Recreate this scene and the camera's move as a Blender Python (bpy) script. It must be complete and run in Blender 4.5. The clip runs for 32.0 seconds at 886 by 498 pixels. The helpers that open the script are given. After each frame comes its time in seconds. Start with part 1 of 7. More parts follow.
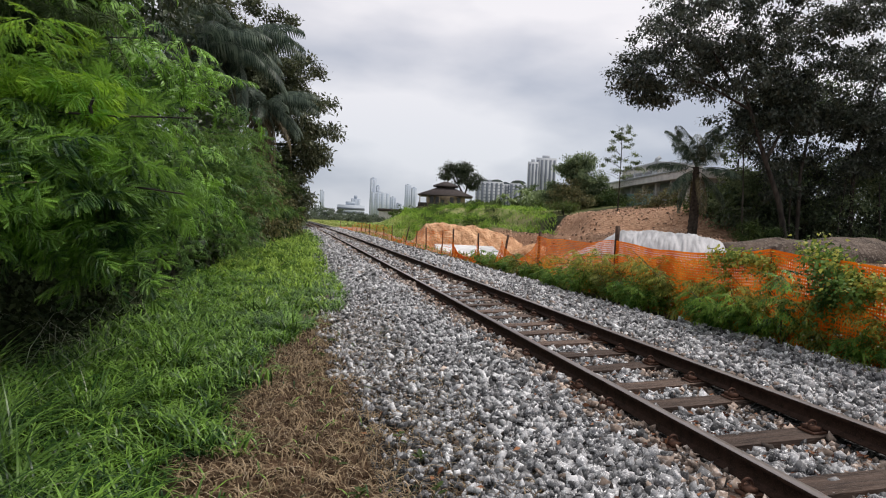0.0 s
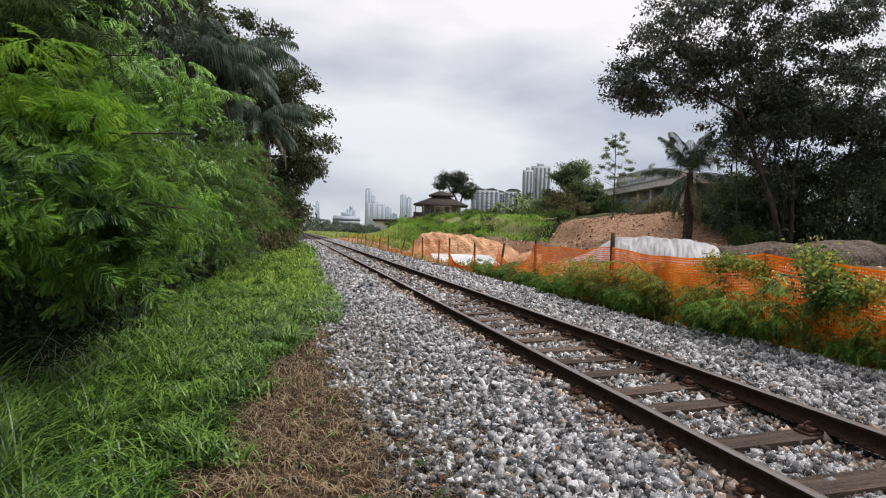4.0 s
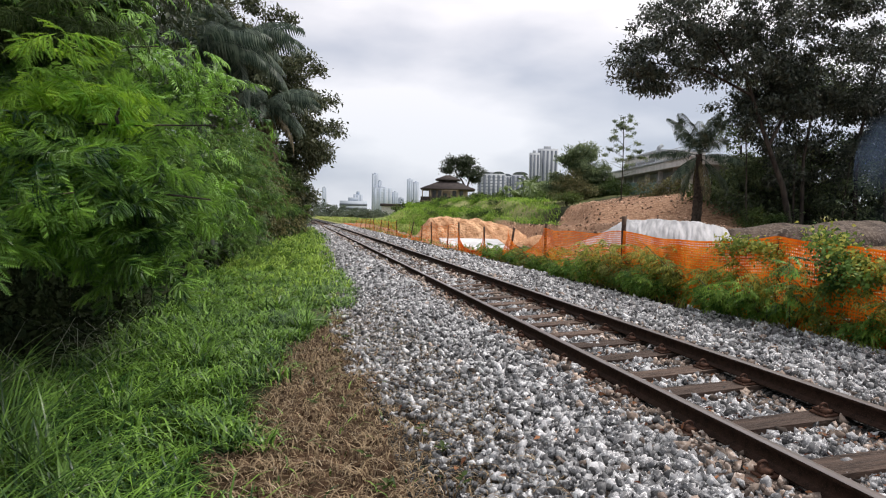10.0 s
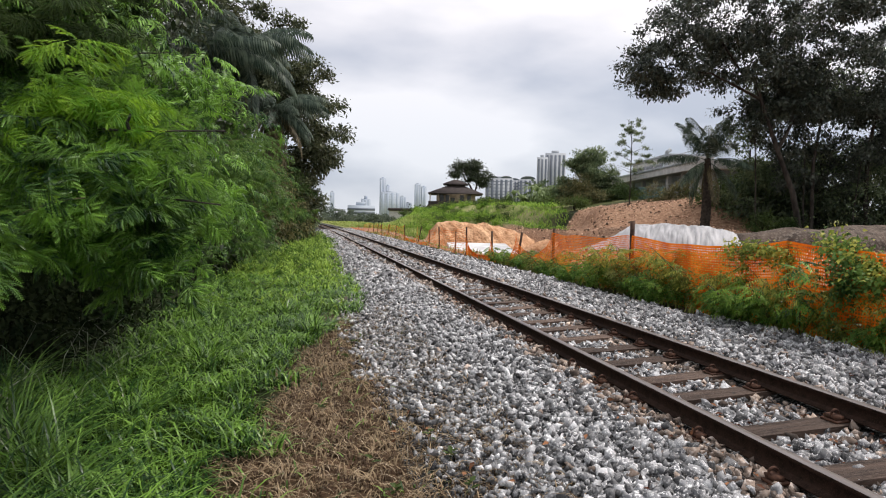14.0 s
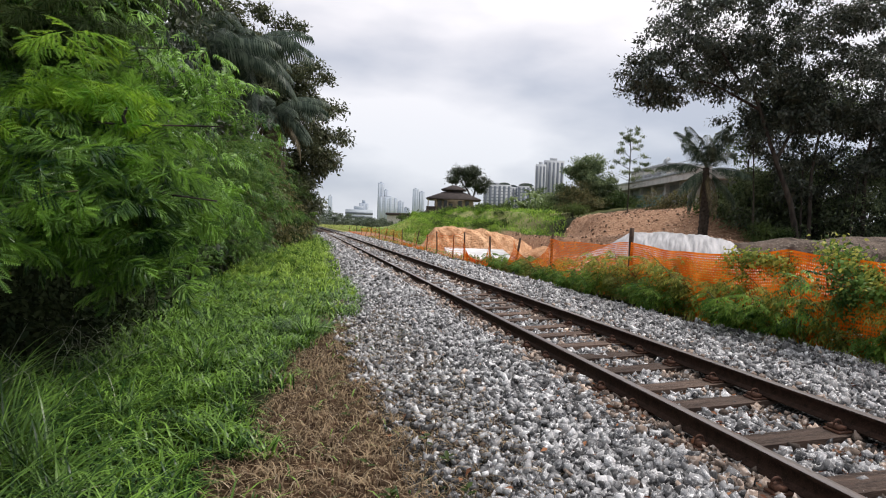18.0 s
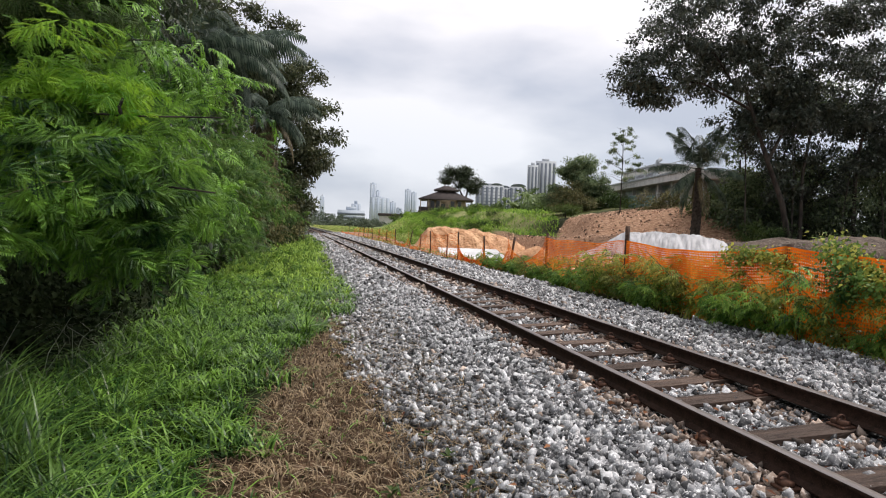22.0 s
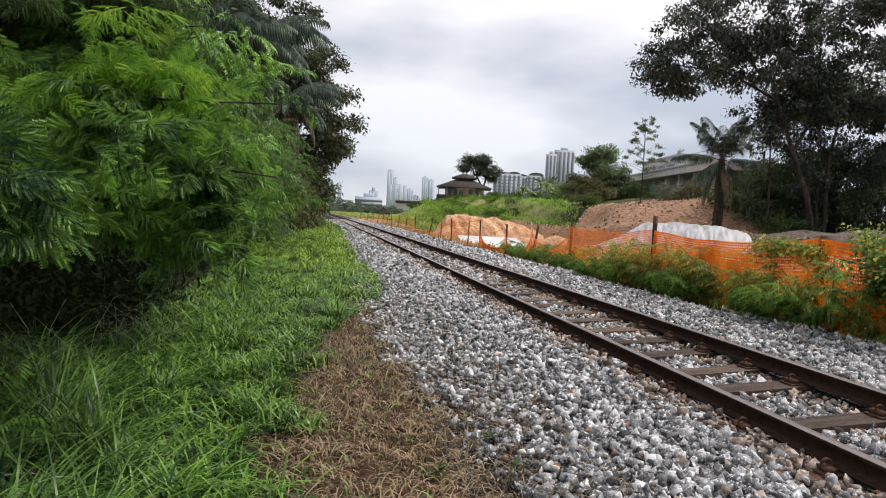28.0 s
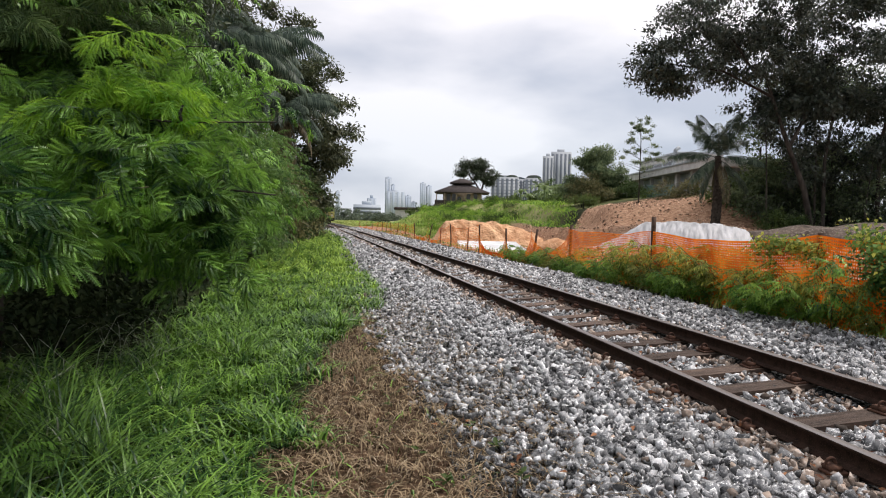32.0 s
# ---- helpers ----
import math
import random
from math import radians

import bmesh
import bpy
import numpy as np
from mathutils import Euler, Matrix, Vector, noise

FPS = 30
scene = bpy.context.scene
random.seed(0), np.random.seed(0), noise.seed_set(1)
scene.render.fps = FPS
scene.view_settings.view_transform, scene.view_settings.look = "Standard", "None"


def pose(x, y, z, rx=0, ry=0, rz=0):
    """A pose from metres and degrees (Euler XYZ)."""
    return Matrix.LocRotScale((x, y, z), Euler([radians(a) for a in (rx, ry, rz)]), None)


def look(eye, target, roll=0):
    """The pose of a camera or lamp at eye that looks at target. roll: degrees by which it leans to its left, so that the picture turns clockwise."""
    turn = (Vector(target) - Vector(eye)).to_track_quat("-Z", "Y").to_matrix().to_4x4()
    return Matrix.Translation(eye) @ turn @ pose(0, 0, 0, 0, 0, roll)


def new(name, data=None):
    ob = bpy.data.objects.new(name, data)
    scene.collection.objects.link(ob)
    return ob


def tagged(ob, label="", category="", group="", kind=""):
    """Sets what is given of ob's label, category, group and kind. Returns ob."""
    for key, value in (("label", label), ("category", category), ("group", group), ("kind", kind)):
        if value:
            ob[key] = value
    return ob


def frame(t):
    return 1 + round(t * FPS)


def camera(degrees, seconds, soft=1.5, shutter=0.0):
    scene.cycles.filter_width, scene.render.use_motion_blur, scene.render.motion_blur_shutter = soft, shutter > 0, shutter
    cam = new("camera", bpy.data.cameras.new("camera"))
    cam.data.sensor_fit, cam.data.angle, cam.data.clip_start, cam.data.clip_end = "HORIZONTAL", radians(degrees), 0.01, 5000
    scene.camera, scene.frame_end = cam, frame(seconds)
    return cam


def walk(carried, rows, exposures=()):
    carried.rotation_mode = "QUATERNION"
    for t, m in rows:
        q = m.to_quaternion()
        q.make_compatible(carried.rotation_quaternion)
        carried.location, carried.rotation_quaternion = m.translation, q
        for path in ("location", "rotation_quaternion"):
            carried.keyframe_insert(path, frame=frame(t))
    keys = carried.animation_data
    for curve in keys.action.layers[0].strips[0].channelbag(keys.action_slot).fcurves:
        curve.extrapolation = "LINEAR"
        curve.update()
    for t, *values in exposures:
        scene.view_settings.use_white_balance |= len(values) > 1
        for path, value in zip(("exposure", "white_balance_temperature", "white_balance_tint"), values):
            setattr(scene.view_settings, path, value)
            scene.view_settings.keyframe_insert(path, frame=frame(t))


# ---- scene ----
cam = camera(68.0, 32.0, soft=1.1)
PATH = [
    (0, (-0.103, 0.078, 1.515), (0.332, 2.029, 1.435), 2.8),
    (0.5, (-0.111, 0.064, 1.519), (0.325, 2.014, 1.44), 2.6),
    (1, (-0.117, 0.062, 1.515), (0.321, 2.012, 1.435), 2.5),
    (1.5, (-0.118, 0.06, 1.512), (0.324, 2.01, 1.432), 2.6),
    (2, (-0.126, 0.05, 1.518), (0.318, 1.998, 1.442), 2.5),
    (2.5, (-0.129, 0.039, 1.52), (0.314, 1.989, 1.453), 2.3),
    (3, (-0.132, 0.035, 1.528), (0.31, 1.984, 1.474), 2.2),
    (3.5, (-0.127, 0.021, 1.521), (0.316, 1.97, 1.471), 2.1),
    (5.5, (-0.153, 0.022, 1.517), (0.297, 1.97, 1.455), 0.9),
    (6, (-0.172, 0.018, 1.52), (0.274, 1.966, 1.452), 0.7),
    (6.5, (-0.176, 0.016, 1.526), (0.26, 1.967, 1.453), 0.6),
    (7, (-0.193, 0.024, 1.527), (0.25, 1.972, 1.445), 0.5),
    (7.5, (-0.203, 0.012, 1.531), (0.228, 1.963, 1.447), 0.6),
    (8, (-0.197, 0.021, 1.525), (0.232, 1.973, 1.435), 0.9),
    (8.5, (-0.203, 0.022, 1.523), (0.222, 1.974, 1.43), 1.1),
    (9, (-0.21, -0.001, 1.529), (0.216, 1.951, 1.434), 1.3),
    (9.5, (-0.209, -0.003, 1.537), (0.214, 1.949, 1.437), 1.4),
    (10, (-0.217, -0.015, 1.539), (0.208, 1.937, 1.439), 1.3),
    (10.5, (-0.208, -0.02, 1.541), (0.209, 1.933, 1.445), 1.3),
    (11, (-0.211, -0.019, 1.545), (0.211, 1.934, 1.447), 1.4),
    (11.5, (-0.209, -0.014, 1.543), (0.207, 1.94, 1.45), 1.3),
    (12, (-0.226, -0.025, 1.545), (0.189, 1.93, 1.457), 1.4),
    (12.5, (-0.227, -0.042, 1.55), (0.188, 1.912, 1.459), 1.4),
    (13, (-0.231, -0.036, 1.551), (0.171, 1.921, 1.463), 1.3),
    (13.5, (-0.227, -0.053, 1.553), (0.173, 1.905, 1.465), 1.2),
    (14, (-0.222, -0.017, 1.542), (0.18, 1.94, 1.455), 1.3),
    (14.5, (-0.222, -0.016, 1.538), (0.181, 1.941, 1.455), 1.4),
    (16.5, (-0.22, 0.023, 1.531), (0.191, 1.979, 1.457), 1.7),
    (17, (-0.222, 0.034, 1.529), (0.187, 1.99, 1.457), 1.8),
    (17.5, (-0.224, 0.029, 1.522), (0.183, 1.985, 1.452), 2.0),
    (18, (-0.223, 0.052, 1.512), (0.187, 2.008, 1.442), 2.2),
    (18.5, (-0.231, 0.066, 1.516), (0.184, 2.022, 1.446), 2.3),
    (19, (-0.222, 0.081, 1.507), (0.197, 2.036, 1.44), 2.4),
    (19.5, (-0.223, 0.097, 1.505), (0.195, 2.051, 1.439), 2.4),
    (20, (-0.227, 0.09, 1.508), (0.198, 2.043, 1.441), 2.4),
    (20.5, (-0.208, 0.113, 1.502), (0.225, 2.065, 1.435), 2.5),
    (21, (-0.176, 0.095, 1.507), (0.254, 2.047, 1.439), 2.7),
    (21.5, (-0.183, 0.105, 1.483), (0.251, 2.056, 1.414), 2.9),
    (22, (-0.268, 0.118, 1.466), (0.165, 2.069, 1.399), 2.2),
    (22.5, (-0.324, 0.116, 1.463), (0.112, 2.067, 1.398), 1.9),
    (23, (-0.354, 0.136, 1.459), (0.081, 2.087, 1.391), 1.9),
    (23.5, (-0.362, 0.118, 1.465), (0.068, 2.07, 1.392), 1.9),
    (24, (-0.337, 0.058, 1.472), (0.096, 2.01, 1.403), 1.9),
    (24.5, (-0.324, 0.025, 1.472), (0.101, 1.978, 1.388), 2.2),
    (25, (-0.382, 0.015, 1.451), (0.03, 1.97, 1.352), 2.0),
    (25.5, (-0.477, 0.005, 1.455), (-0.086, 1.963, 1.337), 1.9),
    (27.5, (-0.48, 0.058, 1.451), (-0.086, 2.016, 1.343), 2.7),
    (28, (-0.479, 0.065, 1.445), (-0.093, 2.025, 1.339), 3.0),
    (28.5, (-0.477, 0.025, 1.453), (-0.092, 1.985, 1.359), 2.9),
    (29, (-0.477, 0.019, 1.462), (-0.089, 1.978, 1.358), 2.7),
    (29.5, (-0.483, 0.032, 1.47), (-0.084, 1.989, 1.365), 2.3),
    (30, (-0.483, 0.036, 1.48), (-0.101, 1.997, 1.381), 1.6),
    (30.5, (-0.49, 0.029, 1.487), (-0.101, 1.988, 1.392), 1.4),
    (31, (-0.494, 0.014, 1.485), (-0.109, 1.975, 1.389), 1.4),
    (31.5, (-0.497, 0.027, 1.486), (-0.11, 1.988, 1.398), 1.5),
    (32, (-0.49, 0.036, 1.485), (-0.104, 1.996, 1.395), 1.2),
]
EXPOSURES = [(0, -0.11, 6550, 15), (3.5, -0.04, 6550, 15), (6, 0.06, 6550, 15), (11, 0.11, 6550, 15), (14, 0.09, 6550, 15), (17, 0.07, 6550, 15), (20, 0.08, 6550, 15), (22, 0.12, 6550, 15), (25, 0.17, 6550, 15), (28, 0.12, 6550, 15), (32, 0.14, 6550, 15)]
walk(cam, [(t, look(eye, target, roll)) for t, eye, target, roll in PATH], EXPOSURES)

# ---- light ----
world = bpy.data.worlds.new("overcast_sky")
scene.world = world
world.use_nodes = True


def sky():
    nt = world.node_tree
    nt.nodes.clear()
    N, L = nt.nodes.new, nt.links.new
    out, bg = N("ShaderNodeOutputWorld"), N("ShaderNodeBackground")
    tc, mp = N("ShaderNodeTexCoord"), N("ShaderNodeMapping")
    mp.inputs["Scale"].default_value = (1.0, 1.0, 2.6)
    mp.inputs["Location"].default_value = (0.35, 0.1, 0.3)
    L(tc.outputs["Generated"], mp.inputs["Vector"])
    nz = N("ShaderNodeTexNoise")
    nz.inputs["Scale"].default_value, nz.inputs["Detail"].default_value, nz.inputs["Roughness"].default_value = 2.9, 5.0, 0.45
    L(mp.outputs["Vector"], nz.inputs["Vector"])
    ramp = N("ShaderNodeValToRGB")
    el = ramp.color_ramp.elements
    el[0].position, el[0].color = 0.34, (6.0, 6.45, 7.2, 1)
    el[1].position, el[1].color = 0.59, (10.5, 10.5, 10.55, 1)
    L(nz.outputs["Fac"], ramp.inputs["Fac"])
    nish = N("ShaderNodeTexSky")
    nish.sky_type, nish.sun_disc = "NISHITA", False
    nish.sun_elevation, nish.sun_rotation = radians(SUN_UP), radians(SUN_ROUND)
    mix = N("ShaderNodeMix")
    mix.data_type = "RGBA"
    mix.inputs["Factor"].default_value = 0.88
    L(nish.outputs["Color"], mix.inputs["A"])
    # the air is greyer and bluer towards the horizon
    sep, low = N("ShaderNodeSeparateXYZ"), N("ShaderNodeValToRGB")
    L(tc.outputs["Generated"], sep.inputs["Vector"])
    L(sep.outputs["Z"], low.inputs["Fac"])
    low.color_ramp.elements[0].position, low.color_ramp.elements[0].color = 0.0, (0.69, 0.75, 0.805, 1)
    low.color_ramp.elements[1].position, low.color_ramp.elements[1].color = 0.27, (1, 1, 1, 1)
    mid = low.color_ramp.elements.new(0.11)
    mid.color = (0.82, 0.865, 0.895, 1)
    mul = N("ShaderNodeMix")
    mul.data_type, mul.blend_type = "RGBA", "MULTIPLY"
    mul.inputs["Factor"].default_value = 1.0
    L(ramp.outputs["Color"], mul.inputs["A"])
    L(low.outputs["Color"], mul.inputs["B"])
    L(mul.outputs["Result"], mix.inputs["B"])
    L(mix.outputs["Result"], bg.inputs["Color"])
    bg.inputs["Strength"].default_value = 0.1
    L(bg.outputs["Background"], out.inputs["Surface"])


SUN_UP, SUN_ROUND = 58.0, 82.0
sky()
sun = new("sun", bpy.data.lights.new("sun", "SUN"))
sun.data.energy, sun.data.angle, sun.data.color = 2.8, radians(9), (1.0, 0.96, 0.9)
_az = radians(SUN_ROUND)
_dir = Vector((math.sin(_az) * math.cos(radians(SUN_UP)), math.cos(_az) * math.cos(radians(SUN_UP)), math.sin(radians(SUN_UP))))
sun.matrix_world = look(_dir * 50, (0, 0, 0))

# ---- materials ----


def material(name, c1, c2, scale=8.0, rough=0.8, metal=0.0, bump=0.3, fine=60.0, dist=0.01, c3=None, island=0.0, spec=0.3, stretch=(1, 1, 1), lo=0.35, hi=0.65, each=0.0):
    """A surface of two noises: c1 to c2 in patches, c3 in fine specks; island: change of value from piece to piece."""
    m = bpy.data.materials.new(name)
    m.use_nodes = True
    nt = m.node_tree
    N, L = nt.nodes.new, nt.links.new
    b = nt.nodes["Principled BSDF"]
    b.inputs["Roughness"].default_value, b.inputs["Metallic"].default_value = rough, metal
    b.inputs["Specular IOR Level"].default_value = spec
    tc, mp = N("ShaderNodeTexCoord"), N("ShaderNodeMapping")
    mp.inputs["Scale"].default_value = stretch
    L(tc.outputs["Object"], mp.inputs["Vector"])
    a, f = N("ShaderNodeTexNoise"), N("ShaderNodeTexNoise")
    a.inputs["Scale"].default_value, a.inputs["Detail"].default_value = scale, 4.0
    f.inputs["Scale"].default_value, f.inputs["Detail"].default_value = fine, 3.0
    L(mp.outputs["Vector"], a.inputs["Vector"])
    L(mp.outputs["Vector"], f.inputs["Vector"])
    r = N("ShaderNodeValToRGB")
    r.color_ramp.elements[0].position, r.color_ramp.elements[0].color = lo, (*c1, 1)
    r.color_ramp.elements[1].position, r.color_ramp.elements[1].color = hi, (*c2, 1)
    L(a.outputs["Fac"], r.inputs["Fac"])
    col = r.outputs["Color"]
    if c3:
        fr = N("ShaderNodeValToRGB")
        fr.color_ramp.elements[0].position, fr.color_ramp.elements[1].position = 0.52, 0.66
        L(f.outputs["Fac"], fr.inputs["Fac"])
        mx = N("ShaderNodeMix")
        mx.data_type = "RGBA"
        mx.inputs["B"].default_value = (*c3, 1)
        L(fr.outputs["Color"], mx.inputs["Factor"])
        L(col, mx.inputs["A"])
        col = mx.outputs["Result"]
    if island:
        g, mr, hs = N("ShaderNodeNewGeometry"), N("ShaderNodeMapRange"), N("ShaderNodeHueSaturation")
        mr.inputs["To Min"].default_value, mr.inputs["To Max"].default_value = 1 - island, 1 + island
        L(g.outputs["Random Per Island"], mr.inputs["Value"])
        L(mr.outputs["Result"], hs.inputs["Value"])
        L(col, hs.inputs["Color"])
        col = hs.outputs["Color"]
    if each:
        g, mr, hs = N("ShaderNodeObjectInfo"), N("ShaderNodeMapRange"), N("ShaderNodeHueSaturation")
        mr.inputs["To Min"].default_value, mr.inputs["To Max"].default_value = 1 - each, 1 + each
        L(g.outputs["Random"], mr.inputs["Value"])
        L(mr.outputs["Result"], hs.inputs["Value"])
        L(col, hs.inputs["Color"])
        col = hs.outputs["Color"]
    L(col, b.inputs["Base Color"])
    if bump:
        bp = N("ShaderNodeBump")
        bp.inputs["Strength"].default_value, bp.inputs["Distance"].default_value = bump, dist
        L(f.outputs["Fac"], bp.inputs["Height"])
        L(bp.outputs["Normal"], b.inputs["Normal"])
    return m


def leafy(name, c1, c2, through_it=0.35, rough=0.5, spread=0.25, grain=2.5, gloss=0.12):
    """Leaves: colour from leaf to leaf, some light passes through."""
    m = bpy.data.materials.new(name)
    m.use_nodes = True
    nt = m.node_tree
    N, L = nt.nodes.new, nt.links.new
    b, out = nt.nodes["Principled BSDF"], nt.nodes["Material Output"]
    g = N("ShaderNodeNewGeometry")
    tc, nz = N("ShaderNodeTexCoord"), N("ShaderNodeTexNoise")
    nz.inputs["Scale"].default_value, nz.inputs["Detail"].default_value = grain, 4.0
    L(tc.outputs["Object"], nz.inputs["Vector"])
    add = N("ShaderNodeMath")
    add.operation = "MULTIPLY_ADD"
    add.inputs[1].default_value, add.inputs[2].default_value = spread, 0.5 - spread / 2
    L(g.outputs["Random Per Island"], add.inputs[0])
    mid = N("ShaderNodeMath")
    mid.operation = "ADD"
    L(add.outputs[0], mid.inputs[0])
    sub = N("ShaderNodeMath")
    sub.operation = "MULTIPLY_ADD"
    sub.inputs[1].default_value, sub.inputs[2].default_value = 1.6, -0.8
    L(nz.outputs["Fac"], sub.inputs[0])
    L(sub.outputs[0], mid.inputs[1])
    r = N("ShaderNodeValToRGB")
    r.color_ramp.elements[0].position, r.color_ramp.elements[0].color = 0.25, (*c1, 1)
    r.color_ramp.elements[1].position, r.color_ramp.elements[1].color = 0.75, (*c2, 1)
    L(mid.outputs[0], r.inputs["Fac"])
    L(r.outputs["Color"], b.inputs["Base Color"])
    b.inputs["Roughness"].default_value, b.inputs["Specular IOR Level"].default_value = rough, gloss
    t, mx = N("ShaderNodeBsdfTranslucent"), N("ShaderNodeMixShader")
    gain = N("ShaderNodeHueSaturation")
    gain.inputs["Value"].default_value, gain.inputs["Saturation"].default_value, gain.inputs["Hue"].default_value = 1.5, 1.02, 0.492
    L(r.outputs["Color"], gain.inputs["Color"])
    L(gain.outputs["Color"], t.inputs["Color"])
    mx.inputs["Fac"].default_value = through_it
    L(b.outputs["BSDF"], mx.inputs[1])
    L(t.outputs["BSDF"], mx.inputs[2])
    L(mx.outputs["Shader"], out.inputs["Surface"])
    return m


M_STONE = material("ballast_stone", (0.085, 0.087, 0.092), (0.41, 0.413, 0.415), 9, 0.9, bump=0.25, fine=70, dist=0.004, c3=(0.62, 0.62, 0.61), island=0.8, spec=0.1)
M_RUSTY = material("rust_stained_stone", (0.10, 0.074, 0.058), (0.35, 0.275, 0.22), 16, 0.9, bump=0.5, fine=45, dist=0.006, c3=(0.38, 0.33, 0.29), island=0.85)
M_LITTER = leafy("dead_leaves", (0.09, 0.035, 0.02), (0.30, 0.14, 0.07), 0.1, 0.8, 0.8)
# bed is near-black: shade in the gaps between stones is painted here
M_BED_SHADE = material("ballast_bed", (0.010, 0.010, 0.010), (0.05, 0.05, 0.048), 30, 0.95, bump=0.9, fine=45, dist=0.03, c3=(0.22, 0.22, 0.215), spec=0.05)
M_RAIL = material("rusty_rail", (0.015, 0.009, 0.006), (0.042, 0.023, 0.016), 18, 0.8, 0.1, 0.3, 120, 0.002, c3=(0.06, 0.032, 0.022), spec=0.15)
M_RAILTOP = material("worn_rail_head", (0.13, 0.095, 0.08), (0.30, 0.27, 0.25), 6, 0.38, 0.8, 0.05, 90, 0.001, stretch=(1, 0.05, 1))
M_SLEEPER = material("weathered_sleeper", (0.038, 0.026, 0.020), (0.13, 0.088, 0.066), 6, 0.9, 0, 0.8, 40, 0.01, c3=(0.2, 0.15, 0.12), stretch=(0.35, 5, 2), each=0.5)
M_PLATE = material("rusty_plate", (0.045, 0.022, 0.015), (0.12, 0.058, 0.036), 25, 0.9, 0.1, 0.4, 150, 0.003, c3=(0.10, 0.05, 0.03))
M_SAND = material("orange_sand", (0.42, 0.195, 0.09), (0.80, 0.51, 0.30), 1.1, 0.95, 0, 0.9, 5, 0.25, c3=(0.50, 0.26, 0.13))
M_CLOD = material("earth_clods", (0.32, 0.19, 0.125), (0.56, 0.39, 0.275), 3, 0.95, 0, 0.5, 20, 0.02, island=0.75)
M_BERM = material("grey_rubble", (0.06, 0.046, 0.036), (0.15, 0.115, 0.09), 2.0, 0.95, 0, 0.8, 8, 0.1, c3=(0.2, 0.165, 0.135))
M_TARP = material("grey_white_tarpaulin", (0.30, 0.302, 0.305), (0.55, 0.55, 0.555), 1.6, 0.6, 0, 0.6, 2.6, 0.1, stretch=(2.2, 0.6, 0.6), lo=0.3, hi=0.7)
M_POST = material("rusty_post", (0.05, 0.03, 0.022), (0.13, 0.08, 0.055), 12, 0.85, 0.1, 0.3, 80, 0.003)
M_CONC = material("pale_concrete", (0.42, 0.41, 0.39), (0.56, 0.55, 0.53), 2, 0.85, 0, 0.2, 30, 0.01)
M_SLAB = material("white_concrete", (0.55, 0.55, 0.54), (0.72, 0.72, 0.71), 1.5, 0.8, 0, 0.2, 25, 0.01)
M_SKIRT = material("dark_palm_trunk", (0.018, 0.014, 0.011), (0.06, 0.048, 0.036), 7, 0.95, 0, 0.9, 20, 0.04)
M_BARK = material("grey_brown_bark", (0.016, 0.013, 0.011), (0.06, 0.05, 0.04), 5, 0.95, 0, 0.9, 22, 0.03, stretch=(1, 1, 0.3))
M_TWIG = material("thin_stems", (0.07, 0.075, 0.03), (0.12, 0.10, 0.05), 9, 0.8, 0, 0.2, 60, 0.002)
M_NET = leafy("orange_net_plastic", (0.66, 0.14, 0.012), (0.90, 0.29, 0.028), 0.3, 0.5, 0.2)
M_LEUC = leafy("feathery_leaves", (0.012, 0.050, 0.013), (0.225, 0.44, 0.066), 0.27, 0.42, 0.35, 2.2, 0.3)
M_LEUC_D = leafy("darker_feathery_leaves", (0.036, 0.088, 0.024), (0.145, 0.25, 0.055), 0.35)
M_DARK = leafy("dark_broad_leaves", (0.022, 0.044, 0.016), (0.075, 0.115, 0.034), 0.25, 0.5, gloss=0.05)
# distance haze is put into this leaf colour
M_FAR = leafy("hazy_far_leaves", (0.085, 0.11, 0.085), (0.16, 0.19, 0.14), 0.2, 0.8, 0.4, 0.3, 0.02)
M_GREYG = leafy("grey_green_leaves", (0.060, 0.092, 0.05), (0.225, 0.28, 0.145), 0.35, 0.6, 0.4, 1.2, 0.05)
M_YOUNG = leafy("young_feathery_leaves", (0.10, 0.26, 0.025), (0.30, 0.50, 0.05), 0.45, 0.45, 0.3, 2.0, 0.2)
M_OLIVE = leafy("olive_brown_leaves", (0.06, 0.068, 0.03), (0.22, 0.205, 0.09), 0.25, 0.5, 0.4)
M_LEAN = leafy("leaning_tree_leaves", (0.034, 0.048, 0.024), (0.125, 0.14, 0.075), 0.22, 0.42, 0.5, gloss=0.2)
M_BIG = leafy("big_tree_leaves", (0.017, 0.028, 0.015), (0.062, 0.082, 0.038), 0.2, 0.42, 0.4, gloss=0.3)
# the hollow's deep shade is painted into these leaves
M_UNDER = leafy("shade_tinted_undergrowth", (0.012, 0.021, 0.010), (0.036, 0.050, 0.021), 0.08, 0.7, 0.4, gloss=0.04)
M_CANOPY = leafy("canopy_leaves", (0.016, 0.027, 0.019), (0.078, 0.093, 0.063), 0.18, 0.4, 0.4, gloss=0.45)
M_PALM = leafy("palm_leaflets", (0.026, 0.046, 0.032), (0.105, 0.14, 0.098), 0.2, 0.45, 0.7, gloss=0.18)
M_PALM_OLD = leafy("dry_palm_leaflets", (0.055, 0.048, 0.024), (0.17, 0.14, 0.075), 0.2, 0.5, 0.6, gloss=0.2)
M_MID = leafy("middle_distance_leaves", (0.03, 0.055, 0.016), (0.10, 0.145, 0.04), 0.3, 0.5, 0.25, 0.7)
M_GRASS = leafy("verge_grass", (0.015, 0.056, 0.010), (0.19, 0.35, 0.053), 0.15, 0.4, 0.8, 3.0, 0.35)
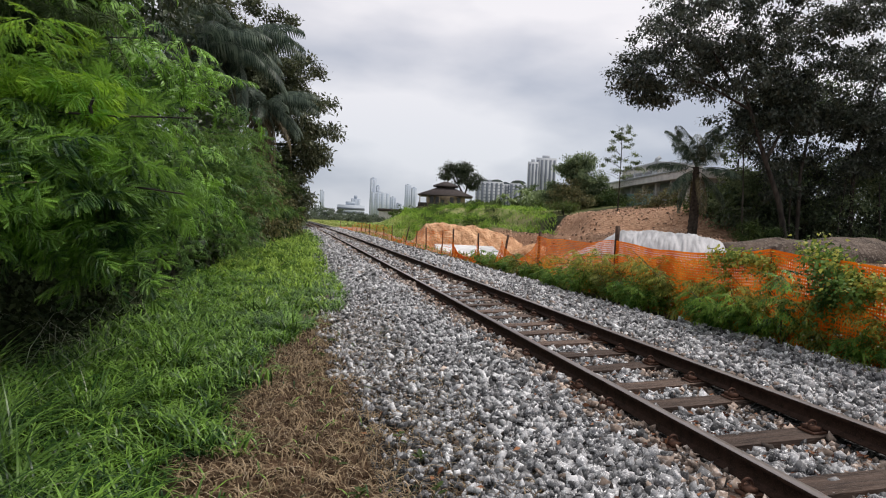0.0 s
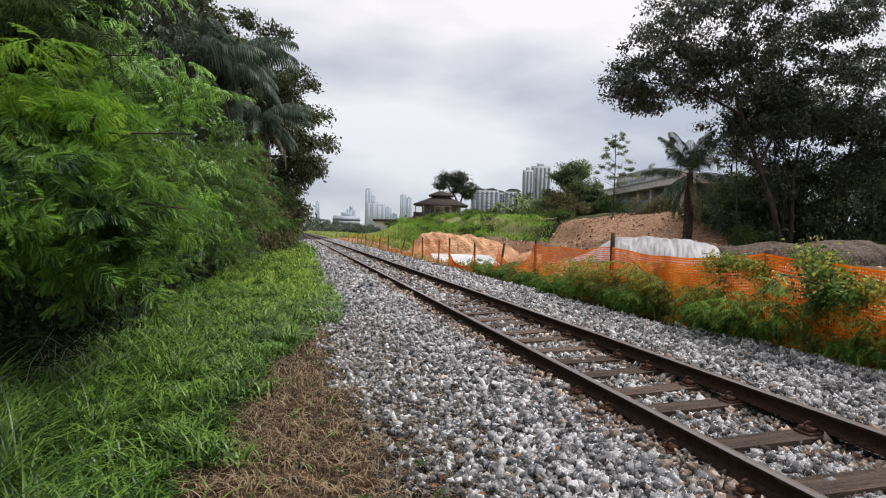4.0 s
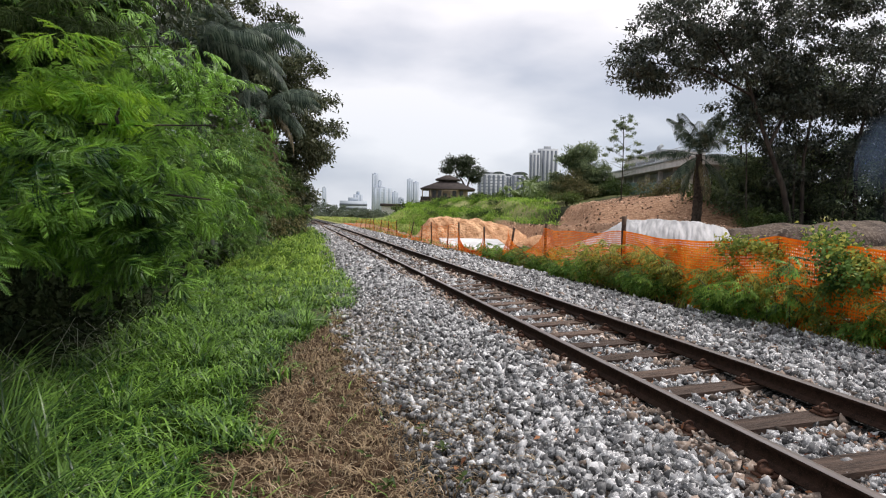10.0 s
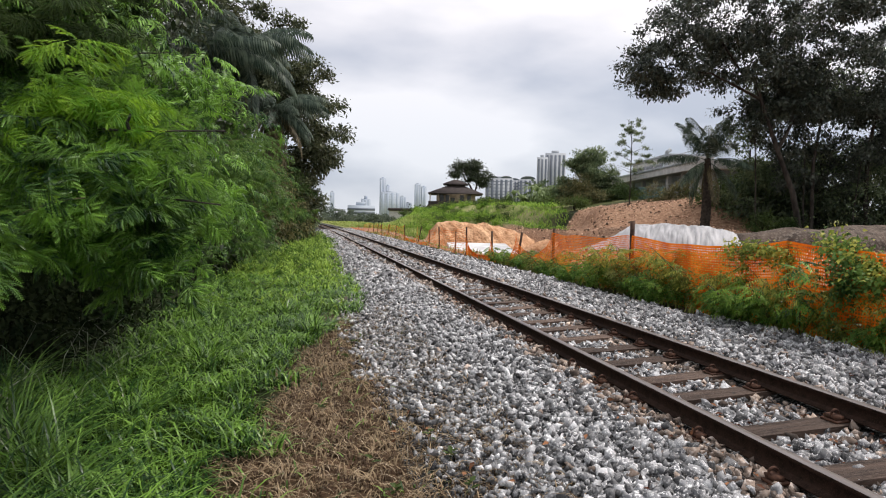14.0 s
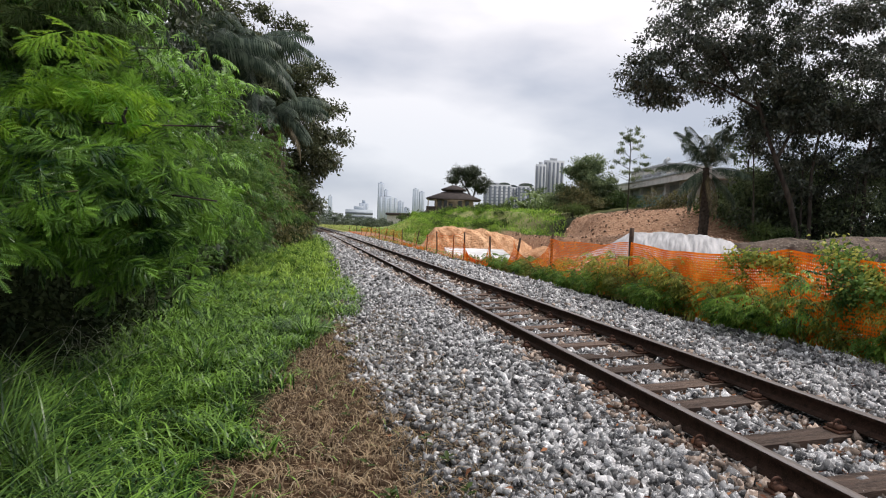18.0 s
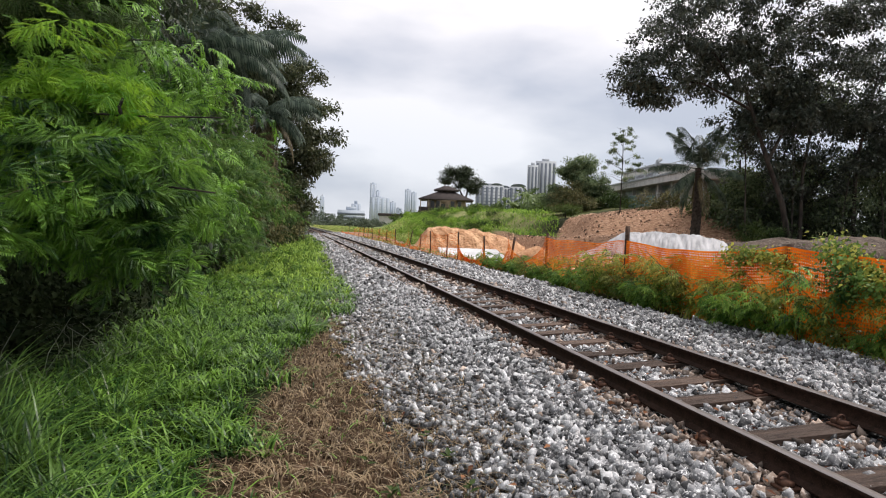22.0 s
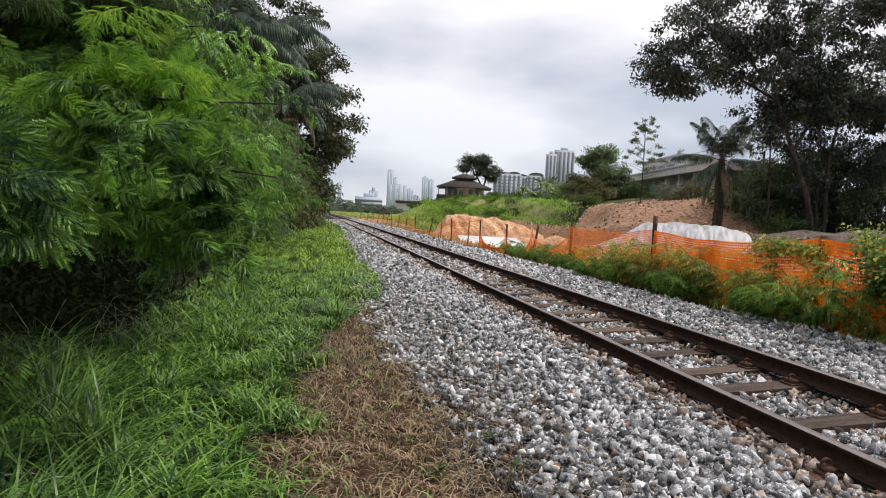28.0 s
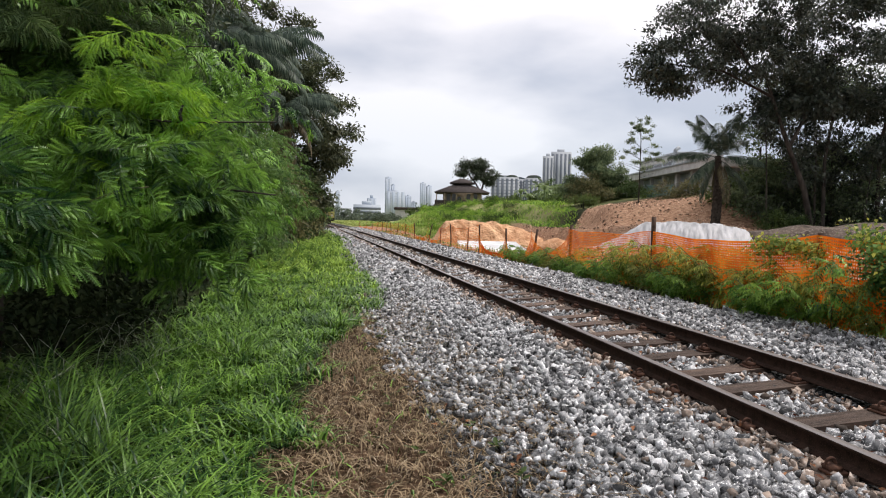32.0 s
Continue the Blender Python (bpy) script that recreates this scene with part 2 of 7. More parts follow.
# yellower, brighter copy of verge_grass with sunlight put into the colour
M_GRASS_SUNLIT = leafy("sunlit_verge_grass", (0.066, 0.142, 0.024), (0.33, 0.485, 0.09), 0.3, 0.5, 0.7, 2.0, 0.12)
M_TUFT = leafy("tuft_grass", (0.020, 0.062, 0.016), (0.17, 0.31, 0.06), 0.22, 0.4, 0.8, 3.0, 0.35)
M_CULM = leafy("pale_stalks", (0.26, 0.28, 0.22), (0.48, 0.50, 0.42), 0.2, 0.7, 0.5)
M_DRY = leafy("dry_grass", (0.07, 0.046, 0.028), (0.36, 0.275, 0.17), 0.15, 0.8, 0.8, 6.0)
M_STRAW = leafy("pale_straw", (0.25, 0.19, 0.12), (0.52, 0.44, 0.32), 0.1, 0.8, 0.8, 6.0)
M_HILL = leafy("hill_grass", (0.05, 0.13, 0.018), (0.29, 0.44, 0.075), 0.35, 0.6, 0.5, 0.8)
M_BANANA = leafy("banana_leaves", (0.09, 0.14, 0.06), (0.22, 0.28, 0.13), 0.35, 0.4, 0.4, 0.8, 0.3)
M_FIELD = leafy("pale_field_grass", (0.16, 0.22, 0.05), (0.36, 0.40, 0.14), 0.3, 0.7, 0.4, 0.4)
M_WEED = leafy("weed_leaves", (0.045, 0.118, 0.022), (0.27, 0.42, 0.075), 0.42)
M_WEED_PALE = leafy("olive_weed_leaves", (0.10, 0.14, 0.035), (0.33, 0.35, 0.10), 0.4, 0.5, 0.4)
M_VINE = leafy("yellowing_vine_leaves", (0.12, 0.18, 0.035), (0.42, 0.42, 0.09), 0.4, 0.5, 0.8)
M_FLOWER = leafy("pale_flowers", (0.42, 0.40, 0.26), (0.66, 0.64, 0.50), 0.3, 0.7, 0.6)
M_ROOF = material("brown_roof_tiles", (0.028, 0.023, 0.022), (0.066, 0.052, 0.047), 3, 0.85, 0, 0.4, 14, 0.03)
M_WALL = material("stained_cream_wall", (0.20, 0.155, 0.115), (0.36, 0.29, 0.21), 1.5, 0.9, 0, 0.1, 20, 0.01)
M_GLASSD = material("dark_window", (0.02, 0.02, 0.022), (0.05, 0.05, 0.055), 2, 0.25, 0, 0, 10, 0.01, spec=0.5)
M_TOWER = material("white_tower_render", (0.40, 0.425, 0.46), (0.48, 0.505, 0.535), 0.1, 0.85, 0, 0, 1, 0.01)
M_TGREY = material("grey_tower_stripe", (0.105, 0.125, 0.155), (0.15, 0.17, 0.20), 0.1, 0.8, 0, 0, 1, 0.01)
# both tower colours are paled and blued to paint in the haze
M_HAZE = material("haze_pale_far_tower", (0.44, 0.495, 0.56), (0.51, 0.56, 0.63), 0.05, 0.9, 0, 0, 1, 0.01)
M_HAZE2 = material("haze_blue_far_tower", (0.38, 0.44, 0.52), (0.43, 0.49, 0.57), 0.05, 0.9, 0, 0, 1, 0.01)
M_METAL = material("grey_metal_sheet", (0.28, 0.31, 0.33), (0.42, 0.45, 0.475), 0.8, 0.6, 0.1, 0.2, 12, 0.02, stretch=(6, 6, 0.5))
M_TRAIN = material("green_yellow_train", (0.10, 0.13, 0.05), (0.16, 0.19, 0.08), 0.6, 0.6, 0, 0.05, 5, 0.01)
M_YELLOW = material("faded_yellow_paint", (0.40, 0.33, 0.10), (0.52, 0.44, 0.16), 1.0, 0.6, 0, 0.05, 8, 0.01)
M_TEAL = material("teal_hoarding", (0.06, 0.13, 0.125), (0.12, 0.21, 0.20), 1.0, 0.7, 0, 0.1, 10, 0.01)

# ---- building helpers ----


def mesh_np(name, V, faces, mats, index=None, smooth=False):
    """A mesh from arrays: V (n, 3), faces: arrays (k, 3) or (k, 4)."""
    me = bpy.data.meshes.new(name)
    V = np.asarray(V, np.float32)
    faces = [np.asarray(f, np.int32) for f in faces if len(f)]
    loops = np.concatenate([f.ravel() for f in faces])
    counts = np.concatenate([np.full(len(f), f.shape[1], np.int32) for f in faces])
    starts = np.concatenate([[0], np.cumsum(counts)[:-1]]).astype(np.int32)
    me.vertices.add(len(V))
    me.vertices.foreach_set("co", V.ravel())
    me.loops.add(len(loops))
    me.loops.foreach_set("vertex_index", loops)
    me.polygons.add(len(counts))
    me.polygons.foreach_set("loop_start", starts)
    for m in mats:
        me.materials.append(m)
    if index is not None:
        me.polygons.foreach_set("material_index", np.asarray(index, np.int32))
    if smooth:
        me.polygons.foreach_set("use_smooth", np.ones(len(counts), bool))
    me.update(calc_edges=True)
    me.validate()
    return me


class Heap:
    """Gathers arrays of points and faces for one mesh."""

    def __init__(self):
        self.v, self.f, self.n = [], {3: [], 4: []}, 0

    def add(self, V, *faces):
        for f in faces:
            f = np.asarray(f)
            if len(f):
                self.f[f.shape[1]].append(f + self.n)
        self.v.append(np.asarray(V, float).reshape(-1, 3))
        self.n += len(self.v[-1])
        return self

    def mesh(self, name, mats, smooth=False):
        return mesh_np(name, np.concatenate(self.v), [np.concatenate(f) for f in self.f.values() if f], mats, smooth=smooth)

    def tube(self, points, radii, sides=6):
        P = np.asarray(points, float)
        T = np.gradient(P, axis=0)
        T /= np.linalg.norm(T, axis=1)[:, None] + 1e-9
        ref = np.where(np.abs(T[:, 2:3]) > 0.9, [[1.0, 0, 0]], [[0, 0, 1.0]])
        A = np.cross(T, ref)
        A /= np.linalg.norm(A, axis=1)[:, None] + 1e-9
        B = np.cross(T, A)
        w = np.linspace(0, 2 * np.pi, sides, endpoint=False)
        r = np.asarray(radii, float)[:, None, None] * np.ones((len(P), 1, 1))
        ring = P[:, None] + r * (np.cos(w)[None, :, None] * A[:, None] + np.sin(w)[None, :, None] * B[:, None])
        i, j = np.meshgrid(np.arange(len(P) - 1), np.arange(sides), indexing="ij")
        a, b = i * sides + j, i * sides + (j + 1) % sides
        self.add(ring, np.stack([a, b, b + sides, a + sides], -1).reshape(-1, 4))
        top = (len(P) - 1) * sides
        cap = [[top, top + k, top + k + 1] for k in range(1, sides - 1)]
        self.f[3].append(np.asarray(cap) + self.n - len(P) * sides)
        return self

    def box(self, lo, hi):
        (x0, y0, z0), (x1, y1, z1) = lo, hi
        V = [(x, y, z) for x in (x0, x1) for y in (y0, y1) for z in (z0, z1)]
        return self.add(V, [(0, 1, 3, 2), (4, 6, 7, 5), (0, 4, 5, 1), (2, 3, 7, 6), (0, 2, 6, 4), (1, 5, 7, 3)])


def unit(v):
    return v / (np.linalg.norm(v, axis=-1, keepdims=True) + 1e-9)


def frames(ahead, up):
    """Rotations whose x runs along ahead and whose z leans to up."""
    x = unit(ahead)
    y = unit(np.cross(up, x))
    return np.stack([x, y, np.cross(x, y)], -1)


def scatter(TV, TF, P, R, S):
    """Copies of a small template at P, turned by R, sized by S; returns points and faces."""
    k, n = len(P), len(TV)
    S = np.asarray(S, float).reshape(k, 1, -1)
    V = np.einsum("kij,knj->kni", R, TV[None] * S) + P[:, None]
    off = (np.arange(k) * n)[:, None, None]
    return V.reshape(-1, 3), [(np.asarray(f)[None] + off).reshape(-1, np.asarray(f).shape[1]) for f in TF]


def part(name, mesh, parent=None, label="", m=None):
    ob = new(name, mesh)
    if m is not None:
        ob.matrix_basis = m
    if parent:
        ob.parent = parent
    return tagged(ob, label)


def thing(name, label, category, at=(0, 0, 0), turn=0.0, group="", kind=""):
    ob = new(name)
    ob.empty_display_size = 0.2
    ob.matrix_basis = pose(*at, 0, 0, turn)
    return tagged(ob, label, category, group, kind)


def bevelled(lo, hi, width, mats, name="block"):
    bm = bmesh.new()
    bmesh.ops.create_cube(bm, size=1.0)
    for v in bm.verts:
        v.co = Vector([(lo[i] + hi[i]) / 2 + v.co[i] * (hi[i] - lo[i]) for i in range(3)])
    bmesh.ops.bevel(bm, geom=bm.edges[:], offset=width, segments=1, affect="EDGES")
    me = bpy.data.meshes.new(name)
    bm.to_mesh(me)
    bm.free()
    for m in mats:
        me.materials.append(m)
    return me


def smooth01(a, b, x):
    t = np.clip((np.asarray(x, float) - a) / (b - a), 0, 1)
    return t * t * (3 - 2 * t)


def wave(x, y, s, seed=0):
    """Cheap smooth unevenness, -1 to 1."""
    x, y = np.asarray(x, float) / s, np.asarray(y, float) / s
    return (np.sin(1.7 * x + 0.6 * y + seed) + np.sin(-0.8 * x + 1.9 * y + 2.1 * seed) + np.sin(2.9 * x - 1.3 * y + 0.7 * seed) * 0.6 + np.sin(0.5 * x + 3.3 * y + 1.3) * 0.5) / 3.1


# ---- lie of the land ----
RADIUS, X_LEFT, GAUGE, CANT = 6000.0, 2.40, 1.065, 0.07


def bend(y):
    """How far the track has curved to the left at y."""
    return -np.asarray(y, float) ** 2 / (2 * RADIUS)


def bed_height(u):
    """The ballast's surface across the track; u: metres from the camera's side, as at y = 0."""
    top = 0.132 + (u - X_LEFT) * CANT / GAUGE
    top = top - 0.055 * smooth01(2.42, 2.55, u) * (1 - smooth01(3.32, 3.45, u))
    left = -0.22 + 0.345 * smooth01(0.3, 1.75, u)
    flat = np.minimum(np.where(u < 2.0, left, top), top)
    return np.where(u > 4.2, np.minimum(0.31, top) - 0.06 * smooth01(4.7, 5.2, u), flat)


def front(x, y):
    """Metres behind the foot of the bank, which runs in an arc round the site, and the bearing in degrees."""
    th = np.degrees(np.arctan2(x, np.maximum(y, 0.1)))
    return np.hypot(x, y) - np.interp(th, [8, 12, 15, 18, 20.5, 22, 25, 60], [84, 74, 66, 60, 52, 45, 37, 35.5]), th


def shoulder(y):
    """Rise of the ballast shoulder and the fence strip towards the near end."""
    return np.clip(0.06 * (8.2 - np.asarray(y, float)), 0, 0.24)


def land(x, y):
    """Height of the ground."""
    x, y = np.asarray(x, float), np.asarray(y, float)
    u = x - bend(y)
    z = np.where(u < 2.9, -0.16 - 0.10 * smooth01(0.2, -3.0, u), 0.31)
    z = np.where((u > 0.55) & (u < 2.9), -0.30, z)
    z = np.where((u >= 2.9) & (u < 5.0), -0.05 + 0.36 * smooth01(4.6, 5.0, u), z)
    z = z + shoulder(y) * smooth01(4.3, 5.1, u) * (1 - smooth01(6.4, 8.5, u))
    site = smooth01(6.5, 12, u)
    z = z - site * 1.05 * smooth01(26, 46, y) * (1 - smooth01(24, 32, x)) * (1 - smooth01(60, 75, y))
    pit = smooth01(5.9, 8.0, u) * (1 - smooth01(10.5, 13.5, u)) * smooth01(22, 33, y) * (1 - smooth01(46, 54, y))
    z = np.minimum(z, 0.31 - 1.05 * pit)
    b = 0.835 * x - 0.55 * y
    behind, th = front(x, y)
    bank = (1.75 * smooth01(0, 6, behind) + 1.45 * smooth01(9.5, 15, behind) + 0.55 * smooth01(20.6, 25.5, th) * smooth01(10.5, 19, behind)) * smooth01(7, 13, th) * (1 - 0.9 * smooth01(-1.5, 8.5, b))
    slope = x / np.maximum(y, 1.0)
    rise = 2.4 * smooth01(0.11, 0.17, slope) + 1.7 * smooth01(0.15, 0.36, slope)
    hill = rise * smooth01(58, 98, y)
    z = np.where(u > 5.0, z + np.maximum(bank, hill), z)
    far = smooth01(110, 220, np.hypot(x, y))
    z = z * (1 - far) + far * (0.4 + rise)
    rough_amp = 0.03 + 0.035 * smooth01(8, 20, u)
    return z + rough_amp * (wave(x, y, 1.3, 1) + 0.8 * wave(x, y, 0.57, 5)) * np.where((u > -0.2) & (u < 5.2), 0.25, 1.0)


def surface(x, y):
    """Height of whatever lies on top, ground or ballast."""
    u = np.asarray(x, float) - bend(y)
    return np.where((u > 0.4) & (u < 5.1), np.maximum(land(x, y), bed_height(u)), land(x, y))


# ---- ground, ballast, track ----


def ground_material():
    m = bpy.data.materials.new("ground_soil_and_turf")
    m.use_nodes = True
    nt = m.node_tree
    N, L = nt.nodes.new, nt.links.new
    b = nt.nodes["Principled BSDF"]
    b.inputs["Roughness"].default_value, b.inputs["Specular IOR Level"].default_value = 0.95, 0.1
    tc = N("ShaderNodeTexCoord")

    def ramp(scale, detail, a, ca, c, cb):
        n, r = N("ShaderNodeTexNoise"), N("ShaderNodeValToRGB")
        n.inputs["Scale"].default_value, n.inputs["Detail"].default_value = scale, detail
        L(tc.outputs["Object"], n.inputs["Vector"])
        r.color_ramp.elements[0].position, r.color_ramp.elements[0].color = a, (*ca, 1)
        r.color_ramp.elements[1].position, r.color_ramp.elements[1].color = c, (*cb, 1)
        L(n.outputs["Fac"], r.inputs["Fac"])
        return r.outputs["Color"], n.outputs["Fac"]

    # turf is darkened to paint in the shade between grass blades
    turf, _ = ramp(3.0, 6, 0.35, (0.008, 0.011, 0.005), 0.7, (0.026, 0.034, 0.011))
    earth, _ = ramp(4.0, 15, 0.32, (0.21, 0.11, 0.065), 0.7, (0.47, 0.30, 0.195))
    dry, _ = ramp(9.0, 6, 0.35, (0.035, 0.02, 0.012), 0.7, (0.14, 0.085, 0.05))
    pale, _ = ramp(0.5, 8, 0.35, (0.14, 0.19, 0.05), 0.65, (0.40, 0.38, 0.18))
    _, fine = ramp(12.0, 8, 0.3, (0, 0, 0), 0.7, (1, 1, 1))
    path, _ = ramp(2.0, 8, 0.35, (0.40, 0.27, 0.18), 0.65, (0.62, 0.47, 0.34))
    col = turf
    for key, other in (("earth", earth), ("dry", dry), ("pale", pale), ("path", path)):
        at, mx = N("ShaderNodeAttribute"), N("ShaderNodeMix")
        at.attribute_name = key
        w, n2 = N("ShaderNodeMath"), N("ShaderNodeMath")
        n2.operation = "MULTIPLY_ADD"
        n2.inputs[1].default_value, n2.inputs[2].default_value = 1.2, -0.6
        L(fine, n2.inputs[0])
        w.operation, w.use_clamp = "ADD", True
        L(at.outputs["Fac"], w.inputs[0])
        L(n2.outputs[0], w.inputs[1])
        gate = N("ShaderNodeMath")
        gate.operation, gate.use_clamp = "MULTIPLY", True
        st = N("ShaderNodeMath")
        st.operation, st.use_clamp = "MULTIPLY", True
        st.inputs[1].default_value = 3.0
        L(at.outputs["Fac"], st.inputs[0])
        L(w.outputs[0], gate.inputs[0])
        L(st.outputs[0], gate.inputs[1])
        mx.data_type = "RGBA"
        L(gate.outputs[0], mx.inputs["Factor"])
        L(col, mx.inputs["A"])
        L(other, mx.inputs["B"])
        col = mx.outputs["Result"]
    L(col, b.inputs["Base Color"])
    bp = N("ShaderNodeBump")
    bp.inputs["Strength"].default_value, bp.inputs["Distance"].default_value = 0.7, 0.06
    L(fine, bp.inputs["Height"])
    L(bp.outputs["Normal"], b.inputs["Normal"])
    return m


def is_earth(x, y):
    """1 on the bare building site, 0 on grass."""
    u = x - bend(y)
    a, b = 0.55 * x + 0.835 * y, 0.835 * x - 0.55 * y
    behind, th = front(x, y)
    green_bank = smooth01(5.2, 7.0, behind + 0.6 * wave(x, y, 1.2, 7)) * (1 - smooth01(20.9, 21.5, th - 0.1 * behind + 0.5 * wave(x, y, 1.6, 4)))
    e = smooth01(5.6, 6.6, u) * (1 - smooth01(60, 66, y + 2 * wave(x, y, 4)))
    bank = smooth01(20.6, 21.2, th) * (1 - smooth01(58, 63, a))
    e = np.maximum(e * (1 - smooth01(52, 57, a)), bank * smooth01(5.6, 6.6, u))
    lim = 13 - 5.5 * smooth01(52, 66, y) + wave(x, y, 5, 2)
    e = np.maximum(e, smooth01(5.1, 5.7, u) * (1 - smooth01(lim, lim + 2, u)) * (1 - smooth01(90, 140, y + 9 * wave(x, y, 6))))
    e = np.maximum(e, (1 - smooth01(5.5, 7.5, behind)) * smooth01(15, 18, th) * smooth01(5.6, 6.6, u) * (1 - smooth01(64, 70, y)))
    e = e * (1 - green_bank)
    return e * (1 - smooth01(2.2, 5.0, b + 0.6 * wave(x, y, 3)) * smooth01(36, 42, a))


def is_dry(x, y):
    """1 on the brown patch beside the ballast."""
    lo = -0.64 + 0.14 * np.clip(y - 6.0, 0, 9) + 0.22 * wave(x, y, 0.5, 3) + 0.14 * wave(x, y, 0.16, 8)
    return smooth01(-0.12, 0.22, x - lo) * (1 - smooth01(10.5, 12.5, y)) * (1 - smooth01(1.3, 1.6, x)) * (0.95 + 0.3 * wave(x, y, 0.3, 11))


def axis(parts):
    return np.unique(np.concatenate([np.linspace(a, b, n) for a, b, n in parts]))


def ground():
    xs = axis([(-900, -60, 20), (-60, -6, 28), (-6, 6, 61), (6, 50, 89), (50, 110, 30), (110, 900, 20)])
    ys = axis([(-60, 0, 16), (0, 14, 57), (14, 70, 113), (70, 140, 56), (140, 400, 28), (400, 3000, 16)])
    X, Y = np.meshgrid(xs, ys, indexing="ij")
    Z = land(X, Y)
    n, k = X.shape
    i, j = np.meshgrid(np.arange(n - 1), np.arange(k - 1), indexing="ij")
    a = i * k + j
    F = np.stack([a, a + k, a + k + 1, a + 1], -1).reshape(-1, 4)
    me = mesh_np("ground", np.stack([X, Y, Z], -1).reshape(-1, 3), [F], [ground_material()], smooth=True)
    pale = smooth01(50, 75, Y) * smooth01(4.6, 5.4, X - bend(Y)) * (1 - is_earth(X, Y))
    behind, th = front(X, Y)
    path = np.clip(1.1 - np.abs(behind - 8.3 + 0.5 * wave(X, Y, 3, 2)) / 0.9, 0, 1) * smooth01(20.8, 22.5, th) * (1 - smooth01(31, 34, th)) * is_earth(X, Y)
    for key, val in (("earth", is_earth(X, Y)), ("dry", is_dry(X, Y)), ("pale", pale), ("path", path)):
        me.attributes.new(key, "FLOAT", "POINT").data.foreach_set("value", np.clip(val, 0, 1).ravel().astype(np.float32))
    tagged(new("ground", me), "verge turf and bare red earth ground reaching the horizon", "ground", kind="structure")


def ballast_bed():
    us = np.linspace(0.3, 5.2, 50)
    ys = axis([(-12, 30, 169), (30, 260, 116)])
    U, Y = np.meshgrid(us, ys, indexing="ij")
    Z = bed_height(U) + 0.012 * wave(U, Y, 0.25, 5)
    Z = np.where(U < 0.4, -0.4, np.where(U > 5.1, -0.1, Z))
    n, k = U.shape
    i, j = np.meshgrid(np.arange(n - 1), np.arange(k - 1), indexing="ij")
    a = i * k + j
    F = np.stack([a, a + k, a + k + 1, a + 1], -1).reshape(-1, 4)
    me = mesh_np("ballast_bed", np.stack([U + bend(Y), Y, Z], -1).reshape(-1, 3), [F], [M_BED_SHADE], smooth=True)
    return tagged(new("ballast_bed", me), "crushed stone ballast bed carrying the track, blackened for shade between stones", "ballast", kind="structure")


RAIL_SECTION = [(-0.055, 0.0), (0.055, 0.0), (0.055, 0.008), (0.012, 0.022), (0.008, 0.03), (0.008, 0.088), (0.028, 0.098), (0.032, 0.106), (0.031, 0.120), (0.024, 0.126), (-0.024, 0.126), (-0.031, 0.120), (-0.032, 0.106), (-0.028, 0.098), (-0.008, 0.088), (-0.008, 0.03), (-0.012, 0.022), (-0.055, 0.008)]


def rail(u, z, label):
    ys = axis([(-14, 40, 55), (40, 260, 111)])
    S = np.array(RAIL_SECTION)
    V = np.stack([(u + bend(ys))[:, None] + S[None, :, 0], ys[:, None] + 0 * S[None, :, 0], z - 0.126 + S[None, :, 1] + 0 * ys[:, None]], -1)
    n, k = len(ys), len(S)
    i, j = np.meshgrid(np.arange(n - 1), np.arange(k), indexing="ij")
    a, b = i * k + j, i * k + (j + 1) % k
    F = np.stack([a, a + k, b + k, b], -1).reshape(-1, 4)
    head = np.isin(j.ravel(), (8, 9, 10))
    t = thing("rail", label, "rail", group="rails of the track")
    part("web", mesh_np("web", V.reshape(-1, 3), [F[~head]], [M_RAIL]), t, "dark rust-brown foot and web")
    part("running_surface", mesh_np("running_surface", V.reshape(-1, 3), [F[head]], [M_RAILTOP]), t, "worn bright rail head")
    return t


SLEEPERS = [-7.6, -6.95, -6.3, -5.62, -4.97, -4.3, -3.66, -3.0, -2.32, -1.66, -1.0, -0.25, 0.45, 1.1, 1.75, 2.42, 3.08, 3.82, 4.68, 5.24, 5.92, 6.56]


while SLEEPERS[-1] < 120:
    SLEEPERS.append(SLEEPERS[-1] + 0.66 + 0.05 * math.sin(3.1 * len(SLEEPERS)))
TIES = np.array(SLEEPERS)


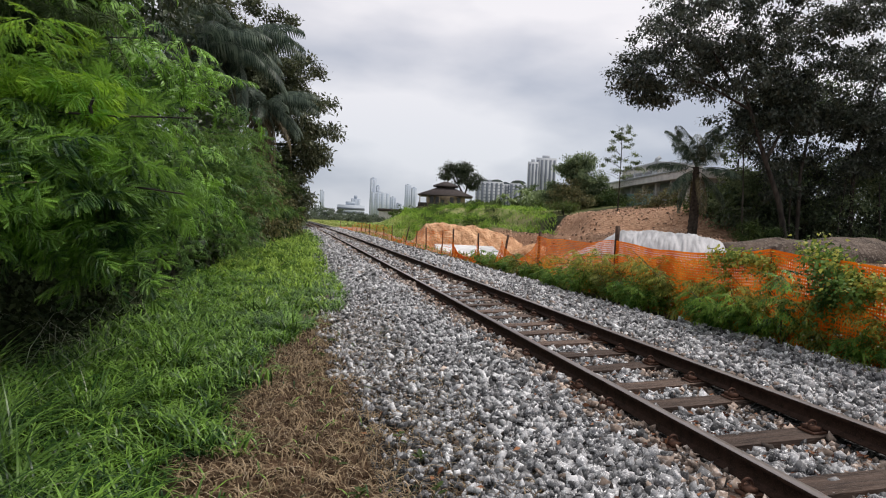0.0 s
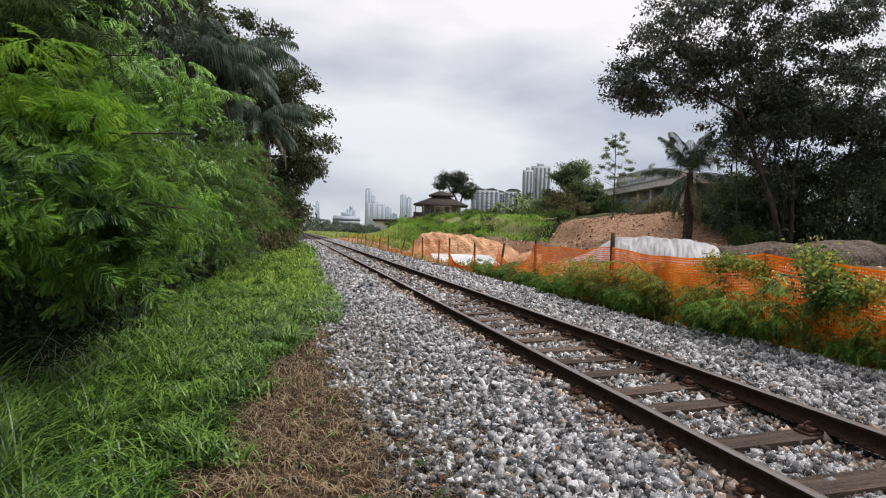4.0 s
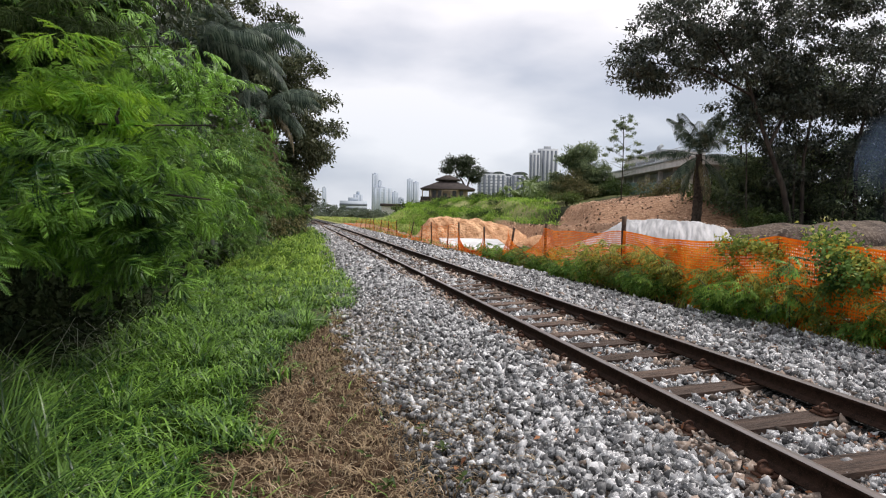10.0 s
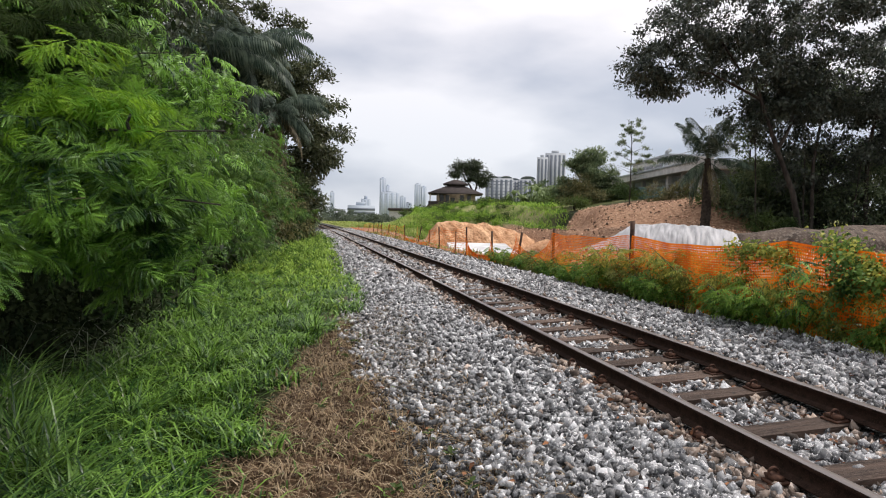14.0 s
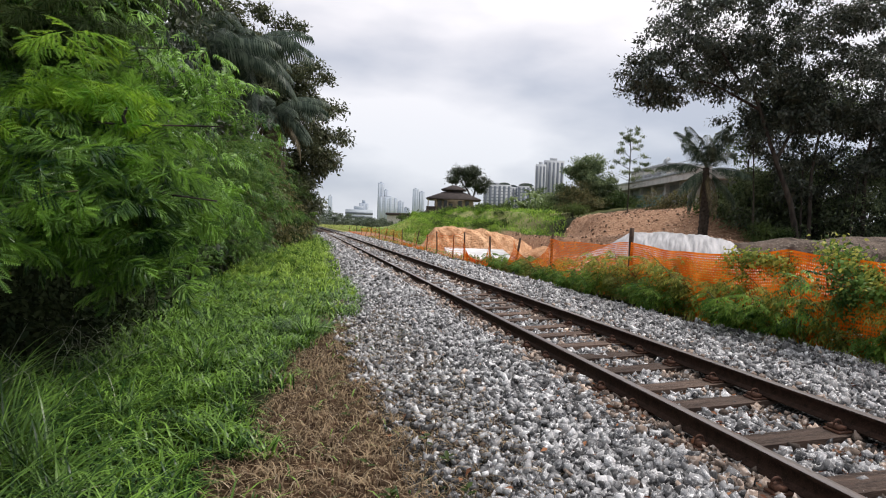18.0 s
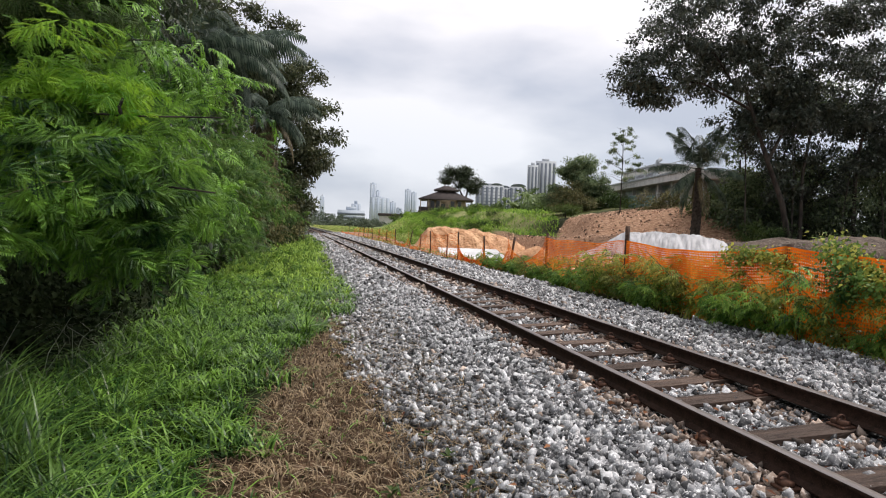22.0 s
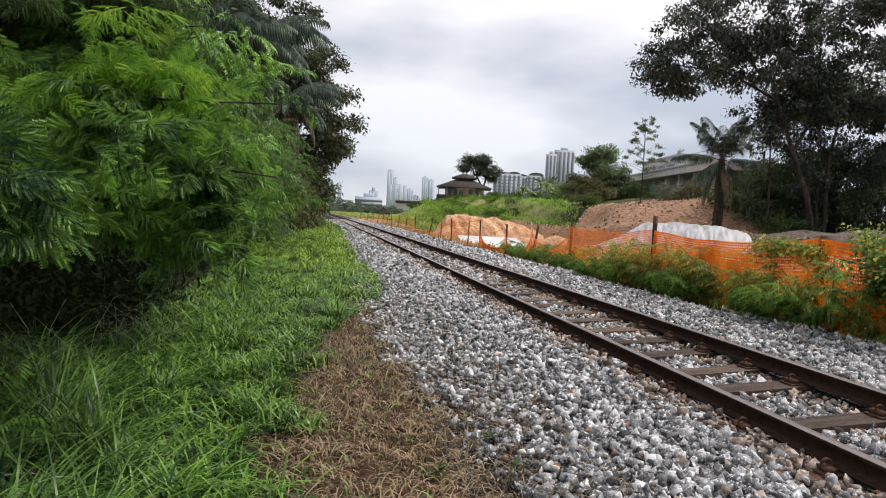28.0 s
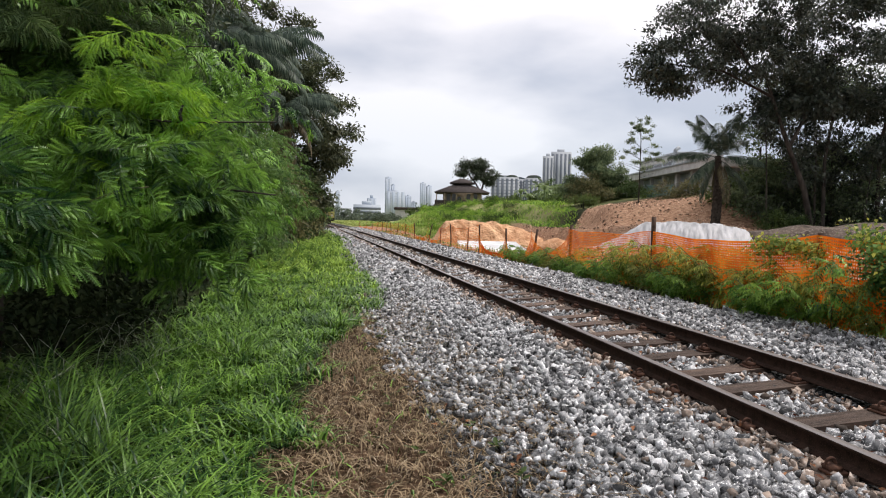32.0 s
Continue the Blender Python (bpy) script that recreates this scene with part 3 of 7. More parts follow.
def sleepers():
    ys = SLEEPERS
    tilt = math.degrees(math.atan2(CANT, GAUGE))
    plank = []
    for v in range(5):
        r = random.Random(v)
        bm = bmesh.new()
        bmesh.ops.create_cube(bm, size=1.0)
        bmesh.ops.subdivide_edges(bm, edges=bm.edges[:], cuts=3, use_grid_fill=True)
        for p in bm.verts:
            p.co = Vector((p.co.x * 2.0, p.co.y * 0.215, p.co.z * 0.13))
            p.co += Vector((r.uniform(-0.012, 0.012), r.uniform(-0.006, 0.006), r.uniform(-0.006, 0.003)))
        me = bpy.data.meshes.new("sleeper")
        bm.to_mesh(me)
        bm.free()
        me.materials.append(M_SLEEPER)
        plank.append(me)
    plate = bevelled((-0.15, -0.075, 0), (0.15, 0.075, 0.016), 0.004, [M_PLATE], "baseplate")
    h = Heap()
    w = np.linspace(-0.4, 3.7, 12)
    h.tube(np.stack([0 * w, 0.03 * np.cos(w), 0.035 + 0.03 * np.sin(w)], -1), np.full(12, 0.009), 6)
    clip = h.mesh("clip", [M_PLATE], True)
    h = Heap()
    h.box((-0.03, -0.055, 0), (0.03, 0.055, 0.03))
    lug = h.mesh("shoulder", [M_PLATE])
    for n, y in enumerate(ys):
        x = X_LEFT + GAUGE / 2 + float(bend(y))
        z = 0.30 + CANT / 2 - 0.126 - 0.016 - 0.065
        ob = new("sleeper", plank[n % 5])
        ob.matrix_basis = pose(x, y, z, 0, -tilt, 1.5 * math.sin(n * 2.3) - math.degrees(y / RADIUS) * -1)
        tagged(ob, "weathered dark timber sleeper bedded in grey ballast", "railway sleeper", "sleepers of the track")
        if y > 16:
            continue
        for s in (-1, 1):
            pl = part("baseplate", plate, ob, "rust-brown steel baseplate", pose(s * GAUGE / 2, 0, 0.064))
            for q in (-1, 1):
                part("clip", clip, pl, "", pose(q * 0.095, 0.0, 0.012, 0, 0, 90 if q > 0 else -90))
                part("shoulder", lug, pl, "", pose(q * 0.10, 0.0, 0.014))


# ---- plants ----
LEAF_V = np.array([(0, 0, 0), (0.38, -0.24, 0.06), (1, 0, -0.12), (0.38, 0.24, 0.06)])
LEAF_F = [np.array([(0, 1, 2), (0, 2, 3)])]


def feather_template(pairs=15, steps=2, seed=1):
    """A twice-feathered leaf along x, 1 long: each pinna a tapered, drooping blade."""
    r = random.Random(seed)
    V, F = [], []
    wide = 0.0235 * 15 / pairs if steps == 2 else 0.036
    bow = r.uniform(-0.25, 0.25)
    for i in range(pairs):
        s = 0.12 + 0.86 * i / (pairs - 1) + r.uniform(-0.015, 0.015)
        base = np.array([s, bow * s * s, -0.34 * s * s])
        for side in (-1, 1):
            if r.random() < 0.06:
                continue
            ln = 0.34 * (1 - 0.6 * abs(i / (pairs - 1) - 0.35)) * r.uniform(0.8, 1.12)
            turn = radians(68 - 34 * i / pairs + r.uniform(-9, 9))
            sag = r.uniform(0.12, 0.30)
            ax = np.array([math.cos(turn), side * math.sin(turn), r.uniform(-0.06, 0.1)])
            ct = np.array([-ax[1], ax[0], r.uniform(-0.5, 0.5)])
            n = len(V)
            for q, w in ((0.0, 0.4), (0.4, 1.0), (0.8, 0.75)) if steps == 2 else ((0.0, 0.4), (0.55, 1.0)):
                c = base + ax * ln * q - np.array([0, 0, sag * q * q])
                V += [c - ct * w * wide, c + ct * w * wide]
            V.append(base + ax * ln * 0.97 - np.array([0, 0, sag]))
            k = n + 2 * steps
            F += [(n + 2 * m, n + 2 * m + 1, n + 2 * m + 3) for m in range(steps)] + [(n + 2 * m, n + 2 * m + 3, n + 2 * m + 2) for m in range(steps)] + [(k, k + 1, k + 2)]
    n = len(V)
    V += [(0, -0.006, 0), (0, 0.006, 0), (0.5, bow * 0.25, -0.085), (1.0, bow, -0.34)]
    F += [(n, n + 1, n + 2), (n + 1, n + 3, n + 2)]
    return np.array(V), [np.array(F)]


def pinnate_template(pairs=7, leaflets=7, seed=1):
    """A twice-feathered leaf along x, 1 long, whose hanging pinnae carry toothed rows of leaflets."""
    r = random.Random(seed)
    V, F = [], []
    bow = r.uniform(-0.2, 0.2)
    for i in range(pairs):
        s = 0.2 + 0.8 * i / (pairs - 1) + r.uniform(-0.02, 0.02)
        base = np.array([s, bow * s * s, -0.25 * s * s])
        for side in (-1, 1):
            ln = 0.56 * (1 - 0.55 * abs(i / (pairs - 1) - 0.4)) * r.uniform(0.85, 1.1)
            turn = radians(74 - 52 * i / (pairs - 1) + r.uniform(-7, 7))
            sag = r.uniform(0.16, 0.34)
            ax = np.array([math.cos(turn), side * math.sin(turn), r.uniform(0.0, 0.12)])
            ct = unit(np.array([-ax[1], ax[0], r.uniform(-0.45, 0.45)]))
            n = len(V)
            q = np.linspace(0.04, 1, leaflets + 1)
            spine = base + ax * ln * q[:, None] - np.array([0, 0, 1.0]) * sag * (q ** 1.7)[:, None]
            V += list(spine)
            for sd in (-1, 1):
                for k in range(leaflets):
                    w = 0.074 * (0.55 + 0.6 * math.sin(math.pi * (0.18 + 0.75 * k / leaflets)))
                    V.append(0.35 * spine[k] + 0.65 * spine[k + 1] + ct * sd * w + ax * 0.022 - np.array([0, 0, 0.012]))
                    F.append((n + k, n + k + 1, len(V) - 1))
    n = len(V)
    V += [(0, -0.008, 0), (0, 0.008, 0), (0.5, bow * 0.25, -0.0625), (1.0, bow, -0.25)]
    F += [(n, n + 1, n + 2), (n + 1, n + 3, n + 2)]
    return np.array(V), [np.array(F)]


PINNATE = [pinnate_template(7, 10, k) for k in range(6)]
FEATHER = [feather_template(9, 1, k) for k in range(5)]
FEATHER_FAR = [feather_template(8, 1, k) for k in range(4)]


def feathers(kinds, P, A, U, S):
    """Feathered leaves of several shapes in turn; points and faces."""
    h = Heap()
    for k, T in enumerate(kinds):
        V, F = scatter(*T, P[k::len(kinds)], frames(A[k::len(kinds)], U[k::len(kinds)]), S[k::len(kinds)])
        h.add(V, *F)
    return np.concatenate(h.v), [np.concatenate(f) for f in h.f.values() if f]


def ellipsoid_points(r, lobes, n, inner=0.55):
    """n points in the outer part of several lobes (centre, radii), with the way out of each."""
    w = np.array([c[3] * c[4] + c[4] * c[5] + c[3] * c[5] for c in lobes])
    pick = r.choice(len(lobes), n, p=w / w.sum())
    C = np.array(lobes)[pick]
    d = unit(r.normal(size=(n, 3)))
    k = inner + (1 - inner) * r.random((n, 1)) ** 0.6
    k *= 1 + 0.16 * np.sin(d[:, :1] * 7 + pick[:, None]) * np.sin(d[:, 2:3] * 6 + 2 * pick[:, None])
    return C[:, :3] + d * C[:, 3:] * k, unit(d / C[:, 3:])


def broad_crown(seed, lobes, n, size, mat, droop=0.35, inner=0.55, clump=0.0):
    """A crown of many single leaves in clumps."""
    r = np.random.default_rng(seed)
    if clump:
        m = max(8, n // 80)
        c, out = ellipsoid_points(r, lobes, m, inner)
        k = r.integers(0, m, n)
        P = c[k] + r.normal(size=(n, 3)) * clump * np.array([1, 1, 0.6])
        out = unit(out[k] + r.normal(size=(n, 3)) * 0.6)
    else:
        P, out = ellipsoid_points(r, lobes, n, inner)
    ahead = unit(out + r.normal(size=(n, 3)) * 0.6 - np.array([0, 0, droop]))
    up = unit(np.array([0, 0, 1.0]) + 0.5 * out + r.normal(size=(n, 3)) * 0.45)
    V, F = scatter(LEAF_V, LEAF_F, P, frames(ahead, up), size * r.uniform(0.6, 1.3, n))
    return mesh_np("crown", V, F, [mat])


def feather_crown(seed, lobes, sprays, size, mat, per=9, tmpl=None, reach=0.9, droop=0.45, lean=(0, 0, 0), low=-1.0, tiers=0, near=4.75, tight=1.0):
    """Arching sprays, each a twig with feathered leaves on both sides. Returns crown and twigs."""
    r = np.random.default_rng(seed)
    c, out = ellipsoid_points(r, lobes, sprays, 0.6)
    if tiers:
        c0, o0 = ellipsoid_points(r, lobes, tiers, 0.35)
        pick = r.integers(0, tiers, sprays)
        flat = unit(o0[pick] * np.array([1, 1, 0.25]))
        side0 = np.cross(flat, [0, 0, 1.0])
        a, b = r.normal(size=(sprays, 1)) * 0.42 * tight, r.normal(size=(sprays, 1)) * 0.34 * tight
        c = c0[pick] + flat * a + side0 * b - np.array([0, 0, 1.0]) * (0.25 * np.abs(a) + 0.22 * b * b + 0.35 * np.maximum(a, 0) ** 2) + r.normal(size=(sprays, 3)) * 0.05
        out = unit(flat + side0 * b * 0.8 + np.array([0, 0, 0.25]))
    way = unit(out * 1.0 + r.normal(size=(sprays, 3)) * 0.35 + np.array(lean) + np.array([0, 0, 0.15]))
    ln = reach * r.uniform(0.6, 1.3, sprays)
    tw = Heap()
    P, A, U, S = [], [], [], []
    for i in range(sprays):
        t = np.linspace(0, 1, per)[:, None]
        pts = c[i] + way[i] * ln[i] * (t - 0.7) - np.array([0, 0, 1]) * droop * ln[i] * t * t
        if i % 3 == 0:
            tw.tube(pts[::2], np.linspace(0.008, 0.002, len(pts[::2])) * (reach / 0.9), 3)
        side = unit(np.cross(way[i], [0, 0, 1.0]))
        for k in range(per):
            s = 1 if k % 2 else -1
            P.append(pts[k])
            A.append(unit(side * s * 0.9 + way[i] * (0.2 + 0.6 * t[k]) + r.normal(size=3) * 0.3 - np.array([0, 0, 0.4])))
            U.append(unit(np.array([0, 0, 0.6]) + out[i] * 1.2 + r.normal(size=3) * 0.35))
            S.append(size * r.uniform(0.7, 1.25))
    P, A, U, S = np.array(P), np.array(A), np.array(U), np.array(S)
    ok = (P[:, 1] > near) & (P[:, 2] > low + 0.25 * np.sin(3 * P[:, 0] + 2 * P[:, 1]))
    V, F = feathers(tmpl or FEATHER, P[ok], A[ok], U[ok], S[ok])
    return mesh_np("crown", V, F, [mat]), tw.mesh("twigs", [M_TWIG])


def trunk_mesh(paths, mat=None, sides=8):
    """paths: rows of (points, first radius, last radius); one mesh for each."""
    made = []
    for pts, r0, r1 in paths:
        h = Heap()
        P = np.asarray(pts, float)
        t = np.linspace(0, len(P) - 1, 3 * (len(P) - 1) + 1)
        Q = np.stack([np.interp(t, np.arange(len(P)), P[:, i]) for i in range(3)], -1)
        Q[1:-1] += 0.04 * r0 * np.random.default_rng(len(P)).normal(size=Q[1:-1].shape)
        made.append(h.tube(Q, np.linspace(r0, r1, len(Q)), sides).mesh("trunk", [mat or M_BARK], True))
    return made


def frond(ln, rise, bow, leaflets=46, leaf=0.55, hang=0.5, width=0.035):
    """A palm frond along x that leaves at the angle rise and bows over: rib and leaflets hanging from it."""
    h = Heap()
    t = np.linspace(0, 1, 11)
    phi = np.radians(np.maximum(rise - bow * t ** 1.25, -88))
    step = ln / 10 * np.stack([np.cos(phi), 0 * t, np.sin(phi)], -1)
    rib = np.concatenate([np.zeros((1, 3)), np.cumsum(0.5 * (step[1:] + step[:-1]), 0)])
    h.tube(rib, np.linspace(0.03, 0.006, 11) * ln / 3, 4)
    for k in range(leaflets):
        s = 0.14 + 0.85 * k / leaflets
        c = np.array([np.interp(s, t, rib[:, i]) for i in range(3)])
        q = np.interp(s, t, phi)
        ahead = np.array([math.cos(q), 0, math.sin(q)])
        ll = leaf * (0.45 + 0.9 * math.sin(math.pi * min(1, s * 0.9 + 0.1)))
        for sd in (-1, 1):
            j = 0.12 * math.sin(k * 12.9 + sd)
            a = unit(ahead * (0.55 + j) + np.array([0, sd * 0.8, -hang * 0.5 + j]))
            b = unit(0.35 * ahead + np.array([0, sd * 0.3, -0.4 - hang]))
            p1 = c + a * ll * 0.45
            p2 = p1 + b * ll * 0.55
            w = ahead * width
            h.add([c - w * 0.4, c + w * 0.4, p1 + w, p1 - w, p2], [(0, 1, 2, 3)], [(3, 2, 4)])
    return np.concatenate(h.v), [np.concatenate(f) for f in h.f.values() if f]


ARCH = (0.0, 0.34, 0.5, 0.6, 1.0)


def palm(at, height, n, ln, label, seed=1, radius=0.3, old=8, up=1.0, mat=None, group="", high=80, low=-55, hang=1.0, leaflets=40, broad=0.008, sag=1.0, rises=None, flare=0.3):
    r = np.random.default_rng(seed)
    p = thing("palm_tree", label, "palm tree", at, group=group)
    z = np.linspace(-0.3, height, 26)
    h = Heap()
    h.tube(np.stack([0.05 * np.sin(z * 0.7), 0.04 * np.cos(z), z], -1), radius * (1 + 0.13 * (np.arange(26) % 2)) * (1 + flare * smooth01(height * 0.2, height, z)), 9)
    part("trunk", h.mesh("trunk", [M_SKIRT], False), p)
    shared = {}
    for i in range(n):
        q = i / (n - 1)
        dry = i >= n - old
        az, rise = i * 137.5 + r.uniform(-15, 15), float(np.interp(q, ARCH, rises or [high, high * 0.62, 0.15 * high + 0.25 * low, 0.7 * low, low])) + r.uniform(-7, 7)
        k = round(rise / 12)
        if (k, dry) not in shared:
            shared[k, dry] = mesh_np("frond", *frond(ln * (1 - 0.12 * q), 12 * k, 62 * sag, leaflets, 0.24 * ln, (0.6 + 0.5 * q) * hang, broad * ln), [M_PALM_OLD if dry else (mat or M_PALM)])
        part("frond", shared[k, dry], p, "browned hanging frond" if dry else "", pose(0, 0, height - 0.25 * q, 0, 0, az))
    return p


def blades(seed, P, height, width, mat, lean=0.5, name="grass", spread=0.35):
    r = np.random.default_rng(seed)
    n = len(P)
    TV = np.array([(0, -0.5, 0), (0, 0.5, 0), (0.12, -0.46, 0.5), (0.12, 0.46, 0.5), (0.45, -0.34, 0.84), (0.45, 0.34, 0.84), (0.95, 0, 0.76)])
    TF = [np.array([(0, 1, 3, 2), (2, 3, 5, 4)]), np.array([(4, 5, 6)])]
    az = r.uniform(0, 2 * np.pi, n)
    R = np.zeros((n, 3, 3))
    R[:, 0, 0], R[:, 0, 1], R[:, 1, 0], R[:, 1, 1], R[:, 2, 2] = np.cos(az), -np.sin(az), np.sin(az), np.cos(az), 1
    H = np.asarray(height) * r.uniform(1 - spread, 1 + spread, n)
    S = np.stack([H * lean * r.uniform(0.3, 1.6, n), np.asarray(width) * np.ones(n), H], -1)
    V, F = scatter(TV, TF, P, R, S)
    return mesh_np(name, V, F, [mat])

# ---- right-hand side: fence and site ----


def fence_x(y):
    y = np.asarray(y, float)
    return 5.45 + 0.02 * np.sin(y) + np.where(y < 9, -0.03 * (9 - y), 0) + bend(y)


POSTS = [(-3.0, 1.2, 0, 0.04), (2.4, 1.0, 0, 0.04), (6.8, 1.10, 1, 0.045), (10.75, 1.27, 0, 0.042), (14.7, 1.10, 2, 0.035), (17.3, 0.98, 9, 0.032), (19.9, 0.95, 0, 0.03), (23.1, 1.0, 0, 0.03), (25.0, 0.9, 2, 0.025), (28.1, 0.95, -2, 0.03), (30.5, 0.8, 3, 0.025), (33.8, 0.95, 12, 0.03), (38.5, 0.95, 0, 0.03), (42.1, 0.85, 3, 0.03), (46.5, 0.9, 9, 0.03), (49.6, 0.9, -3, 0.03), (53.2, 0.85, 8, 0.03), (55.9, 0.9, 4, 0.03), (60.6, 0.85, 14, 0.03), (64.8, 0.7, 0, 0.03), (71.0, 0.8, 3, 0.03), (79.7, 0.8, 0, 0.03)]


def fence():
    top = thing("safety_fence", "orange plastic mesh safety fence on rusty posts beside the track", "fence")
    for y, hgt, tilt, rad in POSTS:
        x = float(fence_x(y))
        z = float(land(x, y))
        h = Heap()
        zz = np.linspace(-0.3, hgt, 7)
        h.tube(np.stack([0.006 * np.sin(zz * 5), 0.005 * np.cos(zz * 4), zz], -1), np.full(7, rad), 7)
        part("post", h.mesh("post", [M_POST]), top, "", pose(x, y, z, 0, tilt, 0))
    for (y0, h0, *_), (y1, h1, *_) in zip(POSTS, POSTS[1:]):
        seed = y0
        far = y0 > 20
        pitch = 0.036 if not far else 0.1
        n, m = max(8, int((y1 - y0) / pitch)), (28 if not far else 11)
        s = np.linspace(0, 1, n + 1)
        yy = y0 + (y1 - y0) * s
        hh = np.interp(s, [0, 1], [min(h0, 1.14 if y0 < 8 else 1.02) - 0.05, min(h1, 1.14 if y1 < 8 else 1.02) - 0.05])
        sag = (0.10 + 0.06 * math.sin(seed)) * (0.55 if y0 < 10 else 1.0) * 4 * s * (1 - s) + 0.014 * np.sin(s * 11 + seed)
        if 17 < y0 < 22 or 29 < y0 < 37 or y0 > 62:
            sag = sag + 0.78 * np.sin(np.pi * s) ** 0.35
        if 14 < y0 < 17:
            sag = sag + 0.45 * np.sin(np.pi * s) ** 0.5
        xs = fence_x(yy) + 0.05 * np.sin(s * 9 + seed) * np.sin(np.pi * s)
        zs = land(xs, yy) + 0.02
        h = Heap()

        def place(si, k):
            """The net at the share si along and k up."""
            x, z0, tt = np.interp(si, s, xs), np.interp(si, s, zs), np.interp(si, s, np.maximum(hh - sag, 0.12))
            return np.stack([x + 0.02 * np.sin(5 * k + 13 * si + seed) * (1 - k) - 0.03, y0 + (y1 - y0) * si, z0 + tt * k], -1)

        w = 0.0092 if y0 < 9 else 0.0055 if not far else 0.0045
        for k in np.linspace(0, 1, m):
            c = place(s, np.full(n + 1, k))
            up = np.array([0, 0, w * (1.6 if k in (0.0, 1.0) else 1.0)])
            i = np.arange(n)
            h.add(np.concatenate([c - up, c + up]), np.stack([i, i + 1, i + n + 2, i + n + 1], -1))
        ks = np.linspace(0, 1, 9)
        for si in s:
            c = place(np.full(9, si), ks)
            al = np.array([0, w * 1.0, 0])
            i = np.arange(8)
            h.add(np.concatenate([c - al, c + al]), np.stack([i, i + 1, i + 10, i + 9], -1))
        part("net", h.mesh("net", [M_NET]), top)


def heap_mesh(name, rx, ry, hgt, mat, seed, power=1.0, ridges=0.1, n=40, m=72):
    """A loose pile with an uneven outline."""
    rr, th = np.meshgrid(np.linspace(0, 1, n), np.linspace(0, 2 * np.pi, m, endpoint=False), indexing="ij")
    wob = 1 + 0.14 * np.sin(2 * th + seed) + 0.08 * np.sin(5 * th + 2 * seed) + 0.04 * np.sin(9 * th)
    x, y = rx * rr * wob * np.cos(th), ry * rr * wob * np.sin(th)
    z = hgt * (1 - rr ** 1.6) ** power * (1 + 0.22 * wave(x, y, 1.5, seed)) + ridges * hgt * wave(x, y, 0.42, seed + 1) * (1 - rr) - 0.35 * rr ** 8
    i, j = np.meshgrid(np.arange(n - 1), np.arange(m), indexing="ij")
    a, b = i * m + j, i * m + (j + 1) % m
    return mesh_np(name, np.stack([x, y, z], -1).reshape(-1, 3), [np.stack([a, a + m, b + m, b], -1).reshape(-1, 4)], [mat], smooth=True)


def on_land(x, y, dz=0.0):
    return (x, y, float(land(x, y)) + dz)


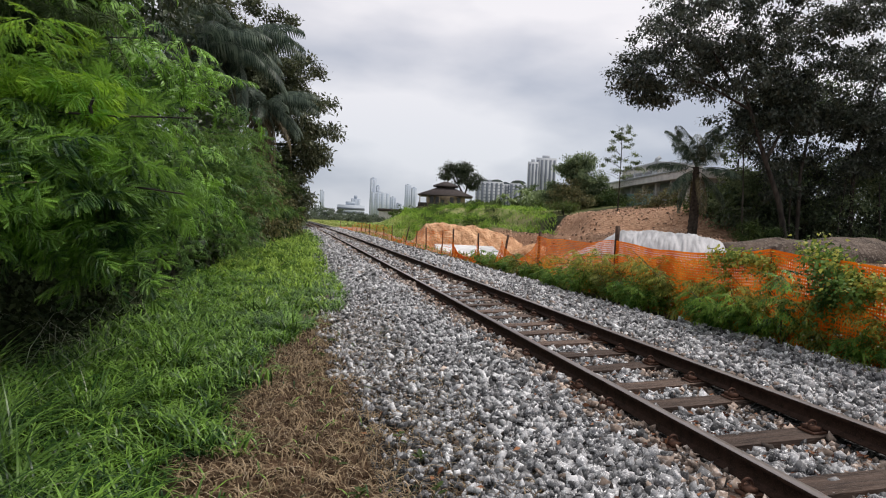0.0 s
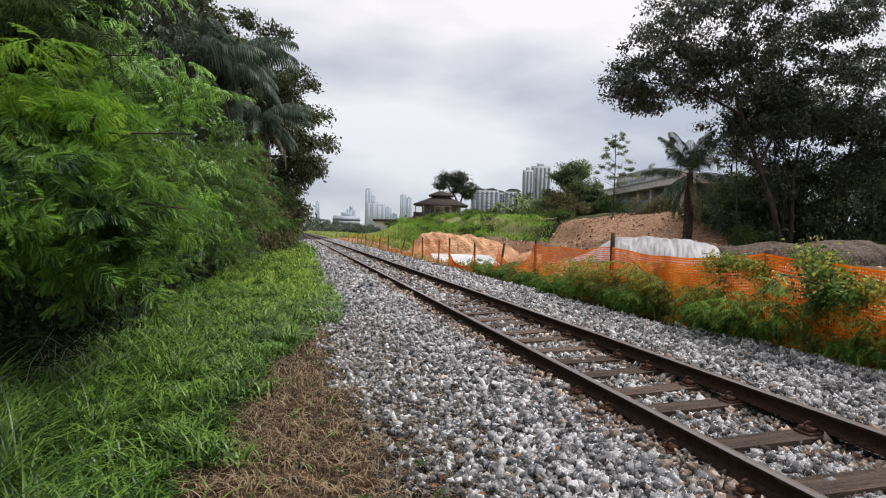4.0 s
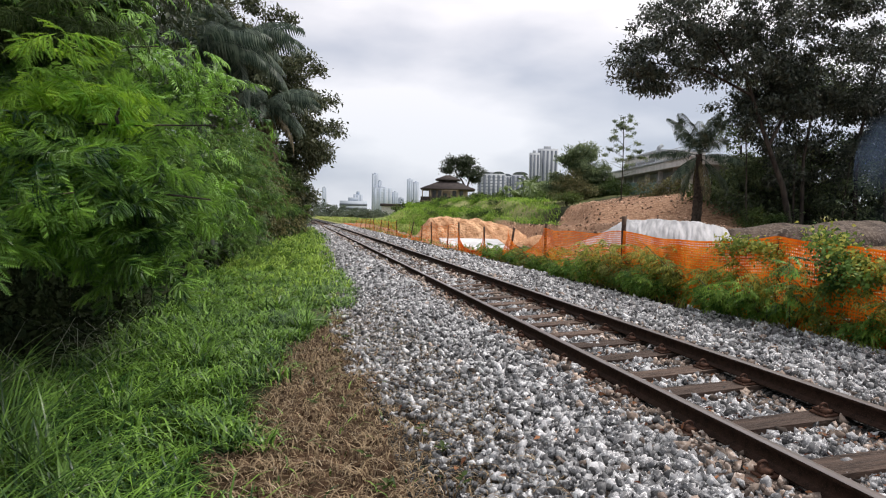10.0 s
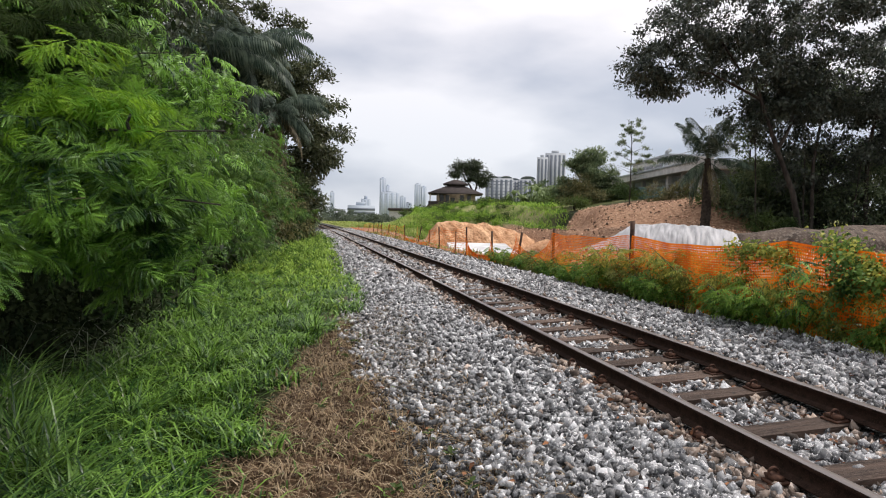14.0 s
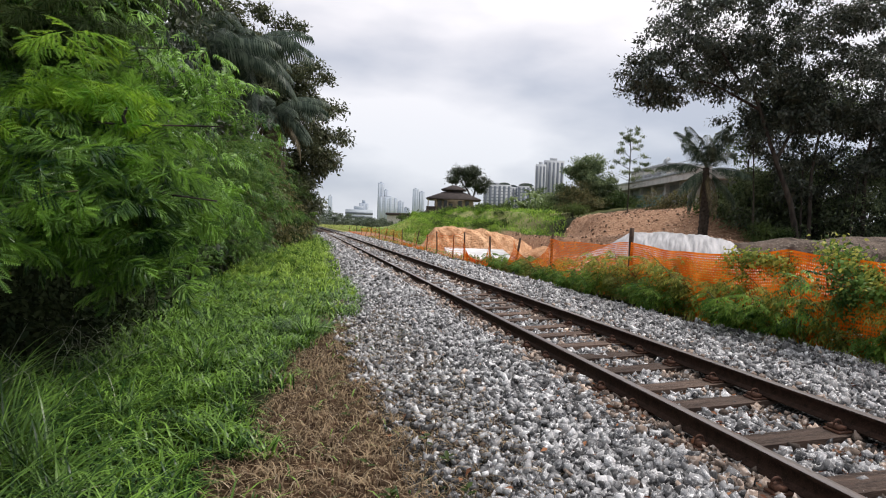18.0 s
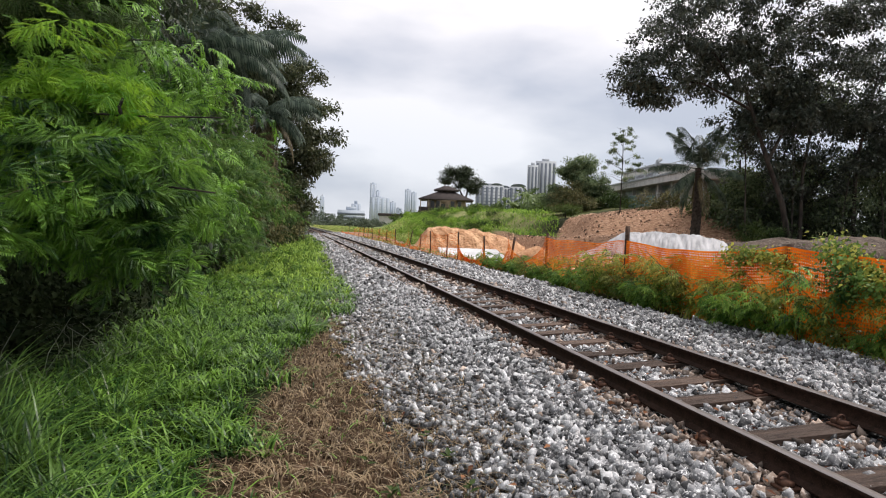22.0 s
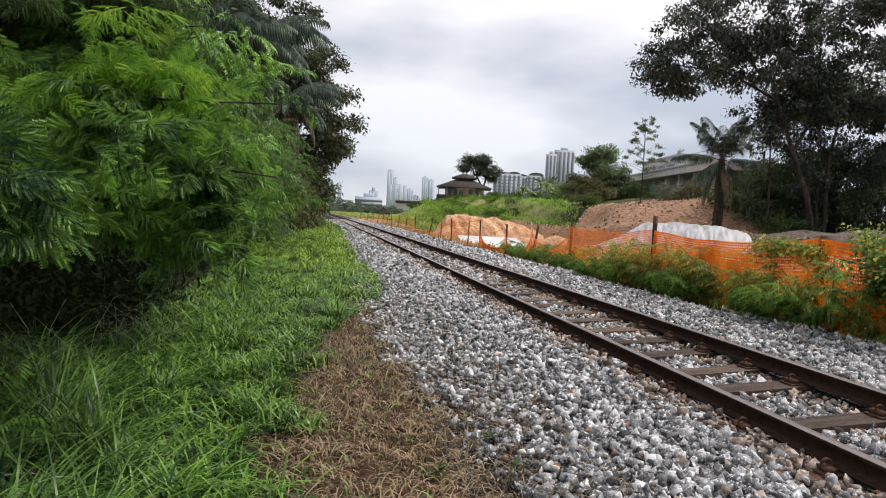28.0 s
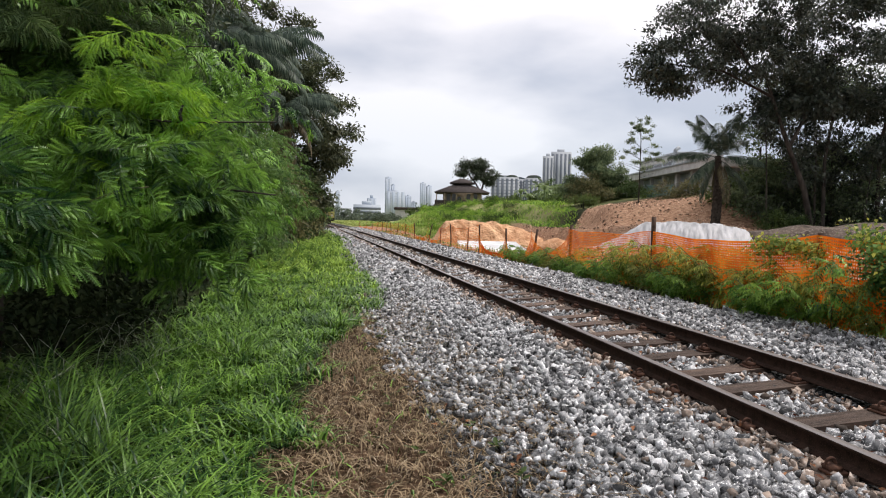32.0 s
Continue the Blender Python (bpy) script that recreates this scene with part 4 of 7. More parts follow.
def site():
    # one big heap cut by rain gullies
    n, m = 150, 70
    q, t = np.meshgrid(np.linspace(-1, 1, n), np.linspace(-1, 1, m), indexing="ij")
    x, y = 5.4 * q, 3.3 * t * (1 + 0.12 * np.sin(5 * q))
    prof = np.interp(q, [-1, -0.9, -0.72, -0.45, -0.2, 0.1, 0.3, 0.5, 0.75, 0.9, 1.0], [0.0, 0.35, 0.90, 0.96, 0.95, 0.93, 0.80, 0.70, 0.55, 0.3, 0.0])
    side = 1 - np.abs(t) ** 1.9
    gully = np.abs(wave(x * 1.0 + 0.5 * y, y * 0.15, 0.8, 3)) * 0.75 + np.abs(wave(x + 0.9 * y, y * 0.2, 0.21, 8)) * 0.13
    z = 2.6 * prof * side - gully * np.sqrt(np.clip(prof * side * (1.25 - side), 0, 1)) + 0.08 * wave(x, y, 0.5, 5) + 0.05 * wave(x, y, 0.2, 1) - 0.12
    i, j = np.meshgrid(np.arange(n - 1), np.arange(m - 1), indexing="ij")
    a = i * m + j
    me = mesh_np("mound", np.stack([x, y, z], -1).reshape(-1, 3), [np.stack([a, a + m, a + m + 1, a + 1], -1).reshape(-1, 4)], [M_SAND], smooth=True)
    tagged(part("mound", me, None, "", pose(*on_land(14.6, 56.0, -0.1), 0, 0, -6)), "broad orange sand heap cut by rain gullies", "sand heap", "sand heaps")
    tagged(part("mound", heap_mesh("mound", 2.0, 1.5, 0.9, M_SAND, 2.0, 0.6, 0.12), None, "", pose(*on_land(17.8, 47.6))), "small loose orange sand heap on the bare site", "sand heap", "sand heaps")
    # covered stockpile
    n, m = 60, 190
    s, t = np.meshgrid(np.linspace(-1, 1, m), np.linspace(-1, 1, n), indexing="ij")
    prof = np.interp(s, [-1, -0.62, -0.3, 0.0, 0.55, 0.86, 1.0], [0.0, 0.45, 0.95, 1.0, 0.98, 0.72, 0.0])
    fold = np.abs(wave(s * 9 + 1.2 * t, t * 0.5, 0.5, 2)) + 0.6 * np.abs(wave(s * 21 - 2.0 * t, t * 0.7, 0.5, 9)) + 0.5 * np.abs(wave(s * 5 + 3 * t, 2 * t - 3 * s, 0.6, 11))
    z = 1.58 * prof * (1 - np.abs(t) ** 2.4) - 0.13 * fold * (0.35 + 0.8 * np.abs(t)) * np.sqrt(prof) + (0.04 * wave(s * 7, t * 0.8, 0.5, 2) + 0.055 * wave(s * 17, t * 0.9, 0.5, 4) + 0.03 * wave(s * 37, t * 1.5, 0.5, 6) * (1 + wave(s, t, 0.4, 3))) * (0.25 + np.abs(t)) + 0.07 * wave(s * 6, t * 3, 1)
    x, y = 4.15 * s, 2.3 * t * (1 + 0.1 * np.sin(4 * s))
    i, j = np.meshgrid(np.arange(m - 1), np.arange(n - 1), indexing="ij")
    a = i * n + j
    me = mesh_np("tarpaulin", np.stack([x, y, z - 0.08], -1).reshape(-1, 3), [np.stack([a, a + n, a + n + 1, a + 1], -1).reshape(-1, 4)], [M_TARP], smooth=True)
    cx, cy = 17.25, 30.5
    tagged(part("tarpaulin", me, None, "", pose(*on_land(cx, cy, -0.02), 0, 0, -31)), "grey-white tarpaulin draped over a long stockpile", "tarpaulin")
    me = bevelled((-1.7, -2.4, 0), (1.7, 2.4, 0.95), 0.03, [M_SLAB], "slab")
    tagged(part("concrete_slab", me, None, "", pose(*on_land(8.9, 34.2, -0.1), 5, 0, -8)), "pale concrete slab lying on the bare site", "concrete slab")
    # loose clods and stones over the bare earth
    r = np.random.default_rng(71)
    x, y = r.uniform(6.5, 34, 28000), r.uniform(18, 64, 28000)
    keep = (is_earth(x, y) > 0.5) & (x - bend(y) > 6.6)
    x, y = x[keep], y[keep]
    k = len(x)
    s = 0.018 + 0.10 * r.random(k) ** 6
    base = np.array([(a, b, c) for a in (-1, 1) for b in (-1, 1) for c in (-1, 1)]) * 0.6 + 0.12 * r.normal(size=(8, 3))
    faces = np.array([(0, 1, 3, 2), (4, 6, 7, 5), (0, 4, 5, 1), (2, 3, 7, 6), (0, 2, 6, 4), (1, 5, 7, 3)])
    V, F = scatter(base, [faces], np.stack([x, y, land(x, y) + 0.2 * s], -1), frames(r.normal(size=(k, 3)), r.normal(size=(k, 3))), s[:, None] * r.uniform(0.6, 1.4, (k, 3)))
    tagged(new("earth_clods", mesh_np("earth_clods", V, F, [M_CLOD])), "loose clods and stones over the bare red earth", "rubble", kind="stuff")
    # grey berm behind the stockpile
    me = heap_mesh("earth_berm", 10.5, 1.9, 1.28, M_BERM, 3.0, 0.2, 0.05)
    tagged(part("earth_berm", me, None, "", pose(*on_land(31.5, 30.6, -0.1), 0, 0, 2)), "low berm of grey rubble and earth", "berm")


# ---- buildings ----


def house():
    x0, y0 = 33.2, 150.0
    h = thing("bungalow", "old bungalow with a two-tier brown tiled roof and cream walls", "house", (x0, y0, 4.98), -13)
    hp = Heap()
    hp.box((-4.2, -4, 0), (4.6, 4, 2.9))
    part("wall", hp.mesh("wall", [M_WALL]), h)
    part("plinth", bevelled((-6.2, -5.5, -3.6), (5, 4.2, 0.0), 0.03, [M_BERM], "plinth"), h)

    def roof(name, a, b, z0, z1, rx, ry, tx, ty):
        hp = Heap()
        V = [(-rx, -ry, z0), (rx, -ry, z0), (rx, ry, z0), (-rx, ry, z0), (-tx, -ty, z1), (tx, -ty, z1), (tx, ty, z1), (-tx, ty, z1)]
        V += [(p[0], p[1], p[2] - 0.18) for p in V[:4]]
        hp.add(V, [(0, 1, 5, 4), (1, 2, 6, 5), (2, 3, 7, 6), (3, 0, 4, 7), (4, 5, 6, 7), (8, 9, 1, 0), (9, 10, 2, 1), (10, 11, 3, 2), (11, 8, 0, 3), (11, 10, 9, 8)])
        part(name, hp.mesh(name, [M_ROOF]), h, "", pose(a, b, 0))

    roof("lower_roof", 0.1, 0, 2.75, 4.5, 6.2, 5.6, 2.2, 2.0)
    hp = Heap()
    hp.box((-2.0, -1.8, 4.3), (2.2, 1.8, 5.0))
    part("clerestory", hp.mesh("clerestory", [M_ROOF]), h)
    roof("upper_roof", 0.1, 0, 5.0, 6.1, 2.9, 2.6, 0.5, 0.1)
    for k, wx in enumerate((-3.0, -1.7, -0.5, 1.6, 3.2)):
        # solid dark panels stand in for the shade inside open windows
        w = part("window", bevelled((-0.42, -0.06, 0), (0.42, 0.06, 1.5), 0.01, [M_GLASSD], "window"), h, "dark panel painted as the shade in an unglazed window", pose(wx, -4.02, 0.9 if k != 2 else 0.2))
        hp = Heap()
        hp.box((-0.5, -0.1, -0.08), (0.5, 0.02, 0.0))
        part("sill", hp.mesh("sill", [M_CONC]), w)
    for wx in (-5.6, -3.8, -1.2, 0.8):
        hp = Heap()
        hp.box((-0.1, -0.1, 0), (0.1, 0.1, 2.75))
        part("veranda_post", hp.mesh("veranda_post", [M_WALL]), h, "", pose(wx, -5.2, 0))
    part("veranda_wall", bevelled((-6.0, -5.3, 0), (1.0, -5.1, 0.9), 0.02, [M_ROOF], "veranda_wall"), h)


def tower(x, y, w, d, hgt, turn, stripes, body, stripe, label, group="", floors=0, crown=0, name="apartment_tower", z=0.0, band=0.25):
    t = thing(name, label, "tower block", (x, y, z), turn, group)
    hp = Heap()
    hp.box((-w / 2, -d / 2, 0), (w / 2, d / 2, hgt))
    part("wall", hp.mesh("wall", [body]), t)
    for k in range(stripes):
        cx = -w / 2 + w * (k + 0.5) / stripes
        hp = Heap()
        sw = w / stripes * 0.27
        hp.box((cx - sw, -d / 2 - 0.25, hgt * 0.02), (cx + sw, -d / 2 + 0.1, hgt * 0.97))
        part("window_strip", hp.mesh("window_strip", [stripe]), t)
    if floors:
        for f in range(1, floors):
            hp = Heap()
            hp.box((-w / 2 - 0.1, -d / 2 - 0.12, hgt * f / floors - band), (w / 2 + 0.1, -d / 2 + 0.05, hgt * f / floors + band))
            part("floor_band", hp.mesh("floor_band", [stripe]), t)
    for k in range(crown):
        cx = -w / 2 + w * (k + 0.5) / crown
        hp = Heap()
        a = np.linspace(0, np.pi, 9)
        r = w / crown * 0.42
        V = [(cx + r * math.cos(q), yy, hgt + 0.4 * r * math.sin(q)) for yy in (-d / 2, d / 2) for q in a]
        hp.add(V, [(i, i + 1, i + 10, i + 9) for i in range(8)], [(0, i, i + 1) for i in range(1, 8)])
        part("roof_arch", hp.mesh("roof_arch", [stripe]), t)
    hp = Heap()
    hp.box((-w * 0.2, -d * 0.2, hgt), (w * 0.15, d * 0.2, hgt + 2.2))
    part("plant_room", hp.mesh("plant_room", [body]), t)
    return t


def city():
    far = "distant towers"
    # the haze on these is only their wall and stripe colour
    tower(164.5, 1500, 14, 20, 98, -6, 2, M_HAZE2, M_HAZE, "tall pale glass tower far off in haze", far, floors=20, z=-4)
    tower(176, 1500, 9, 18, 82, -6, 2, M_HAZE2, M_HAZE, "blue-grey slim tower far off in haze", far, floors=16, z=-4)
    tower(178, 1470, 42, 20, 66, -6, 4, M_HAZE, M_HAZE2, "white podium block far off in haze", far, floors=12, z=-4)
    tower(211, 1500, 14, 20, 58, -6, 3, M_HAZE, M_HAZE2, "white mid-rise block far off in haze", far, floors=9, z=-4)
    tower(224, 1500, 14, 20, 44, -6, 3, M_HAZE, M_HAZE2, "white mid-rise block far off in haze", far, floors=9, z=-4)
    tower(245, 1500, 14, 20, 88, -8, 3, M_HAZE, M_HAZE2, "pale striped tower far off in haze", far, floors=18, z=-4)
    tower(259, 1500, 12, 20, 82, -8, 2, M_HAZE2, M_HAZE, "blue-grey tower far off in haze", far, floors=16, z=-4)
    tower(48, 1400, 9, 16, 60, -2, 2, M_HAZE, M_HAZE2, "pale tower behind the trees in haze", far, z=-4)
    tower(32.5, 420, 17, 12, 9.8, -5, 0, M_HAZE, M_TGREY, "long low office block with dark bands", "low blocks", floors=4, name="office_block", band=0.7)
    tower(37.0, 440, 6, 9, 14.5, -5, 3, M_HAZE2, M_HAZE, "grey office block with a light frame", "low blocks", name="office_block")
    tower(174.5, 480, 8, 12, 51, -20, 3, M_TOWER, M_TGREY, "tall white apartment tower with grey stripes", "apartment towers")
    tower(186.5, 484, 15.5, 12, 55, -20, 5, M_TOWER, M_TGREY, "tall white apartment tower with grey stripes", "apartment towers")
    tower(176, 600, 26, 16, 42, -17, 6, M_TOWER, M_TGREY, "white apartment block with arched roof tops", "apartment blocks", floors=14, crown=2, name="apartment_block")
    tower(192, 606, 12, 16, 41, -17, 4, M_TOWER, M_TGREY, "white apartment block with arched roof tops", "apartment blocks", floors=14, crown=1, name="apartment_block")
    tower(204, 600, 17, 16, 42, -17, 4, M_TOWER, M_TGREY, "white apartment block with arched roof tops", "apartment blocks", floors=14, crown=1, name="apartment_block")


def factory():
    t = thing("factory", "long grey factory with a pale flat roof edge and teal netting", "factory", (37.0, 75.3, 2.6), -99.85)

    def block(name, lo, hi, mat, label="", parent=t, bevel=0.02):
        return part(name, bevelled(lo, hi, bevel, [mat], name), parent, label)

    block("wall", (-0.3, 0.4, -3.0), (26, 10, 3.7), M_METAL)
    roof = block("roof", (-1.0, -1.2, 3.7), (27, 11, 4.4), M_CONC, "pale concrete roof slab")
    block("gutter", (-1.0, -1.32, 4.32), (27, -1.2, 4.5), M_METAL, "", roof)
    block("downpipe", (1.6, -0.1, -1.0), (1.75, 0.1, 3.7), M_METAL)
    for k in range(8):
        block("column", (3.6 * k, -0.6, -2.0), (3.6 * k + 0.35, -0.2, 3.7), M_CONC)
    for k in range(7):
        w = block("window", (3.6 * k + 0.8, 0.3, 1.4), (3.6 * k + 3.1, 0.42, 2.9), M_GLASSD)
        block("mullion", (3.6 * k + 1.9, 0.24, 1.4), (3.6 * k + 2.0, 0.3, 2.9), M_CONC, "", w)
    for k in range(8):
        block("netting_panel", (2.5 * k + 0.1, -1.6 + 0.05 * (k % 2), -1.5), (2.5 * k + 2.55, -1.55 + 0.05 * (k % 2), 2.3 + 0.25 * (k % 3)), M_TEAL, "teal netting panel")
    block("kiosk", (6.4, -2.6, -1.0), (7.6, -1.7, 2.2), M_TOWER, "white cabin beside the netting")
    up = block("upper_storey", (-3.6, 3.0, 4.4), (9.0, 8, 6.6), M_CONC, "pale upper storey with a dark window band")
    block("window_band", (-3.0, 2.94, 5.2), (8.4, 3.02, 6.0), M_GLASSD, "", up)
    block("coping", (-3.9, 2.7, 6.6), (9.3, 8.3, 6.8), M_METAL, "", up)
    for k in range(7):
        block("railing_post", (10 + 2.6 * k, -0.9, 4.4), (10.06 + 2.6 * k, -0.84, 5.4), M_METAL)
    block("railing", (10, -0.9, 5.36), (26, -0.84, 5.42), M_METAL)
    block("railing", (10, -0.9, 4.9), (26, -0.84, 4.95), M_METAL)
    h = Heap()
    z = np.array([4.4, 6.4, 6.9, 7.2])
    h.tube(np.stack([9.6 + 0 * z, 2.4 + np.array([0, 0, 0.1, 0.5]), z], -1), np.full(4, 0.22), 9)
    part("vent_pipe", h.mesh("vent_pipe", [M_METAL], True), t)
    s = thing("shed", "long low shed with a rusty brown roof", "shed", (35.5, 250, 3.9), -10)
    part("wall", bevelled((-5.4, -3, -5), (5.4, 3, 0.9), 0.02, [M_CONC], "wall"), s)
    part("roof", bevelled((-6, -4, 0.9), (6, 4, 1.9), 0.3, [M_ROOF], "roof"), s)


# ---- trees ----


def tree(name, label, at, crown, trunk, group="", category="tree", extra=None):
    t = thing(name, label, category, at, group=group)
    for k, me in enumerate(trunk):
        part("trunk" if k == 0 else "limb", me, t)
    part("crown", crown, t)
    if extra:
        tagged(part("branchwork", extra, t), kind="stuff")
    return t


def left_side():
    g = "trees beside the track"
    c, tw = feather_crown(11, [(-1.55, 4.05, 1.62, 0.4, 0.3, 0.18), (-1.95, 4.5, 2.2, 0.7, 0.45, 0.35), (-2.3, 5.2, 1.75, 0.7, 0.6, 0.25), (-1.75, 3.0, 1.72, 0.1, 0.12, 0.08)], 150, 0.175, M_LEUC, per=8, tmpl=PINNATE, low=1.38, reach=0.46, tiers=28, near=2.5, lean=(0.4, -0.25, -0.1), tight=0.5)
    near_tree = tree("feathery_tree", "bright green feathery-leaved tree overhanging the verge", (0, 0, 0), c, trunk_mesh([([(-4.0, 8.2, -0.3), (-3.7, 7.6, 1.2), (-3.2, 6.8, 2.6), (-2.8, 6.2, 3.6)], 0.07, 0.02), ([(-3.7, 7.6, 1.2), (-3.0, 5.9, 1.9), (-2.2, 4.4, 2.08), (-1.27, 4.2, 2.03), (-0.72, 4.15, 2.05)], 0.013, 0.004), ([(-1.27, 4.2, 2.02), (-1.28, 4.19, 2.08), (-1.26, 4.19, 2.13)], 0.012, 0.007), ([(-3.0, 5.9, 1.9), (-2.0, 4.6, 1.7), (-1.3, 4.0, 1.66), (-0.7, 3.8, 1.6)], 0.012, 0.004), ([(-3.2, 6.8, 2.6), (-2.2, 5.6, 2.75), (-1.3, 5.5, 2.8)], 0.014, 0.004), ([(-4.0, 8.2, -0.3), (-4.0, 8.6, 2.5), (-3.8, 8.6, 5.2)], 0.06, 0.02)]), g, extra=tw)
    for k, (lobes, n, tiers) in enumerate((
            ([(-1.6, 4.4, 2.02, 0.3, 0.2, 0.1), (-1.35, 4.15, 1.86, 0.2, 0.2, 0.08), (-1.22, 3.95, 1.78, 0.1, 0.12, 0.06)], 52, 12),
            ([(-1.4, 4.05, 1.64, 0.22, 0.25, 0.1), (-1.22, 4.0, 1.5, 0.16, 0.2, 0.1), (-1.6, 4.25, 1.55, 0.25, 0.25, 0.1)], 60, 14),
            ([(-2.2, 5.5, 2.55, 0.25, 0.4, 0.2), (-1.95, 5.3, 2.75, 0.12, 0.25, 0.15), (-2.15, 5.8, 3.2, 0.2, 0.4, 0.2)], 60, 14),
            ([(-2.3, 5.0, 2.9, 0.8, 0.6, 0.4), (-2.0, 5.9, 3.4, 0.5, 0.7, 0.45), (-3.0, 4.8, 3.0, 0.6, 0.4, 0.5)], 90, 20),
            ([(-1.75, 5.4, 1.95, 0.3, 0.4, 0.25), (-1.5, 6.0, 1.7, 0.25, 0.5, 0.25), (-1.45, 7.2, 1.8, 0.25, 0.6, 0.3), (-1.8, 6.4, 2.3, 0.3, 0.5, 0.3)], 80, 18),
            ([(-1.72, 2.95, 1.5, 0.12, 0.15, 0.1), (-1.8, 3.1, 1.3, 0.12, 0.15, 0.1)], 34, 9))):
        # upper bough takes darker leaves, the shade on it put into the colour
        bough, _ = feather_crown(111 + k, lobes, n, 0.17, M_DARK if k == 3 else M_LEUC, per=8, tmpl=PINNATE, low=1.34 if k < 5 else 1.05, reach=0.42, tiers=tiers, near=2.5, lean=(0.5, -0.25, -0.1) if k else (0.4, -0.25, -0.4), tight=0.42)
        bough.name = "bough"
        part("bough", bough, near_tree)
    young, _ = feather_crown(19, [(-1.15, 4.1, 1.88, 0.25, 0.3, 0.1), (-1.7, 4.4, 2.3, 0.6, 0.3, 0.2), (-1.55, 2.95, 1.75, 0.1, 0.1, 0.06), (-1.85, 5.4, 2.9, 0.2, 0.3, 0.2), (-0.75, 3.9, 1.6, 0.1, 0.2, 0.08)], 26, 0.17, M_YOUNG, per=7, tmpl=PINNATE, low=1.4, reach=0.42, tiers=10, near=2.5, lean=(0.5, -0.3, 0), tight=0.4)
    young.name = "young_leaves"
    tagged(part("young_leaves", young, near_tree, "yellow-green young leaves"), kind="stuff")
    inner, _ = feather_crown(18, [(-3.1, 6.5, 3.3, 1.7, 1.4, 1.6), (-2.0, 7.0, 3.2, 0.8, 1.2, 1.1), (-2.6, 6.4, 1.9, 1.3, 1.0, 0.6), (-1.6, 7.0, 2.0, 0.7, 1.3, 0.7), (-1.9, 8.4, 1.9, 1.1, 1.8, 0.9), (-3.0, 5.6, 2.4, 0.8, 0.6, 0.9), (-3.2, 5.4, 4.0, 1.0, 0.8, 0.7)], 520, 0.2, M_LEUC, per=8, tmpl=FEATHER, low=1.15, reach=0.6, tiers=60, near=4.6, lean=(0.2, -0.2, 0))
    inner.name = "inner_leaves"
    tagged(part("inner_leaves", inner, near_tree, "deeper green inner leaves"), kind="stuff")
    # the last two lobes are an added canopy above the view that casts shade
    c, tw = feather_crown(16, [(-4.0, 9.2, 4.6, 2.6, 2.4, 1.7), (-3.2, 7.6, 4.9, 1.8, 1.6, 1.1), (-3.6, 9.0, 2.6, 2.4, 1.4, 1.6), (-4.6, 8.6, 1.6, 1.6, 1.2, 1.0), (-2.0, 5.6, 4.7, 1.6, 1.0, 0.4), (-3.0, 5.0, 4.4, 1.4, 1.2, 0.4)], 520, 0.27, M_DARK, per=8, tmpl=FEATHER_FAR, low=1.4, reach=0.8, tiers=50)
    tree("feathery_tree", "feathery-leaved tree behind the bright one, shade put into its leaf colour", (0, 0, 0), c, trunk_mesh([([(-4.6, 9.6, -0.3), (-4.4, 9.4, 2.5), (-4.0, 9.2, 5.2)], 0.08, 0.03)]), g, extra=tw)
    c, tw = feather_crown(12, [(-3.8, 13, 2.4, 2.2, 2.6, 2.2), (-3.0, 18, 2.6, 1.9, 4.0, 2.4), (-2.4, 24, 2.4, 1.8, 4.0, 2.2)], 620, 0.30, M_LEUC_D, per=8, tmpl=FEATHER_FAR, reach=0.9, tiers=90)
    tree("feathery_shrub", "dark green feathery shrub thicket at the verge", (0, 0, 0), c, trunk_mesh([([(-3.8, 13.5, -0.3), (-3.7, 13.2, 2.4)], 0.05, 0.02), ([(-3.2, 18, -0.3), (-3.0, 18, 2.6)], 0.05, 0.02), ([(-2.6, 24, -0.3), (-2.4, 24, 2.4)], 0.05, 0.02)]), g, extra=tw)
    c = broad_crown(13, [(-4.8, 15, 2.6, 1.8, 4, 3.0), (-5.5, 20, 4, 2.2, 6, 4.2), (-4.5, 26, 4, 2.4, 5, 4.0), (-9, 15, 7, 4.5, 4, 7), (-7.5, 23, 9, 3.5, 5, 6), (-4.2, 13.5, 0.5, 1.6, 3.0, 0.9), (-3.9, 19, 0.6, 1.3, 4.5, 0.9), (-4.6, 20, 8.0, 1.6, 3, 2.0), (-5.2, 25, 11, 2.2, 3, 2.4)], 40000, 0.2, M_BIG, inner=0.3, clump=0.4)
    # far-left and high lobes stand out of view, added to darken the hollow
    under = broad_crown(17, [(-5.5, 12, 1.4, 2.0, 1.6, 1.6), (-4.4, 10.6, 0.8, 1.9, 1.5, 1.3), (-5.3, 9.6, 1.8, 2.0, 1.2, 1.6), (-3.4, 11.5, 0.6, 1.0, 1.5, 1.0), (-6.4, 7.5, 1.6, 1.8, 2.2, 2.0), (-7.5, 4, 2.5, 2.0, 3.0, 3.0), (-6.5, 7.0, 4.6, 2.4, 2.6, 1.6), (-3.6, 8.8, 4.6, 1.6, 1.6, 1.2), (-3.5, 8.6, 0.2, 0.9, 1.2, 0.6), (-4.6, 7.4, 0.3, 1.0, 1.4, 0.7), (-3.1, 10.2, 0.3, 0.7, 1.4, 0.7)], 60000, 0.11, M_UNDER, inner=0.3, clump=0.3)
